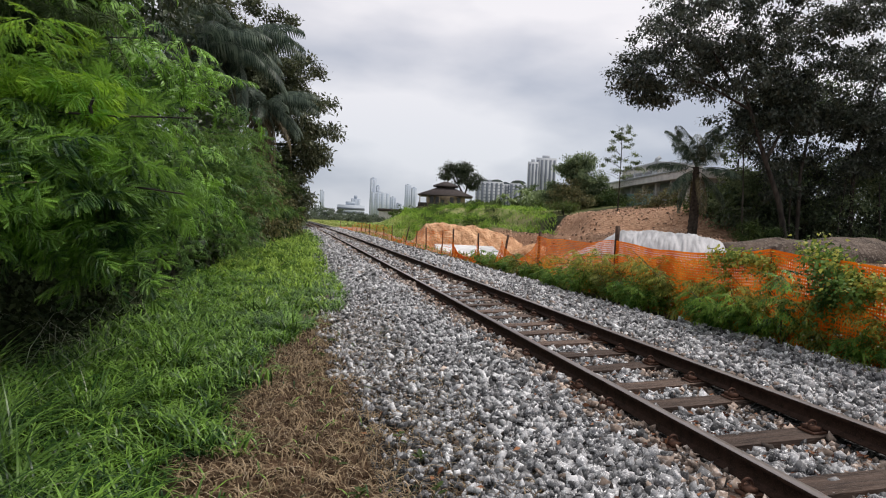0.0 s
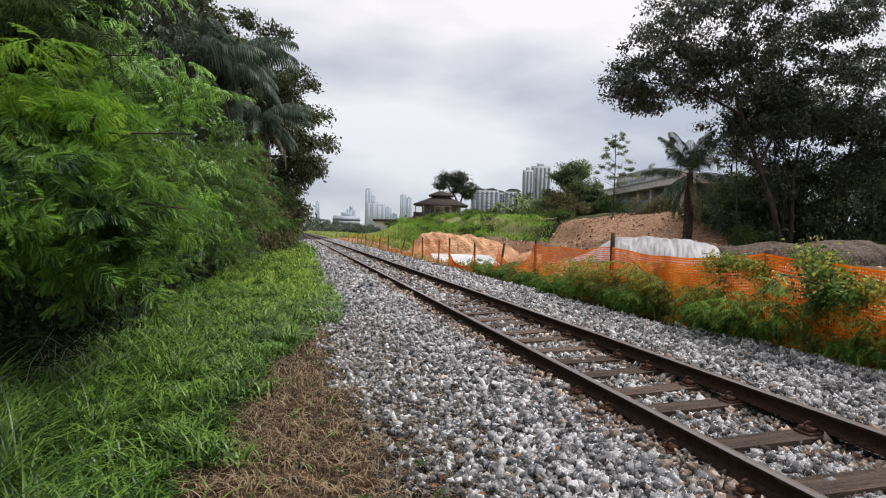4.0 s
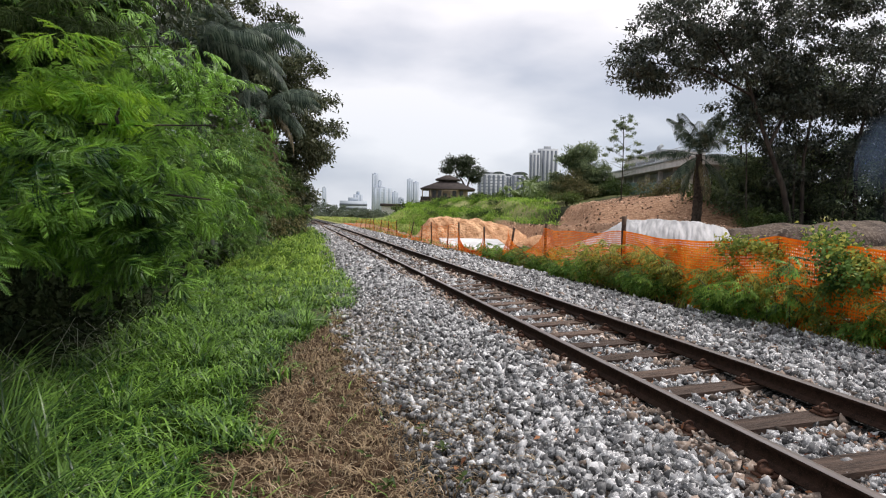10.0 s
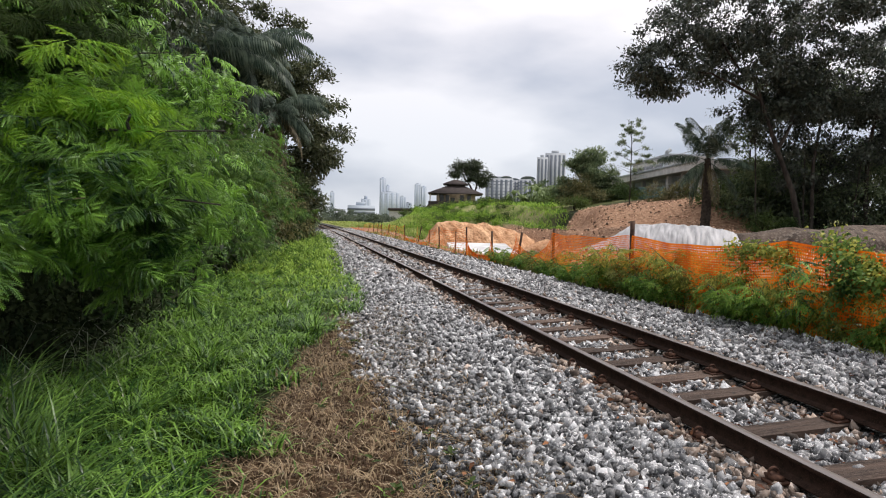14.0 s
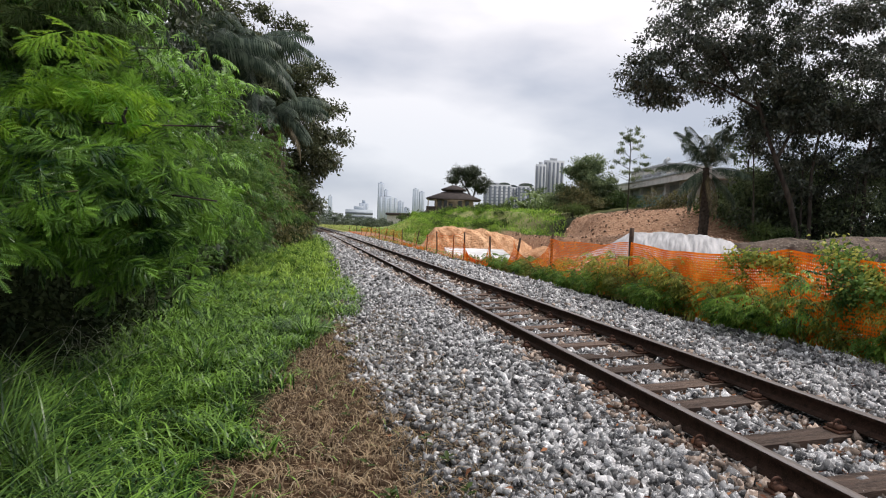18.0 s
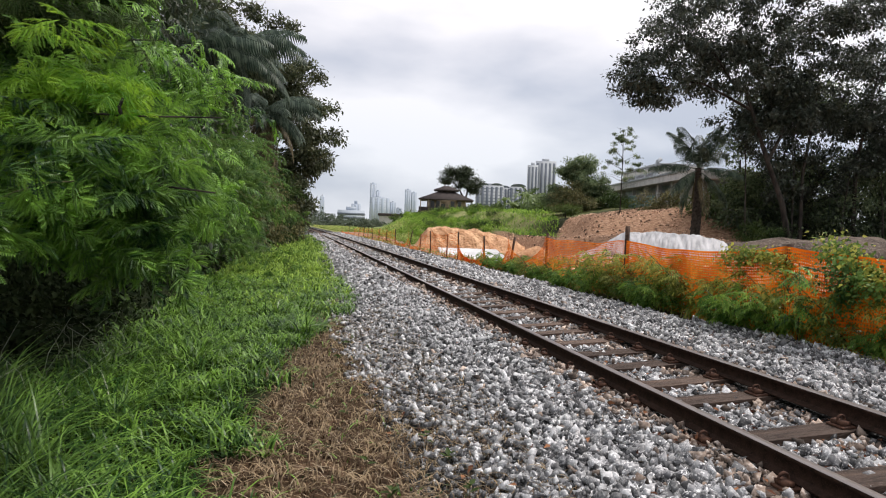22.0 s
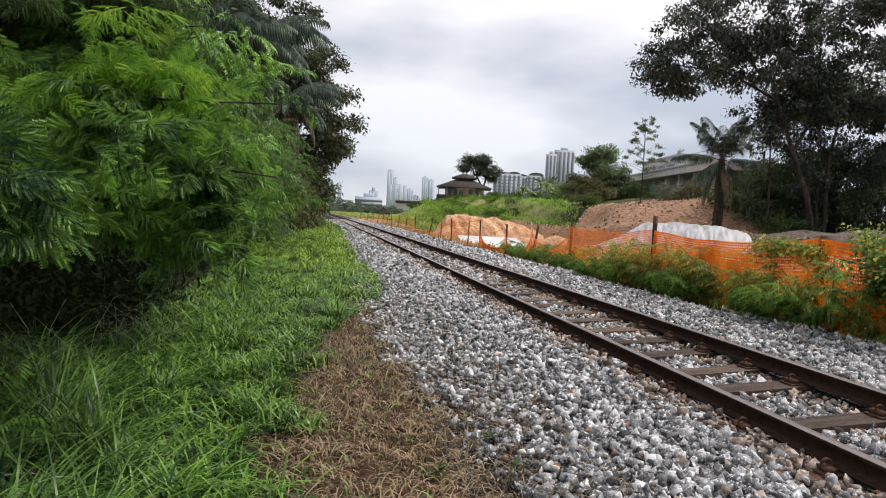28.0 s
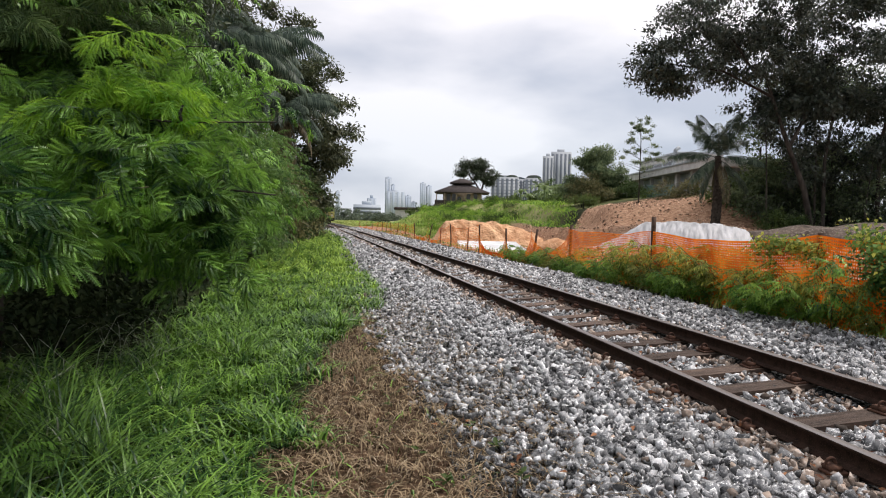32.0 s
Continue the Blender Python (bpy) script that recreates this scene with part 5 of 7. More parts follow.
    t = tree("thicket", "dense dark thicket under the trees", (0, 0, 0), c, trunk_mesh([([(-5.5, 12, -0.3), (-5.4, 12.2, 2)], 0.06, 0.02), ([(-5.2, 20, -0.3), (-5.5, 20, 5)], 0.12, 0.04), ([(-4.8, 26, -0.3), (-4.6, 26, 5)], 0.12, 0.04)]), g)
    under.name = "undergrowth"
    part("undergrowth", under, t, "fine undergrowth with deep shade put into its leaf colour")
    palm((-3.9, 36.5, -0.2), 10.4, 44, 4.3, "tall dark palm with many drooping fronds", 3, 0.2, old=9, group=g, high=46, low=-70, hang=1.3, leaflets=26, broad=0.014, sag=1.25)
    palm((-5.4, 33, -0.2), 9.4, 34, 4.2, "tall dark palm with many drooping fronds", 4, 0.2, old=3, group=g, high=48, low=-70, hang=1.3, leaflets=26, broad=0.014, sag=1.25)
    c = broad_crown(14, [(-7.7, 52, 16, 2.3, 4, 2.6), (-5.8, 52, 13.2, 2.9, 5, 2.2), (-3.6, 52, 16.9, 0.6, 0.6, 0.35), (-2.4, 52, 16.5, 0.6, 0.6, 0.25), (-1.2, 52, 16.1, 0.55, 0.6, 0.2), (-2.9, 52, 15.5, 0.45, 0.5, 0.3), (-4.6, 52, 17.6, 0.5, 0.6, 0.3), (-2.4, 52, 11.4, 2.4, 4.5, 1.8), (-0.4, 52, 13.2, 0.8, 1, 0.4), (0.5, 52, 12.4, 0.7, 1, 0.35), (-0.6, 52, 9.2, 2.3, 4.5, 2.0), (1.8, 52, 10.4, 0.7, 1, 0.4), (2.0, 52, 8.0, 0.8, 1.2, 0.6), (0.2, 52, 6.4, 1.7, 4, 1.2), (-1.8, 52, 3.2, 2.4, 4.5, 3), (-7, 52, 11, 3, 5, 4)], 70000, 0.32, M_LEAN, inner=0.45, clump=0.36)
    tree("broadleaf_tree", "tall olive broad-leaved tree leaning over the track", (0, 0, 0), c, trunk_mesh([([(-5, 52, 12), (-3.5, 52, 16.0), (-1.0, 52, 16.1)], 0.06, 0.02), ([(-3, 54, 7), (-1.5, 52.5, 11.5), (0.6, 52, 12.4)], 0.07, 0.02), ([(-6, 52, -0.3), (-5.8, 52, 5), (-5, 52, 10), (-4.5, 52, 16)], 0.35, 0.08), ([(-5.8, 52, 5), (-3, 54, 7), (0, 55, 7.4)], 0.16, 0.04)]), g)
    c, tw = feather_crown(72, [(-3.6, 28, 5.0, 1.3, 1.5, 1.7), (-2.8, 31, 4.6, 1.1, 1.5, 1.5), (-4.6, 27, 6.6, 1.2, 1.2, 1.2)], 210, 0.4, M_LEUC_D, per=8, tmpl=FEATHER_FAR, reach=0.9, tiers=40)
    tree("feathery_tree", "olive feathery-leaved young tree under the palms", (0, 0, 0), c, trunk_mesh([([(-4.0, 28.5, -0.3), (-3.8, 28.2, 3), (-3.6, 28, 6)], 0.07, 0.02)]), g, extra=tw)
    palm((-2.6, 44, -0.2), 8.6, 40, 4.1, "palm with long grey-brown hanging fronds", 5, 0.2, old=20, group=g, high=42, low=-72, hang=1.3, leaflets=26, broad=0.014, sag=1.25)
    for k, (x, y, rx, ry, hg, mat, label) in enumerate(((-3.7, 22, 1.5, 2.2, 2.6, M_DARK, "dark green bush at the edge of the verge"), (-3.7, 27.5, 1.7, 2.4, 3.4, M_OLIVE, "olive bush with drooping leaves at the edge of the verge"), (-3.4, 33, 1.6, 2.6, 3.8, M_GREYG, "grey-green bush at the edge of the verge"), (-2.9, 38.5, 1.7, 2.6, 4.4, M_OLIVE, "olive bush with drooping leaves at the edge of the verge"), (-2.0, 44, 1.7, 2.6, 4.2, M_DARK, "dark green bush at the edge of the verge"), (-1.5, 50, 1.7, 2.8, 4.4, M_OLIVE, "olive bush with drooping leaves at the edge of the verge"), (-1.2, 57, 1.6, 3.0, 4.0, M_GREYG, "grey-green bush at the edge of the verge"))):
        c = broad_crown(140 + k, [(x, y, hg * 0.45, rx, ry, hg * 0.55), (x + 0.3, y + 0.6, hg * 0.75, rx * 0.8, ry * 0.8, hg * 0.4), (x + 0.2, y - 0.8, hg * 0.25, rx * 0.95, ry * 0.8, hg * 0.3)], 8000, 0.2, mat, 0.7, 0.4, 0.26)
        tree("bush", label, (0, 0, 0), c, trunk_mesh([([(x, y, -0.4), (x + 0.1, y, hg * 0.8)], 0.07, 0.02), ([(x, y + 0.2, -0.4), (x - 0.5, y + 0.4, hg * 0.7)], 0.05, 0.02)]), g, "bush")
    c = broad_crown(15, [(-3.9, 80, 4, 3.6, 16, 4), (-5.6, 115, 5, 4.5, 20, 5), (-9, 165, 6, 7, 25, 6)], 16000, 0.6, M_DARK, inner=0.5, clump=0.7)
    tree("tree_row", "row of dark trees along the curving track", (0, 0, 0), c, trunk_mesh([([(-5, 80, -0.3), (-5, 80, 4)], 0.2, 0.1), ([(-6, 115, -0.3), (-6, 115, 5)], 0.2, 0.1), ([(-10, 165, -0.3), (-10, 165, 5)], 0.2, 0.1)]), g)


def right_side():
    g = "trees behind the site"
    c = broad_crown(21, [(19.8, 36, 11.2, 2.1, 3, 1.2), (19.2, 36, 10.0, 1.2, 2.5, 0.7), (20.4, 36, 9.6, 1.4, 2.5, 0.6), (21.5, 36, 13.2, 2.8, 3.5, 1.2), (22.6, 36, 15.4, 3, 3.5, 1.2), (25, 36, 11.2, 3, 4, 1.2), (27, 36, 13.5, 3.6, 4.5, 1.5), (26.5, 36, 16.6, 3.6, 4, 1.3), (29, 37, 9.4, 3, 4, 1.4), (31.5, 36, 15, 3, 4, 1.2), (32, 36, 12, 3.4, 4.5, 1.5), (30, 36, 18.5, 3, 4, 1.2), (36, 36, 13.6, 2.6, 4, 1.1), (37.5, 36, 10.4, 3, 5, 1.6), (39.5, 36, 7.6, 3, 5, 1.6), (33, 38, 9, 3, 3, 1.2), (30.5, 37, 6.7, 2.6, 2, 0.8), (35.5, 37, 6.6, 3.2, 2, 1.1), (31.2, 36, 9.3, 2.6, 2, 1.0), (34.6, 36, 9.5, 2.4, 2, 1.0), (38, 36, 8.8, 2.5, 2, 1.2), (27.6, 36, 8.0, 1.3, 1.5, 1.2), (36.8, 36, 8.0, 1.2, 2, 0.8), (29.6, 36, 7.6, 0.9, 1, 0.7), (40, 37, 12.4, 2.6, 3, 1.2), (28.2, 37, 9.2, 1.6, 1.5, 0.8), (29.8, 37, 5.0, 1.6, 1.5, 1.0), (33.2, 37, 4.9, 2.0, 1.5, 1.5), (24.2, 36, 12.6, 2.2, 2.5, 1.0), (29.2, 36, 11.2, 2.4, 2.5, 1.2), (34.5, 36, 16.5, 3.0, 3, 1.4)], 92000, 0.25, M_CANOPY, inner=0.2, clump=0.30)
    z = float(land(29, 35))
    tree("big_tree", "large dark spreading tree with a pale leaning trunk", (0, 0, 0), c, trunk_mesh([([(29.4, 35, z - 0.3), (28.6, 35, z + 3), (27.2, 35.3, z + 6.5), (26.0, 35.6, z + 10)], 0.2, 0.08), ([(27.6, 35.2, z + 5.5), (30, 36, z + 9), (32, 36, z + 12)], 0.11, 0.04), ([(31.2, 36.4, z - 0.3), (31.0, 36.2, z + 5), (31.6, 36, z + 10)], 0.14, 0.05), ([(35.4, 36.6, z - 0.6), (35.2, 36.4, z + 6), (36.4, 36, z + 13)], 0.16, 0.05), ([(26.6, 35.5, z + 8.5), (23.5, 36, z + 10.0), (19.2, 36, z + 10.2)], 0.10, 0.025), ([(25.6, 35.6, z + 9.6), (23.5, 36, z + 12.6), (21.5, 36, z + 14)], 0.08, 0.02)]), g)
    c = broad_crown(27, [(30.5, 40, 5.2, 2.6, 2, 1.6), (29.2, 41, 7.6, 1.3, 2, 1.2), (34, 41, 11.4, 3.5, 3, 1.4), (30, 37.5, 1.3, 2.5, 1.5, 1.2), (32.0, 40, 2.6, 1.4, 1.2, 1.0), (29.5, 40, 3.6, 2.4, 1.6, 1.8), (33.2, 38, 5.9, 2.0, 1.5, 1.5), (36.6, 38, 6.3, 2.0, 1.5, 1.6), (35, 37, 3.4, 2.6, 1.2, 1.3), (39.5, 38, 5.0, 2.0, 1.5, 1.6)], 24000, 0.24, M_GREYG, inner=0.3, clump=0.40)
    tree("broadleaf_tree", "grey-green broad-leaved tree beside the oil palm", (0, 0, 0), c, trunk_mesh([([(30, 41, 0.3), (30, 41, 7)], 0.12, 0.06), ([(30.4, 41, 0.5), (30.2, 41, 6)], 0.10, 0.04)]), g)
    c = broad_crown(22, [(34.5, 40, 4.2, 3.6, 3, 2.6), (41, 40, 4.8, 4.5, 4, 2.8), (47, 40, 6, 5, 4, 5), (36, 38, 2.6, 9, 2, 1.4), (38.5, 41, 11.6, 2.6, 3, 1.4), (35, 36.5, 1.0, 4, 1.5, 1.0), (39, 39, 3.0, 5, 2, 2.6), (44, 39, 3.0, 4, 2, 2.6)], 30000, 0.32, M_BIG, inner=0.3, clump=0.55)
    tree("shade_trees", "dark mass of trees in shade behind the site", (0, 0, 0), c, trunk_mesh([([(33, 38, 0.5), (33.2, 38, 6)], 0.2, 0.1), ([(39, 38, 0.5), (39, 38, 6)], 0.25, 0.1), ([(45, 38, 0.5), (45, 38, 6)], 0.25, 0.1)]), g)
    c = broad_crown(26, [(29.2, 42, 3.4, 1.8, 2, 1.5), (31.5, 42, 4.2, 2.4, 2, 2.4), (33.5, 43, 3.6, 1.4, 2, 1.6)], 8000, 0.3, M_MID, inner=0.3, clump=0.45)
    tree("bush", "green undergrowth beside the big tree trunk", (0, 0, 0), c, trunk_mesh([([(28.5, 42, 1.5), (28.5, 42, 5)], 0.1, 0.04), ([(31.5, 42, 1.2), (31.5, 42, 5)], 0.1, 0.04)]), g, "bush")
    palm(on_land(25.0, 38.4), 4.6, 17, 3.4, "oil palm with upright and hanging fronds", 12, 0.29, old=2, group=g, leaflets=44, broad=0.009, sag=0.8, hang=0.9, rises=[82, 64, 46, 12, -62], flare=-0.35)
    rr = random.Random(83)
    lobes = []
    for k in range(44):
        q = rr.random() ** 1.25
        zc = 4.6 + 4.6 * q
        half = 3.5 - 2.4 * q
        lobes.append((28.5 + 0.8 * q + half * rr.uniform(-1.05, 0.95), 66 + rr.uniform(-1.8, 1.8), zc, rr.uniform(0.6, 1.2), rr.uniform(0.6, 1.2), rr.uniform(0.5, 1.0)))
    c = broad_crown(23, lobes, 32000, 0.25, M_GREYG, inner=0.3, clump=0.28)
    tree("bushy_tree", "dark green bushy tree on the edge of the site", (0, 0, 0), c, trunk_mesh([([(29.4, 66, 2), (29.1, 66, 5), (29.4, 66, 8.3)], 0.2, 0.05)] + [([(29.3, 66, 3.5 + 0.1 * k), (0.5 * (29.2 + p[0]), 0.5 * (66 + p[1]), p[2] - 0.7), p[:3]], 0.07, 0.02) for k, p in enumerate(lobes[::3])]), g)
    r = random.Random(23)
    for k in range(9):
        x, y = 26.5 + 2.0 * k + r.uniform(-0.6, 0.6), r.uniform(33.4, 35.6)
        z0, s = float(land(x, y)), r.uniform(0.55, 1.05)
        c = broad_crown(200 + k, [(x, y, z0 + 0.7 * s, 1.3 * s, 0.9 * s, 0.9 * s)], 1300, 0.15, (M_MID, M_DARK, M_OLIVE)[k % 3], inner=0.3, clump=0.25)
        tree("shrub", "low shaded shrub under the dark trees", (0, 0, 0), c, trunk_mesh([([(x, y, z0 - 0.2), (x, y, z0 + 0.8 * s)], 0.04, 0.01)]), "undergrowth shrubs", "shrub")
    for k in range(5):
        x, y = 27.4 + 3.4 * k + r.uniform(-0.8, 0.8), r.uniform(35.6, 37.0)
        z0, hg, bow = float(land(x, y)) - 0.3, r.uniform(5, 8), r.uniform(-0.9, 0.9)
        t = thing("young_tree", "thin dark trunk of a young tree among foliage", "tree", group="young trees")
        part("trunk", trunk_mesh([([(x, y, z0), (x + bow * 0.3, y, z0 + hg * 0.5), (x + bow, y, z0 + hg)], r.uniform(0.05, 0.10), 0.03)], M_BARK)[0], t)
    for k, (lobes, n, mat, label) in enumerate((([(31.6, 63, 4.4, 1.7, 1.6, 1.2), (30.6, 63, 3.8, 1.5, 1.6, 0.9)], 5000, M_DARK, "dark rounded bush on the crest of the bank"), ([(26.6, 64, 4.6, 1.6, 1.8, 1.2), (28.4, 63, 4.4, 1.5, 1.6, 1.1), (27.6, 64, 5.6, 1.2, 1.3, 0.9)], 6500, M_OLIVE, "olive-brown bush on the crest of the bank"), ([(29.6, 48.5, 4.0, 1.5, 1.4, 1.1), (28.0, 50, 4.0, 0.9, 0.9, 0.8)], 3600, M_OLIVE, "olive scrub beside the oil palm"), ([(23.4, 56, 3.4, 1.6, 1.2, 0.3), (29.2, 55, 3.4, 1.4, 1.2, 0.3)], 1300, M_MID, "low green scrub along the crest of the bank"))):
        x, y, zc = lobes[0][:3]
        lobes = [(a, b, max(c, float(land(a, b)) + 0.3), *d) for a, b, c, *d in lobes]
        c = broad_crown(60 + k, lobes, n, 0.2, mat, inner=0.35, clump=0.3)
        tree("bush", label, (0, 0, 0), c, trunk_mesh([([(x, y, float(land(x, y)) - 0.2), (x, y, zc)], 0.08, 0.03)]), g, "bush")
    zz = float(land(25.1, 49))
    rr = random.Random(41)
    tips = []
    for k in range(40):
        q = k / 39
        reach, az = (2.0 - 1.3 * q) * rr.uniform(0.4, 1.1), k * 2.4 + rr.uniform(-0.4, 0.4)
        tips.append((25.1 + reach * math.cos(az), 49 + reach * math.sin(az), zz + 2.2 + 4.7 * q + 0.25 * reach))
    c = broad_crown(24, [(*p, 0.36, 0.36, 0.10) for p in tips], 5200, 0.12, M_GREYG, inner=0.2, clump=0.11)
    tree("slender_tree", "slender sapling with sparse airy leaves on thin branches", (0, 0, 0), c, trunk_mesh([([(25.1, 49, zz - 0.2), (25.15, 49, zz + 3.6), (25.1, 49, zz + 6.8)], 0.06, 0.015)] + [([(25.1, 49, p[2] - 0.5), (0.5 * (p[0] + 25.1), 0.5 * (p[1] + 49), p[2] - 0.2), p], 0.018, 0.005) for p in tips[::2]], sides=5), g)
    # behind the house and along the hill
    zz = 3.9
    c = broad_crown(25, [(36.5, 156, 13.6, 3.6, 3.2, 2.2), (39.8, 156, 13.2, 3.4, 3.2, 2.4), (38, 156, 14.8, 3.4, 3, 1.5), (41.4, 156, 11.2, 1.8, 2, 1.3)], 11000, 0.42, M_BIG, inner=0.3, clump=0.55)
    tree("umbrella_tree", "flat-topped umbrella-shaped tree beside the bungalow", (0, 0, 0), c, trunk_mesh([([(39.4, 156, zz - 2.5), (39.3, 156, zz + 4.2), (38, 156, zz + 6.5), (36.3, 156, zz + 8.6)], 0.38, 0.1), ([(39.3, 156, zz + 4.2), (39.9, 156, zz + 6.5), (39.8, 156, zz + 8.8)], 0.26, 0.08)]), g)
    for k, (x, y, rx, rz, n) in enumerate(((50, 150, 6, 2.2, 5000), (58, 146, 7, 2.6, 5000), (45, 160, 4, 2.4, 3000), (62, 130, 7, 3.0, 5000), (7, 190, 5, 1.7, 3000), (24, 240, 9, 1.5, 4000), (2, 250, 9, 4.0, 5000), (16, 180, 4, 1.4, 2500), (33, 265, 8, 1.5, 4000), (45, 300, 12, 2.0, 4000), (14, 320, 14, 3.6, 6000), (34, 180, 6, 0.8, 3000), (24, 140, 5, 0.7, 3000), (28, 120, 4, 0.6, 2500), (40, 100, 5, 0.8, 4000), (34, 84, 4, 0.8, 3000))):
        z0 = float(land(x, y))
        c = broad_crown(30 + k, [(x, y, z0 + rz * 0.6, rx, 4, rz), (x + rx * 0.4, y - 1, z0 + rz * 0.9, rx * 0.45, 3, rz * 0.7)], n, 0.55, M_FAR if y > 170 else M_MID, inner=0.45, clump=0.5)
        tree("bush", "rounded green bushes on the hill behind the site", (0, 0, 0), c, trunk_mesh([([(x, y, z0 - 0.3), (x, y, z0 + rz)], 0.15, 0.05)]), "far bushes", "bush")
    r = random.Random(17)
    for k in range(90):
        y = r.uniform(57, 100)
        x = y * r.uniform(0.16, 0.30)
        if is_earth(np.array(x), np.array(y)) > 0.2:
            continue
        z0, s = float(land(x, y)), r.uniform(0.5, 1.1)
        c = broad_crown(160 + k, [(x, y, z0 + 0.3 * s, 1.3 * s, 1.1 * s, 0.5 * s)], 700, 0.16, M_HILL if k % 3 else M_MID, inner=0.3, clump=0.25)
        tree("shrub", "low bright green shrub on the grassy hill", (0, 0, 0), c, trunk_mesh([([(x, y, z0 - 0.2), (x, y, z0 + 0.4 * s)], 0.03, 0.01)]), "hill shrubs", "shrub")
    palm(on_land(50, 140, -0.2), 4.4, 20, 3.8, "coconut palm standing among bushes", 9, 0.16, old=3, mat=M_MID, group=g)


def bananas():
    """A stand of banana plants: broad arching leaves on short stems."""
    r = random.Random(61)
    t = np.linspace(0, 1, 8)
    rib = np.stack([1.9 * t * (1 - 0.15 * t), 0 * t, 1.3 * t - 1.6 * t ** 2.2], -1)
    w = 0.32 * np.sin(np.pi * np.clip(t * 0.92 + 0.06, 0, 1)) ** 0.6
    V = np.concatenate([rib + np.stack([0 * t, -w, 0.25 * w], -1), rib, rib + np.stack([0 * t, w, 0.25 * w], -1)])
    i = np.arange(7)
    leaf = mesh_np("leaf", V, [np.concatenate([np.stack([i, i + 1, i + 9, i + 8], -1), np.stack([i + 8, i + 9, i + 17, i + 16], -1)])], [M_BANANA], smooth=True)
    z = np.linspace(-0.2, 1, 5)
    stem = Heap().tube(np.stack([0 * z, 0 * z, z], -1), np.linspace(0.16, 0.1, 5), 7).mesh("stem", [M_BANANA])
    for k in range(22):
        th, d = radians(r.uniform(17.2, 23.5)), r.uniform(104, 132)
        x, y, hg = d * math.sin(th), d * math.cos(th), r.uniform(1.6, 2.9)
        p = thing("banana_plant", "banana plant with broad drooping grey-green leaves", "banana plant", on_land(x, y), r.uniform(0, 360), "banana plants on the hill")
        part("stem", stem, p, "", pose(0, 0, 0) @ Matrix.Diagonal((1, 1, hg, 1)))
        for q in range(7):
            part("leaf", leaf, p, "", pose(0, 0, hg * 0.97, 0, r.uniform(-35, 15), q * 137.5))


# ---- weeds, grass, stones ----


def weed(x, y, hgt, seed, mat, label, n=60, stems=6, flowers=0):
    r = np.random.default_rng(seed)
    z = float(land(x, y))
    w = thing("weed", label, "weed", (x, y, z), group="weeds along the fence")
    P, A, U, S = [], [], [], []
    for k in range(stems):
        az, ln = r.uniform(0, 2 * np.pi), hgt * r.uniform(0.6, 1.15)
        d = np.array([math.cos(az) * 0.55, math.sin(az) * 0.55, 1.0])
        t = np.linspace(0, 1, 6)[:, None]
        pts = d * ln * t * np.array([1, 1, 0.9]) + np.array([d[0], d[1], -0.25]) * ln * 0.3 * t * t
        part("stem", Heap().tube(pts, np.linspace(0.008, 0.003, 6), 4).mesh("stem", [M_TWIG]), w)
        for q in range(n // stems):
            s = r.uniform(0.25, 1.0)
            P.append([np.interp(s, t[:, 0], pts[:, i]) for i in range(3)])
            a2 = r.uniform(0, 2 * np.pi)
            A.append([math.cos(a2) + d[0], math.sin(a2) + d[1], r.uniform(-0.5, 0.3)])
            U.append(unit(np.array([0, 0, 1.0]) + r.normal(size=3) * 0.25))
            S.append(min(0.225, hgt * r.uniform(0.28, 0.5)))
    V, F = feathers(FEATHER_FAR, np.array(P), np.array(A), np.array(U), np.array(S))
    part("leaves", mesh_np("leaves", V, F, [mat]), w)
    if flowers:
        k = r.integers(0, len(P), flowers)
        V, F = scatter(np.array([(-1, -0.6, 0), (0, -1, 0.2), (1, -0.5, 0), (0.9, 0.7, 0), (0, 1, 0.2), (-0.9, 0.6, 0)]) * 0.8, [np.array([(0, 1, 2, 3), (0, 3, 4, 5)])], np.array(P)[k] + r.normal(size=(flowers, 3)) * 0.07 + np.array([-0.05, 0, 0.03]), frames(r.normal(size=(flowers, 3)), unit(np.array([-0.6, -0.6, 1.0]) + 0.4 * r.normal(size=(flowers, 3)))), r.uniform(0.006, 0.015, flowers))
        tagged(part("flowers", mesh_np("flowers", V, F, [M_FLOWER]), w, "tiny pale flowers and dry bits"), kind="stuff")


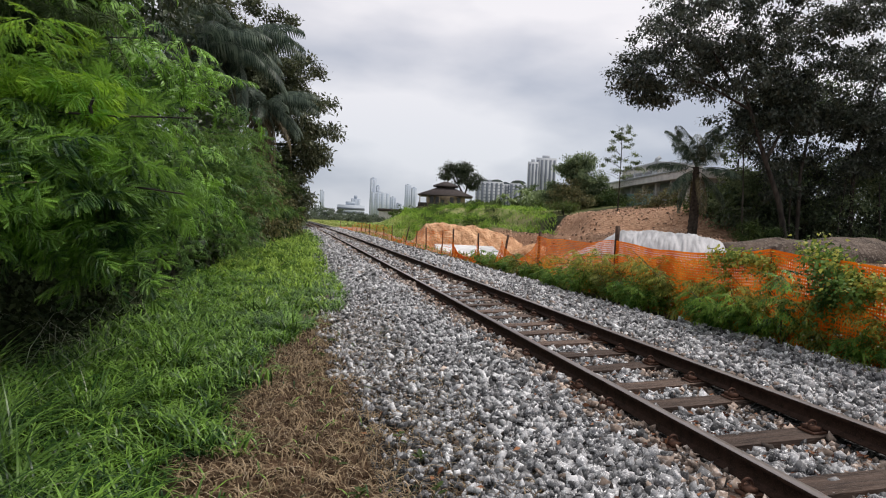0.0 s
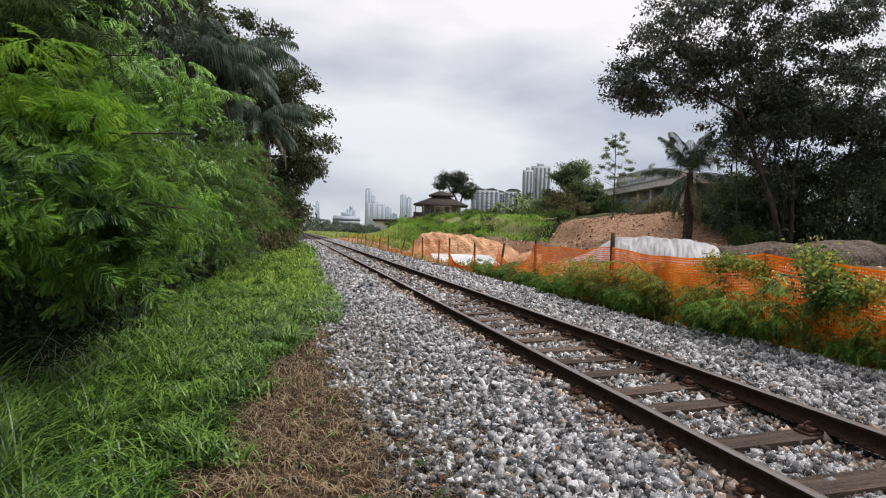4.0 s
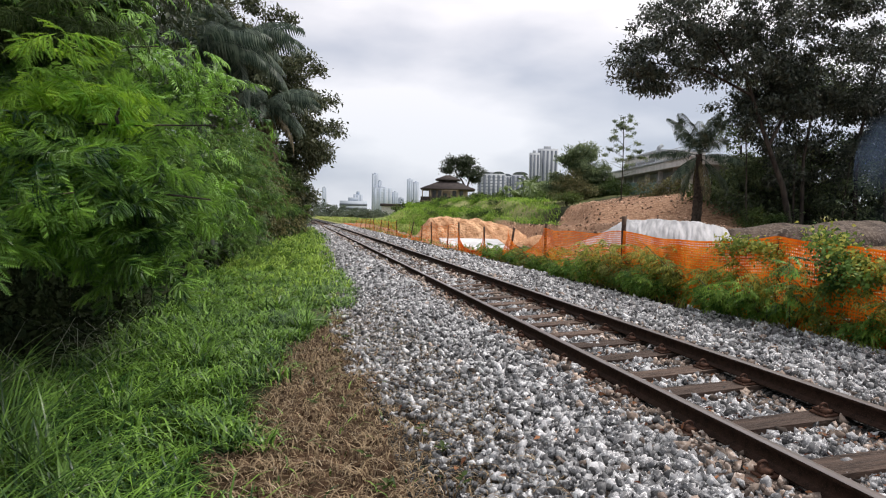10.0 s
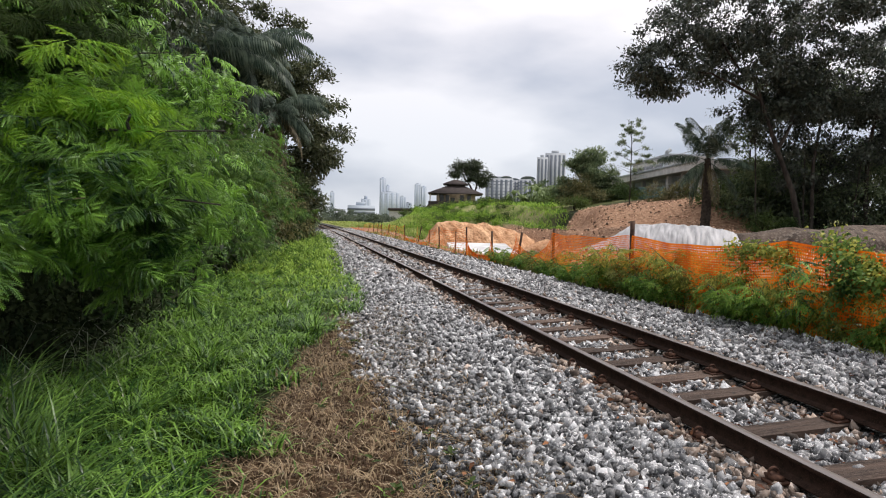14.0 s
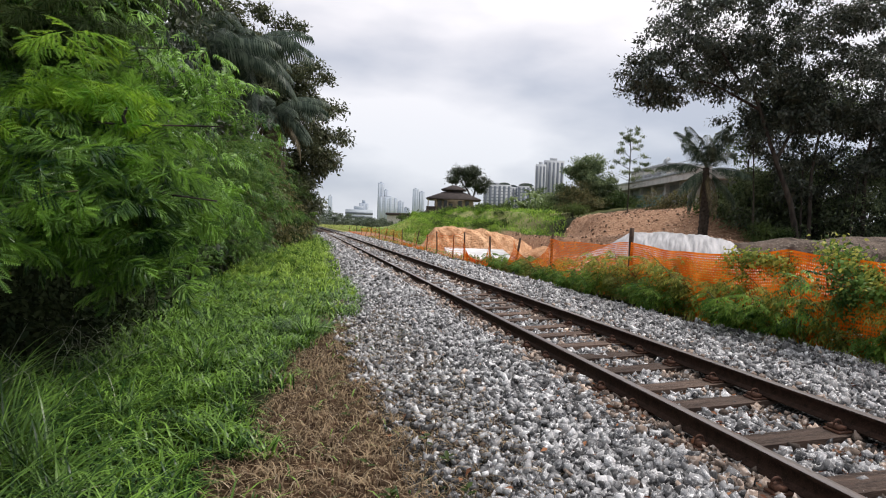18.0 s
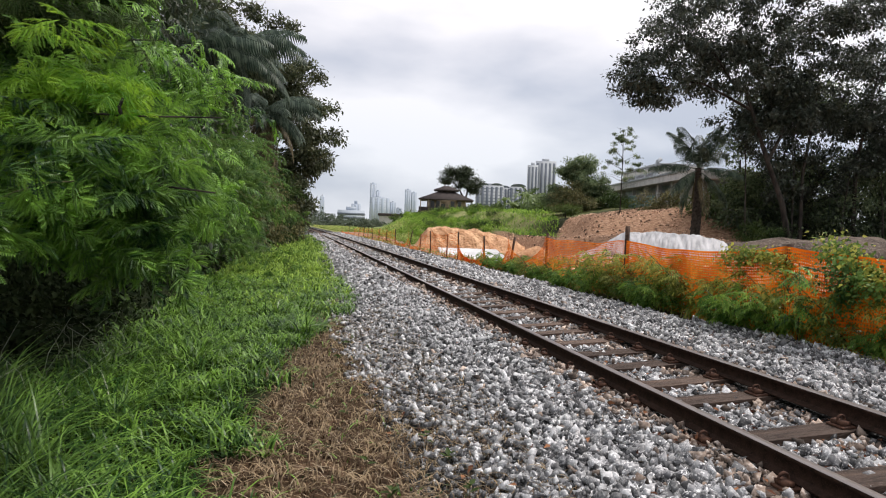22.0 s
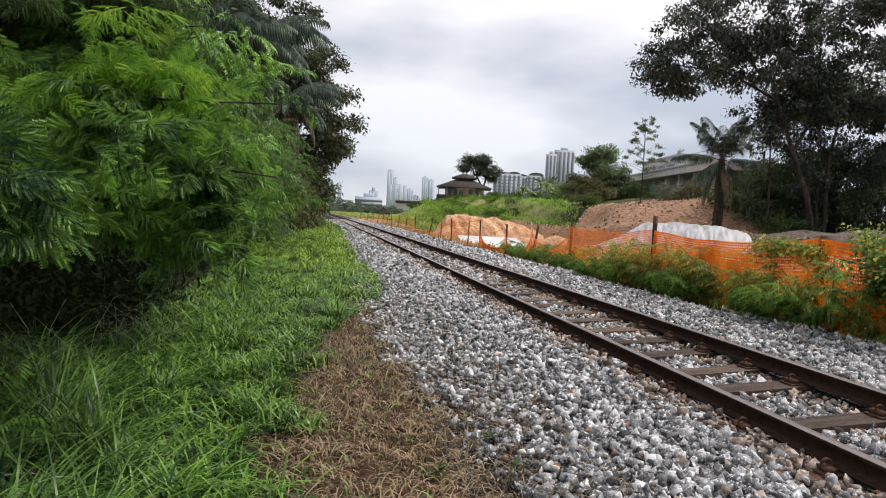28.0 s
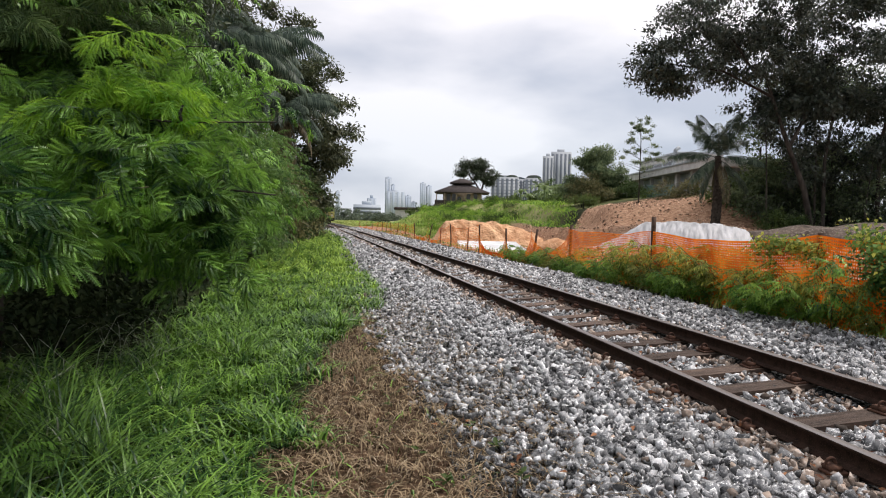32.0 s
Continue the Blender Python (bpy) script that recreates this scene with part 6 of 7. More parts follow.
def weeds():
    r = random.Random(4)
    y = 3.0
    k = 0
    while y < 19:
        x = float(fence_x(y)) - (r.uniform(-0.05, 0.28) if y > 6.8 else r.uniform(-0.18, 0.0))
        near = y < 10
        if r.random() > 0.1:
            weed(x, y, r.uniform(0.24, 0.44) if y < 6 else r.uniform(0.38, 0.70) if near else r.uniform(0.30, 0.6), 100 + k, M_WEED_PALE if k % 5 == 1 else M_WEED, "pale olive feathery weed at the foot of the fence" if k % 5 == 1 else "feathery green weed at the foot of the fence", 130 if near else 100, 9, 26 if y < 9 else 0)
        if k % 3 == 1:
            weed(x + 0.3, y + 0.3, r.uniform(0.35, 0.6) if y < 6 else r.uniform(0.5, 0.9), 300 + k, M_VINE, "yellowing weed tangled in the orange net", 48)
        y += r.uniform(0.32, 0.66)
        k += 1
    for k in range(26):
        y = 3.4 + 0.32 * k
        weed(float(fence_x(y)) + r.uniform(0.15, 0.5), y, r.uniform(0.4, 0.7) if y < 6 else r.uniform(0.65, 1.05), 700 + k, M_VINE if k % 3 else M_WEED_PALE, "yellowing weed growing behind the orange net", 110, 7)
    weed(float(fence_x(6.4)) - 0.05, 6.5, 1.1, 77, M_LEUC, "tall feathery weed growing through the fence", 130, 5)
    for k, (x, y, hg) in enumerate(((-2.05, 3.5, 0.5), (-2.35, 4.3, 0.55), (-1.85, 3.0, 0.4), (-2.7, 5.0, 0.6))):
        weed(x, y, hg, 560 + k, M_LEUC, "feathery green weed among the verge grass", 70, 6)
    for k, (x, y, hg) in enumerate(((-0.5, 12.5, 0.35), (-1.2, 15.0, 0.5), (-1.9, 12.0, 0.5), (-0.7, 18, 0.5), (-1.6, 20, 0.7), (-2.0, 16.5, 0.7), (-0.5, 24, 0.6), (-1.4, 26, 0.8), (-0.3, 30, 0.6))):
        weed(x + float(bend(y)), y, hg, 500 + k, M_WEED, "small feathery weed in the verge grass", 60, 5)


def vines():
    """Creepers over the net: stems along its top, and leaves hanging from them."""
    r = np.random.default_rng(91)
    for y0, y1, top, n, deep, label in ((6.6, 8.0, 1.04, 1500, 0.8, "yellow-green creeper hanging over the orange net"), (5.45, 6.15, 1.16, 2000, 0.42, "dense dark green creeper lump on the fence"), (5.5, 6.15, 1.2, 480, 0.14, "pale yellow-green creeper crowning the fence"), (3.2, 5.6, 1.04, 1900, 0.8, "yellow-green creeper hanging over the orange net"), (8.6, 14.0, 0.55, 1000, 0.4, "thin yellowing creeper in the orange net")):
        dense = top > 1.15
        c = thing("creeper", label, "creeper", group="creepers on the fence")
        for k in range(4):
            yy = np.linspace(y0, y1, 12)
            z = land(fence_x(yy), yy) - shoulder(yy) + (top - 0.08 * k) * (1 if not dense else 0.85) + 0.05 * np.sin(5 * yy + k)
            part("stem", Heap().tube(np.stack([fence_x(yy) - 0.05 + 0.04 * np.sin(7 * yy + 2 * k), yy, z], -1), np.full(12, 0.003), 4).mesh("stem", [M_TWIG]), c)
        pile = r.integers(0, 6, n)
        off = np.array([(0.20, 0.10), (0.06, 0.02), (-0.10, -0.06), (-0.26, -0.16), (-0.04, -0.34), (-0.44, -0.30)])[pile]
        y = r.uniform(y0, y1, n) if not dense else (y0 + y1) / 2 + off[:, 0] + 0.075 * r.normal(size=n).clip(-1.8, 1.8)
        drop = np.abs(r.normal(size=n)) * np.where((r.random(n) < 0.45) & (not dense), 0.13, deep) * (0.6 + 0.5 * np.sin(3.1 * y + 1))
        x = fence_x(y) - 0.06 + (0.07 if not dense else 0.14) * r.normal(size=n)
        z = land(fence_x(y), y) - shoulder(y) + top - drop * 0.7 + 0.05 * r.normal(size=n) + (off[:, 1] + 0.04 if dense else 0)
        z = np.maximum(z, land(x, y) + 0.05)
        A = unit(np.stack([-0.6 + 0.7 * r.normal(size=n), 0.8 * r.normal(size=n), -0.5 + 0.5 * r.normal(size=n)], -1))
        U = unit(np.array([-0.5, 0, 1.0]) + 0.5 * r.normal(size=(n, 3)))
        V, F = scatter(np.array([(0, 0, 0), (0.3, -0.42, 0.05), (1, 0, -0.15), (0.3, 0.42, 0.05)]), LEAF_F, np.stack([x, y, z], -1), frames(A, U), r.uniform(0.03, 0.06, n))
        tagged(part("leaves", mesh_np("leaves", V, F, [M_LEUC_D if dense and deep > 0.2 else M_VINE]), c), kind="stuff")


def points_in(seed, n, x0, x1, y0, y1, power=1.0):
    r = np.random.default_rng(seed)
    y = y0 + (y1 - y0) * r.random(n) ** power
    u = x0 + (x1 - x0) * r.random(n)
    x = u + bend(y)
    return x, y, r


def grass():
    def stuff(name, me, label):
        tagged(new(name, me), label, "grass", kind="stuff")

    def on_verge(x, y, r, full=0.93):
        edge = 0.62 + 0.16 * wave(x, y, 0.6, 2) + 0.08 * wave(x, y, 0.17, 7) + 0.035 * (y - 4)
        wood = np.where(y < 7.2, -4.2, -2.45 + 0.15 * wave(x, y, 0.5, 1))
        return (x > wood) & (x < edge) & (r.random(len(x)) > full * np.clip(1.25 * is_dry(x, y), 0, 1))

    # low carpet, then separate clumps of longer blades
    x, y, r = points_in(51, 44000, -4.2, 1.0, 2.0, 18, 1.5)
    keep = on_verge(x, y, r) & (r.random(len(x)) < (0.55 + 0.6 * wave(x, y, 0.35, 9)) * (1 - 0.65 * smooth01(-0.7, -1.5, x) * (1 - smooth01(5, 7, y))))
    x, y = x[keep], y[keep]
    stuff("verge_grass", blades(1, np.stack([x, y, surface(x, y)], -1), 0.06 + 0.02 * wave(x, y, 0.5, 4), 0.011 + 0.0008 * y, M_GRASS, 2.0, spread=0.6), "low green grass carpet along the ballast edge")
    cx, cy, r = points_in(57, 2100, -4.2, 0.9, 2.0, 18, 1.35)
    keep = on_verge(cx, cy, r, 1.0) & (r.random(len(cx)) > 0.5 * smooth01(-0.7, -1.5, cx) * (1 - smooth01(5, 7, cy)))
    cx, cy = cx[keep], cy[keep]
    m = 28
    size = (0.10 + 0.07 * r.random(len(cx)) + 0.10 * smooth01(-0.6, -2.2, cx))[:, None] * np.ones((1, m))
    x = (cx[:, None] + size * 0.45 * r.normal(size=(len(cx), m))).ravel()
    y = (cy[:, None] + size * 0.45 * r.normal(size=(len(cx), m))).ravel()
    stuff("grass_clumps", blades(7, np.stack([x, y, surface(x, y)], -1), size.ravel(), 0.0125 + 0.0008 * y, M_GRASS, 1.5, spread=0.5), "clumps of arching green grass on the verge")
    x, y, r = points_in(58, 26000, -6, 1.0, -6, 2.0)
    keep = on_verge(x, y, r, 0.8) | (x < -4.0)
    x, y = x[keep], y[keep]
    stuff("verge_grass", blades(8, np.stack([x, y, land(x, y)], -1), 0.09 + 0.05 * wave(x, y, 0.5, 4), 0.014, M_GRASS, 1.7, spread=0.6), "green grass along the ballast edge")
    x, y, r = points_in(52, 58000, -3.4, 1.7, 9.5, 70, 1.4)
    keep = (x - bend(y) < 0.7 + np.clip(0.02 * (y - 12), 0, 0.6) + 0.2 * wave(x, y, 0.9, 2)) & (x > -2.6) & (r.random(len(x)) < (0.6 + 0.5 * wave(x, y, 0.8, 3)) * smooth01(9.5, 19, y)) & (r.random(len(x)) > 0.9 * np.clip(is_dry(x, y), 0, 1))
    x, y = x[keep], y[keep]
    stuff("verge_grass", blades(2, np.stack([x, y, np.where(x - bend(y) > 0.45, np.maximum(land(x, y), bed_height(x - bend(y))), land(x, y))], -1), 0.17 + 0.10 * wave(x, y, 0.7, 6), 0.024 + 0.0008 * y, M_GRASS_SUNLIT, 1.2, spread=0.6), "yellow-green grass further along the ballast edge, sunlight put into its colour")
    x, y, r = points_in(53, 32000, -0.9, 1.3, -1, 14, 1.1)
    keep = r.random(len(x)) < np.clip(is_dry(x, y), 0, 1)
    x, y = x[keep], y[keep]
    stuff("dry_grass", blades(3, np.stack([x, y, surface(x, y)], -1), 0.05, 0.008 + 0.0005 * y, M_DRY, 2.4, spread=0.6), "trampled brown dry grass patch beside the ballast")
    x, y, r = points_in(59, 5000, -0.9, 1.1, 1.0, 12, 1.0)
    keep = r.random(len(x)) < 0.6 * np.clip(is_dry(x, y), 0, 1)
    x, y = x[keep], y[keep]
    stuff("straw", blades(9, np.stack([x, y, surface(x, y)], -1), 0.045, 0.006, M_STRAW, 3.2, spread=0.7), "pale dry straws on the brown patch")
    x, y, r = points_in(54, 74000, 6, 60, 44, 130, 1.35)
    keep = (is_earth(x, y) < 0.3) & (x > 4 + 0.02 * y) & (front(x, y)[1] + 0.6 * wave(x, y, 1.6, 4) < 21.8)
    x, y = x[keep], y[keep]
    stuff("hill_grass", blades(4, np.stack([x, y, land(x, y)], -1), 0.26 + 0.2 * wave(x, y, 2.5, 3) + 0.1 * wave(x, y, 0.9, 8), 0.065, M_HILL, 2.2, spread=0.8), "bright green grass on the hill")
    x, y, r = points_in(55, 26000, 5.6, 14, 40, 170, 1.0)
    keep = is_earth(x, y) < 0.3
    x, y = x[keep], y[keep]
    stuff("field_grass", blades(5, np.stack([x, y, land(x, y)], -1), 0.3 + 0.2 * wave(x, y, 2.0, 5), 0.07, M_FIELD, 1.3, spread=0.6), "pale green field grass beside the far track")
    x, y, r = points_in(56, 9000, 4.7, 6.6, 2, 60, 1.2)
    keep = (x > fence_x(y) - 0.36) & (r.random(len(x)) < 1 - 0.85 * smooth01(14, 19, y))
    x, y = x[keep], y[keep]
    stuff("fence_grass", blades(6, np.stack([x, y, land(x, y)], -1), 0.13, 0.010 + 0.0008 * y, M_WEED_PALE, 1.6, spread=0.6), "rough grass under the orange fence")


def arched(seed, n, height, width, lean, steps=7):
    """Separate arching blades from one root, each tapering to a hanging tip; a list of meshes' points and faces."""
    r = np.random.default_rng(seed)
    made = []
    for k in range(n):
        az, ln = r.uniform(0, 2 * np.pi), height * r.uniform(0.55, 1.2)
        out, droop = lean * r.uniform(0.25, 1.0), r.uniform(0.15, 0.75)
        t = np.linspace(0, 1, steps)
        rad, z = ln * (0.08 * t + out * t ** 1.8), ln * (t - droop * t ** 2.6)
        foot = 0.09 * r.normal(size=2)
        d, c = np.array([math.cos(az), math.sin(az), 0]), np.array([-math.sin(az), math.cos(az), 0.25])
        P = d * rad[:, None] + np.array([0, 0, 1.0]) * z[:, None] + np.array([foot[0], foot[1], 0])
        w = (width * (1 - 0.93 * t ** 2.2) * (0.6 + 0.8 * t * (1 - t) * 2))[:, None]
        i = np.arange(steps - 1)
        made.append((np.concatenate([P - c * w, P + c * w]), np.stack([i, i + 1, i + steps + 1, i + steps], -1)))
    return made


def tall_tufts():
    rows = ((-1.85, 4.4, 0.75, 170), (-2.2, 4.9, 0.85, 160), (-1.5, 3.9, 0.62, 130), (-2.6, 5.6, 0.75, 120), (-0.2, 9.4, 0.45, 160), (-1.15, 3.5, 0.5, 120), (-1.6, 5.6, 0.5, 120), (-2.1, 7.0, 0.55, 110), (-1.45, 3.0, 0.6, 90), (-2.9, 6.6, 0.7, 110), (-1.3, 7.6, 0.45, 110), (-0.6, 11.2, 0.5, 120), (-1.05, 2.5, 0.45, 90), (-1.4, 2.45, 0.55, 90), (-1.75, 3.3, 0.7, 110), (-1.9, 2.8, 0.62, 90), (-2.2, 3.8, 0.8, 110), (-1.25, 3.1, 0.42, 90))
    for k, (x, y, hg, n) in enumerate(rows):
        mat = M_GRASS if x > -1.4 else M_TUFT
        t = thing("grass_tuft", "tall arching tuft of green grass on the verge", "grass tuft", on_land(x, y, -0.01), group="grass tufts")
        body = Heap()
        for q, (V, F) in enumerate(arched(90 + k, n, hg, 0.0055 + 0.0004 * y, 1.2)):
            if q < 18:
                part("blade", mesh_np("blade", V, [F], [M_CULM if q % 9 == 4 else mat]), t, "pale dry blade" if q % 9 == 4 else "")
            else:
                body.add(V, F)
        tagged(part("blade_clump", body.mesh("blade_clump", [mat]), t), kind="stuff")


def seedlings():
    """Small broad-leaved plants coming up through the dry patch."""
    r = random.Random(15)
    leaf = mesh_np("leaf", np.array([(0, 0, 0), (0.35, -0.3, 0.08), (0.8, -0.18, 0.02), (1, 0, -0.1), (0.8, 0.18, 0.02), (0.35, 0.3, 0.08)]), [np.array([(0, 1, 2), (0, 2, 3), (0, 3, 4), (0, 4, 5)])], [M_MID])
    z = np.linspace(0, 1, 4)
    stem = Heap().tube(np.stack([0.05 * z, 0 * z, z], -1), np.full(4, 0.02), 4).mesh("stem", [M_TWIG])
    for k in range(18):
        y = 2.8 + 7 * r.random() ** 1.3
        x = r.uniform(-0.35, 0.85) + 0.05 * (y - 4)
        hg = r.uniform(0.05, 0.13)
        p = thing("seedling", "small green broad-leaved seedling in dry grass", "seedling", (x, y, float(surface(x, y))), r.uniform(0, 360), "seedlings in the dry patch")
        part("stem", stem, p, "", pose(0, 0, 0) @ Matrix.Diagonal((hg, hg, hg, 1)))
        for q in range(r.randint(4, 7)):
            size = r.uniform(0.04, 0.075)
            part("leaf", leaf, p, "", pose(0, 0, hg * r.uniform(0.5, 1.0), 0, r.uniform(-45, 10), q * 137.5) @ Matrix.Diagonal((size, size, size, 1)))


def culms():
    r = np.random.default_rng(31)
    n = 64
    x, y = r.uniform(-3.2, -1.9, n), r.uniform(5.6, 9.6, n)
    P = np.stack([x, y, land(x, y)], -1)
    tagged(new("grass_culms", blades(33, P, 0.52, 0.006, M_CULM, 2.0, "grass_culms", 0.5)), "pale arching grass stalks over the verge", "grass", kind="stuff")


def stones(bed):
    r = np.random.default_rng(5)
    def rock():
        """An angular broken stone: a block with its corners knocked about."""
        d = np.array([(x, y, z) for x in (-1, 1) for y in (-1, 1) for z in (-1, 1)]) * 0.78 + 0.26 * r.normal(size=(8, 3)).clip(-1.5, 1.5)
        bm = bmesh.new()
        d = d[r.permutation(8)[:r.integers(6, 9)]]
        for p in d * np.array([1.3, 1.0, 0.8]) * r.uniform(0.75, 1.25, (len(d), 1)):
            bm.verts.new(p)
        bmesh.ops.convex_hull(bm, input=bm.verts[:])
        bmesh.ops.triangulate(bm, faces=bm.faces[:])
        bm.verts.index_update()
        T, F = np.array([v.co[:] for v in bm.verts]), np.array([[v.index for v in f.verts] for f in bm.faces])
        bm.free()
        return T, F

    h, stained = Heap(), Heap()
    for near, n, y0, y1, pw, size in ((1, 92000, 1.6, 13, 1.5, 0.0188), (1, 42000, -6, 1.6, 1.0, 0.0205), (0, 84000, 13, 75, 1.6, 0.027)):
        for v in range(12):
            T, faces = rock()
            k = n // 12
            y = y0 + (y1 - y0) * r.random(k) ** pw
            u = 0.2 + np.where(y < 8, 5.0, 4.75) * r.random(k)
            # a few stray stones at the toe
            on_rail = (np.abs(u - X_LEFT) < 0.085) | (np.abs(u - X_LEFT - GAUGE) < 0.085)
            gone = r.random(k) > smooth01(0.2, 0.85, u - np.clip(0.018 * (y - 12), 0, 0.6) - 0.34 * (1 - smooth01(4.0, 7.0, y)) + 0.12 * wave(u, y, 0.4, 6))
            gap = np.abs(y[:, None] - TIES[None]).min(1)
            between = (u > X_LEFT + 0.05) & (u < X_LEFT + GAUGE - 0.05)
            over = (gap < 0.115) & (u > 2.1) & (u < 3.8) & (r.random(k) < np.where(between, 0.93, 0.82))
            keep = ~(on_rail | gone | over)
            y, u = y[keep], u[keep]
            k = len(y)
            s = size * (0.55 + 1.15 * r.random(k) ** 1.8) * (1 + 0.012 * y)
            P = np.stack([u + bend(y), y, np.maximum(bed_height(u), land(u + bend(y), y)) + s * 0.12 + 0.055 * r.random(k) ** 1.8], -1)
            A, U = r.normal(size=(k, 3)), r.normal(size=(k, 3))
            S = s[:, None] * r.uniform(0.65, 1.35, (k, 3))
            R = frames(A, U)
            if near:
                # the nearest ones lie singly
                close = np.flatnonzero((y > 2.6) & (y < 3.9) & (u > 0.7) & (u < 2.15))[:25]
                me = mesh_np("stone", T, [faces], [M_STONE])
                for c in close:
                    ob = part("stone", me, bed)
                    ob.matrix_basis = Matrix.Translation(P[c]) @ Matrix(R[c].tolist()).to_4x4() @ Matrix.Diagonal((*S[c], 1))
                rest = np.setdiff1d(np.arange(k), close)
                P, R, S = P[rest], R[rest], S[rest]
            by_rail = np.minimum(np.abs(P[:, 0] - bend(P[:, 1]) - X_LEFT), np.abs(P[:, 0] - bend(P[:, 1]) - X_LEFT - GAUGE))
            rusty = r.random(len(P)) < 0.75 * (1 - smooth01(0.12, 0.45, by_rail)) + 0.03
            for heap, m in ((h, ~rusty), (stained, rusty)):
                V, F = scatter(T, [faces], P[m], R[m], S[m])
                heap.add(V, *F)
    tagged(new("ballast_stones", stained.mesh("ballast_stones", [M_RUSTY])), "rust-stained ballast stones beside the rails", "gravel", kind="stuff")
    n = 1500
    y, u = 1.8 + 14 * r.random(n) ** 1.4, np.where(r.random(n) < 0.6, r.normal(2.95, 0.6, n), r.uniform(0.3, 4.6, n))
    ok = (np.abs(u - X_LEFT) > 0.06) & (np.abs(u - X_LEFT - GAUGE) > 0.06)
    y, u = y[ok], u[ok]
    n = len(y)
    V, F = scatter(LEAF_V, LEAF_F, np.stack([u + bend(y), y, np.maximum(bed_height(u), land(u + bend(y), y)) + 0.055], -1), frames(unit(r.normal(size=(n, 3)) * np.array([1, 1, 0.2])), unit(np.array([0, 0, 1.0]) + 0.4 * r.normal(size=(n, 3)))), r.uniform(0.03, 0.075, n))
    tagged(new("leaf_litter", mesh_np("leaf_litter", V, F, [M_LITTER])), "fallen reddish-brown dead leaves on the ballast", "leaf litter", kind="stuff")
    tagged(new("ballast_stones", h.mesh("ballast_stones", [M_STONE])), "loose grey crushed ballast stones", "gravel", kind="stuff")


ground()
bed = ballast_bed()
rail(X_LEFT, 0.30, "dark rusty steel rail with worn bright head")
rail(X_LEFT + GAUGE, 0.30 + CANT, "dark rusty steel rail with worn bright head")
sleepers()
fence()
site()
house()
city()
factory()
left_side()
right_side()
bananas()
weeds()
vines()
grass()
tall_tufts()
culms()
seedlings()
stones(bed)


def train():
    """A diesel railcar, seen end on far down the line."""
    t = thing("train", "green and yellow diesel train approaching on the far track", "train")
    h = Heap()
    sec = [(-1.3, 0.9), (-1.35, 2.2), (-1.2, 3.2), (-0.7, 3.6), (0.7, 3.6), (1.2, 3.2), (1.35, 2.2), (1.3, 0.9)]
    V = [(x, y, z) for y in (0, 16) for x, z in sec]
    h.add(V, [(i, (i + 1) % 8, (i + 1) % 8 + 8, i + 8) for i in range(8)], [(0, i + 1, i) for i in range(1, 7)], [(8, 8 + i, 9 + i) for i in range(1, 7)])
    part("body", h.mesh("body", [M_TRAIN]), t)
    part("front_panel", bevelled((-1.2, -0.06, 1.0), (1.2, 0.0, 2.1), 0.02, [M_YELLOW], "front_panel"), t, "yellow front panel")
    part("windscreen", bevelled((-1.0, -0.05, 2.2), (1.0, 0.0, 3.0), 0.02, [M_GLASSD], "windscreen"), t)
    part("buffer_beam", bevelled((-1.25, -0.25, 0.45), (1.25, 0.05, 1.0), 0.03, [M_RAIL], "buffer_beam"), t)
    for x in (-0.8, 0.8):
        part("headlight", bevelled((x - 0.15, -0.12, 1.3), (x + 0.15, 0.0, 1.55), 0.03, [M_CONC], "headlight"), t)
    for y in (2, 4.2, 12, 14.2):
        h = Heap()
        a = np.linspace(-0.75, 0.75, 5)
        h.tube(np.stack([a, 0 * a + y, 0 * a + 0.42], -1), [0.42, 0.42, 0.1, 0.42, 0.42], 14)
        part("wheelset", h.mesh("wheelset", [M_RAIL]), t)
    return t


def insect():
    """A small fly with two wings."""
    b = thing("insect", "tiny dark flying insect passing the lens", "insect")
    y = np.linspace(-0.004, 0.004, 7)
    part("body", Heap().tube(np.stack([0 * y, y, 0 * y], -1), [0.0004, 0.0013, 0.0018, 0.0018, 0.0014, 0.0012, 0.0004], 7).mesh("body", [M_GLASSD], True), b)
    for s in (-1, 1):
        part("wing", Heap().add([(0.001 * s, 0.001, 0.001), (0.005 * s, 0.002, 0.003), (0.006 * s, -0.002, 0.003), (0.001 * s, -0.001, 0.001)], [(0, 1, 2, 3)]).mesh("wing", [M_GLASSD]), b)
    return b


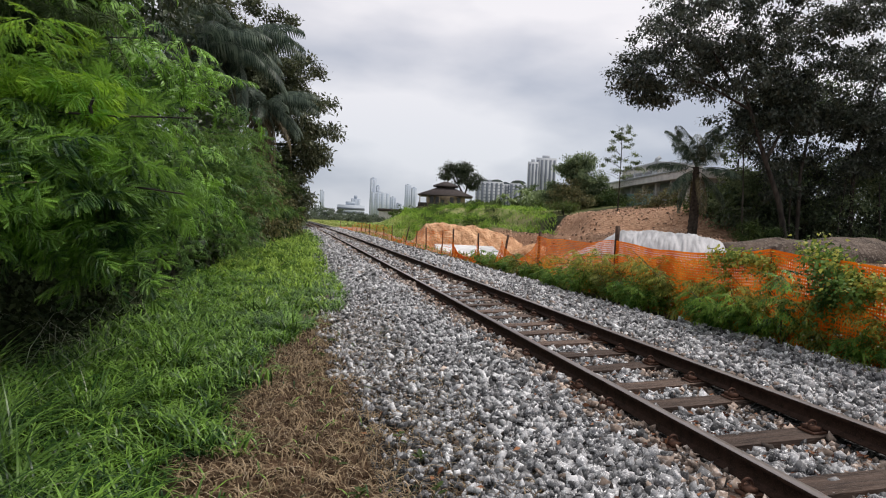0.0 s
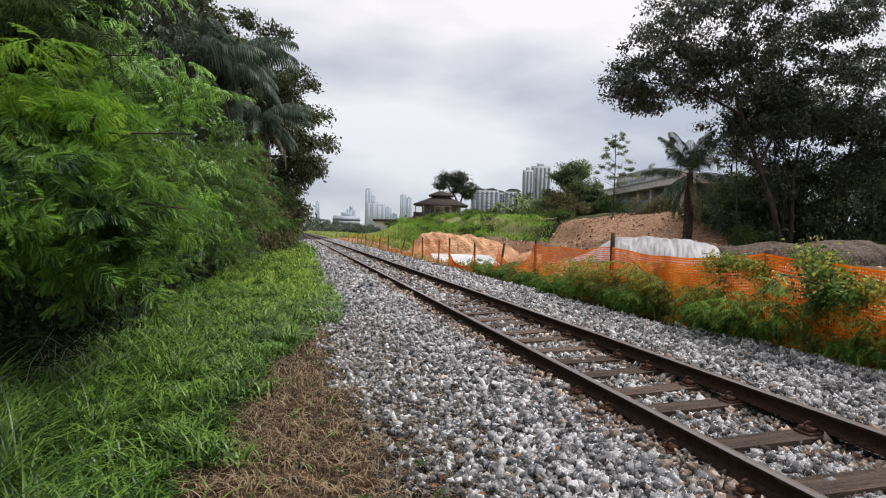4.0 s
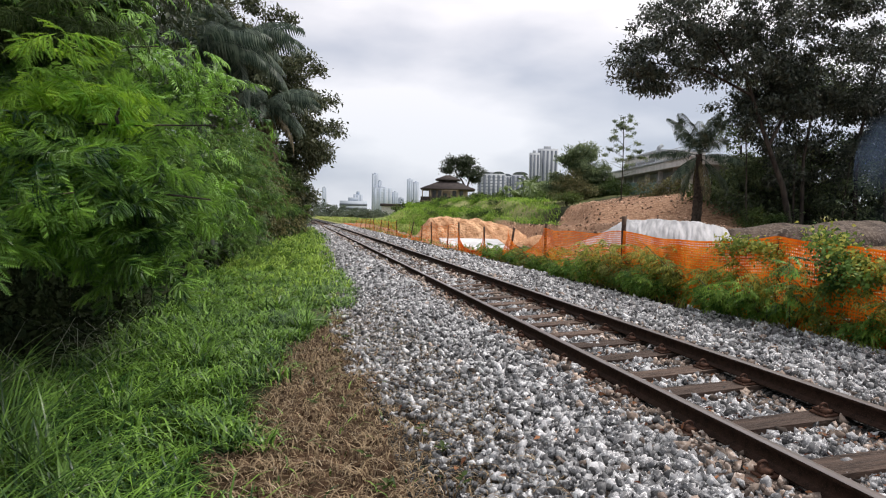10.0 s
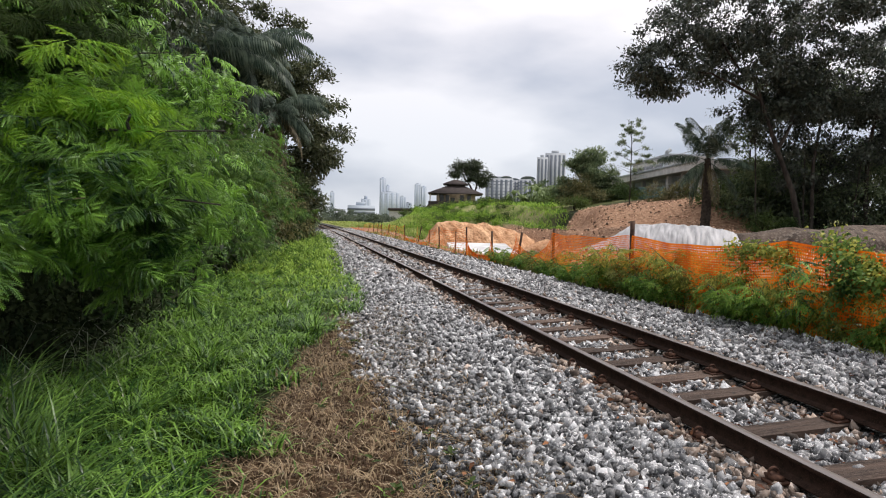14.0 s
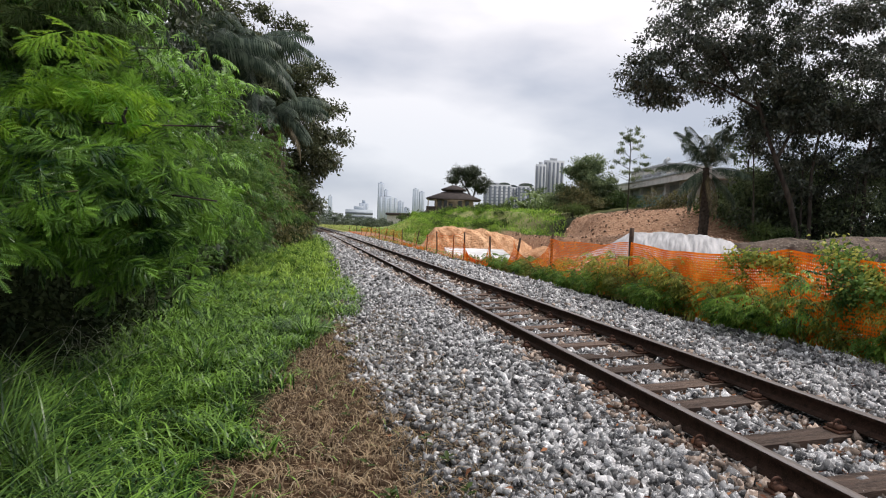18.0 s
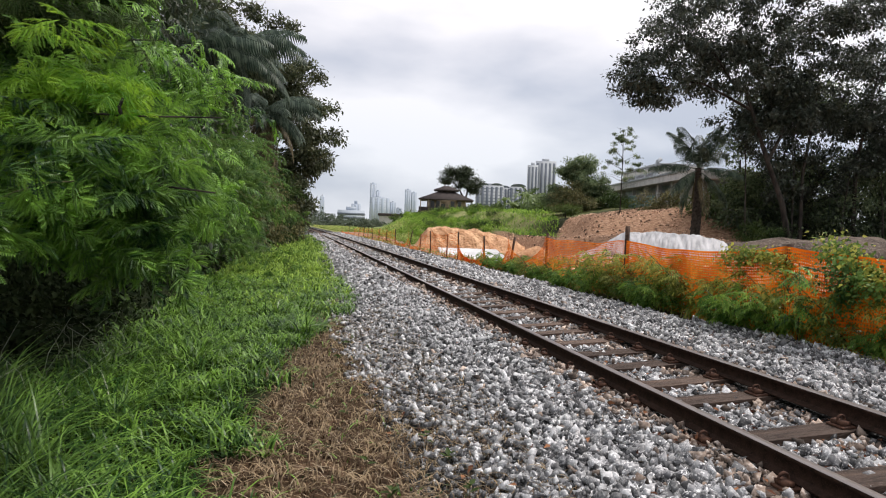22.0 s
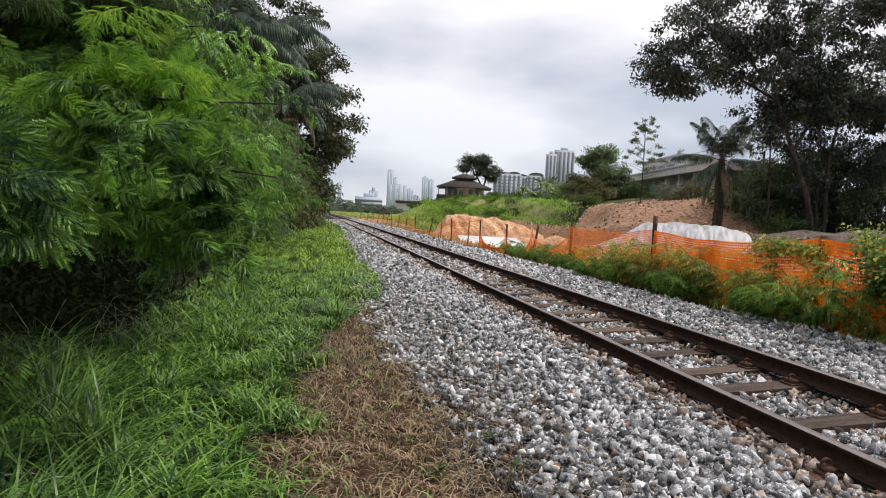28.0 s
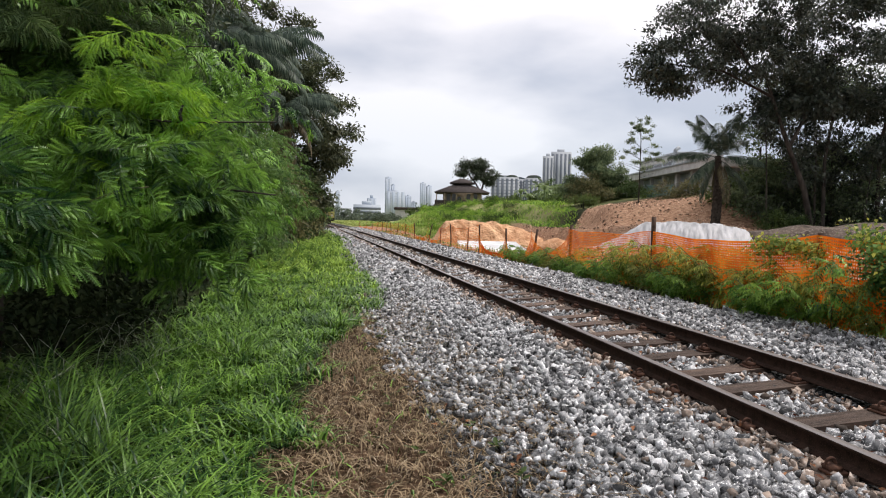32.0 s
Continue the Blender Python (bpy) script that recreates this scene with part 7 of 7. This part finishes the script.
def smoke_material():
    m = bpy.data.materials.new("thin_smoke")
    m.use_nodes = True
    nt = m.node_tree
    N, L = nt.nodes.new, nt.links.new
    out = nt.nodes["Material Output"]
    nt.nodes.remove(nt.nodes["Principled BSDF"])
    d, t, mx = N("ShaderNodeBsdfDiffuse"), N("ShaderNodeBsdfTransparent"), N("ShaderNodeMixShader")
    d.inputs["Color"].default_value = (0.42, 0.58, 0.88, 1)
    at = N("ShaderNodeAttribute")
    at.attribute_name = "thick"
    tc, nz, mul = N("ShaderNodeTexCoord"), N("ShaderNodeTexNoise"), N("ShaderNodeMath")
    nz.inputs["Scale"].default_value, nz.inputs["Detail"].default_value = 14.0, 5.0
    L(tc.outputs["Object"], nz.inputs["Vector"])
    wide = N("ShaderNodeMapRange")
    wide.inputs["From Min"].default_value, wide.inputs["From Max"].default_value = 0.34, 0.72
    L(nz.outputs["Fac"], wide.inputs["Value"])
    mul.operation = "MULTIPLY"
    L(at.outputs["Fac"], mul.inputs[0])
    L(wide.outputs["Result"], mul.inputs[1])
    L(mul.outputs[0], mx.inputs["Fac"])
    L(t.outputs["BSDF"], mx.inputs[1])
    L(d.outputs["BSDF"], mx.inputs[2])
    L(mx.outputs["Shader"], out.inputs["Surface"])
    return m


def wisp(points, width, thick, mat):
    """A curling ribbon of smoke whose edges thin out to nothing."""
    P = np.asarray(points, float)
    t = np.linspace(0, len(P) - 1, 40)
    C = np.stack([np.interp(t, np.arange(len(P)), P[:, i]) for i in range(3)], -1)
    for _ in range(3):
        C[1:-1] = (C[:-2] + 2 * C[1:-1] + C[2:]) / 4
    T = unit(np.gradient(C, axis=0))
    A = unit(np.cross(T, [0.2, 1.0, 0.0]))
    k = np.linspace(-1, 1, 13)
    w = width * (0.5 + 0.7 * np.sin(np.linspace(0.3, 5.2, 40)) ** 2)
    V = C[:, None] + A[:, None] * (w[:, None] * k[None])[:, :, None]
    V[:, :, 1] += 0.3 * width * np.sin(6 * k)[None]
    i, j = np.meshgrid(np.arange(39), np.arange(12), indexing="ij")
    a = i * 13 + j
    me = mesh_np("smoke_wisp", V.reshape(-1, 3), [np.stack([a, a + 13, a + 14, a + 1], -1).reshape(-1, 4)], [mat], smooth=True)
    fade = np.sin(np.linspace(0, np.pi, 40))[:, None] ** 1.2 * np.cos(k[None] * np.pi / 2) ** 4 * thick
    me.attributes.new("thick", "FLOAT", "POINT").data.foreach_set("value", fade.ravel().astype(np.float32))
    ob = new("smoke_wisp", me)
    return tagged(ob, "thin curling wisp of pale blue smoke drifting in the air", "smoke", "smoke wisps")


def motions():
    rail_mid = X_LEFT + GAUGE / 2

    def down_line(y):
        return pose(rail_mid + float(bend(y)), y, 0.33, 0, 0, math.degrees(y / RADIUS))

    walk(train(), [(0, down_line(620)), (27, down_line(176)), (29.5, down_line(146)), (31, down_line(129)), (32, down_line(118))])
    fly = insect()
    walk(fly, [(0, pose(-9.0, -3.0, 1.2, 0, 0, -70)), (1.6, pose(-2.6, -0.9, 1.5, 0, 0, -70)), (1.8, pose(0.131, 1.174, 1.835, 0, 0, -70)), (2.0, pose(3.4, 0.2, 1.4, 0, 0, -70)), (3.0, pose(9.0, -3.0, 1.2, 0, 0, -70)), (32, pose(30.0, -9.0, 1.2, 0, 0, -70))])
    mat = smoke_material()
    # each wisp drifts in from behind the camera, passes, and drifts off behind it again
    away = pose(3.0, -3.0, 0.9)
    for pts, width, thick, rows in (
        # an arc, two thin upright streaks, two faint veils
        ([(-0.056, 0.05, -0.05), (-0.054, 0.046, 0.002), (-0.036, 0.02, 0.075), (-0.003, -0.007, 0.103), (0.035, -0.03, 0.06), (0.059, -0.044, -0.064), (0.045, -0.04, -0.12)], 0.045, 0.55, ((9.9, 0.85, 0.62, 1.60), (10.2, 0.40, 0.64, 1.63), (10.45, 0.33, 0.68, 1.56), (10.8, 0.28, 0.70, 1.20))),
        ([(0.012, 0.005, -0.16), (0.006, 0.005, -0.10), (0.0, 0.002, -0.04), (-0.004, 0.0, 0.014), (0.002, -0.008, 0.05), (-0.003, -0.019, 0.091), (0.0, -0.02, 0.15), (0.004, -0.026, 0.25)], 0.011, 0.8, ((10.7, 0.9, 0.6, 1.60), (11.0, 0.30, 0.587, 1.65), (11.3, 0.27, 0.60, 1.62), (11.6, 0.36, 0.52, 1.90))),
        ([(0, 0, -0.20), (0.04, -0.02, -0.1), (0.02, 0.0, 0.02), (0.05, -0.02, 0.12), (0.03, 0.0, 0.2)], 0.14, 0.12, ((10.7, 1.1, 0.6, 1.6), (11.0, 0.34, 0.57, 1.64), (11.4, 0.30, 0.60, 1.62), (11.8, 0.34, 0.50, 1.95))),
        ([(0.09, -0.06, 0.10), (0.06, -0.04, 0.05), (0.0, 0.0, 0.0), (-0.05, 0.04, -0.05), (-0.09, 0.06, -0.08)], 0.16, 0.2, ((11.5, 1.2, 0.6, 1.5), (12.0, 0.21, 0.64, 1.63), (12.4, 0.20, 0.65, 1.58), (12.9, 0.3, 0.5, 1.1))),
        ([(0.0, -0.005, 0.24), (-0.012, -0.014, 0.19), (-0.004, -0.005, 0.10), (0.0, 0.0, 0.0), (-0.012, -0.01, -0.1), (-0.023, -0.024, -0.216), (-0.02, -0.02, -0.3)], 0.011, 1.2, ((11.9, 1.0, 0.6, 1.5), (12.4, 0.272, 0.69, 1.58), (12.7, 0.25, 0.71, 1.56), (13.0, 0.6, 0.45, 1.2))),
        # a broad swirl with the arc, and a fainter streak beside the upright one
        ([(-0.07, 0.04, 0.14), (-0.02, 0.0, 0.10), (0.05, -0.02, 0.04), (0.04, -0.03, -0.04), (-0.03, 0.0, -0.08), (-0.08, 0.03, -0.06)], 0.07, 0.34, ((9.9, 0.9, 0.60, 1.62), (10.1, 0.40, 0.62, 1.63), (10.3, 0.36, 0.66, 1.55), (10.8, 0.28, 0.70, 1.15))),
        ([(0.0, 0.0, 0.26), (0.008, 0.0, 0.14), (-0.006, 0.0, 0.02), (-0.012, 0.0, -0.08), (-0.006, 0.0, -0.16)], 0.014, 0.5, ((11.9, 0.9, 0.6, 1.5), (12.4, 0.205, 0.70, 1.60), (12.7, 0.19, 0.72, 1.58), (13.0, 0.5, 0.45, 1.2))),
    ):
        first, last = rows[0][0], rows[-1][0]
        walk(wisp(pts, width, thick, mat), [(0, away), (first - 0.4, away)] + [(t, pose(x, y, z)) for t, x, y, z in rows] + [(last + 0.4, away), (32, away)])


motions()
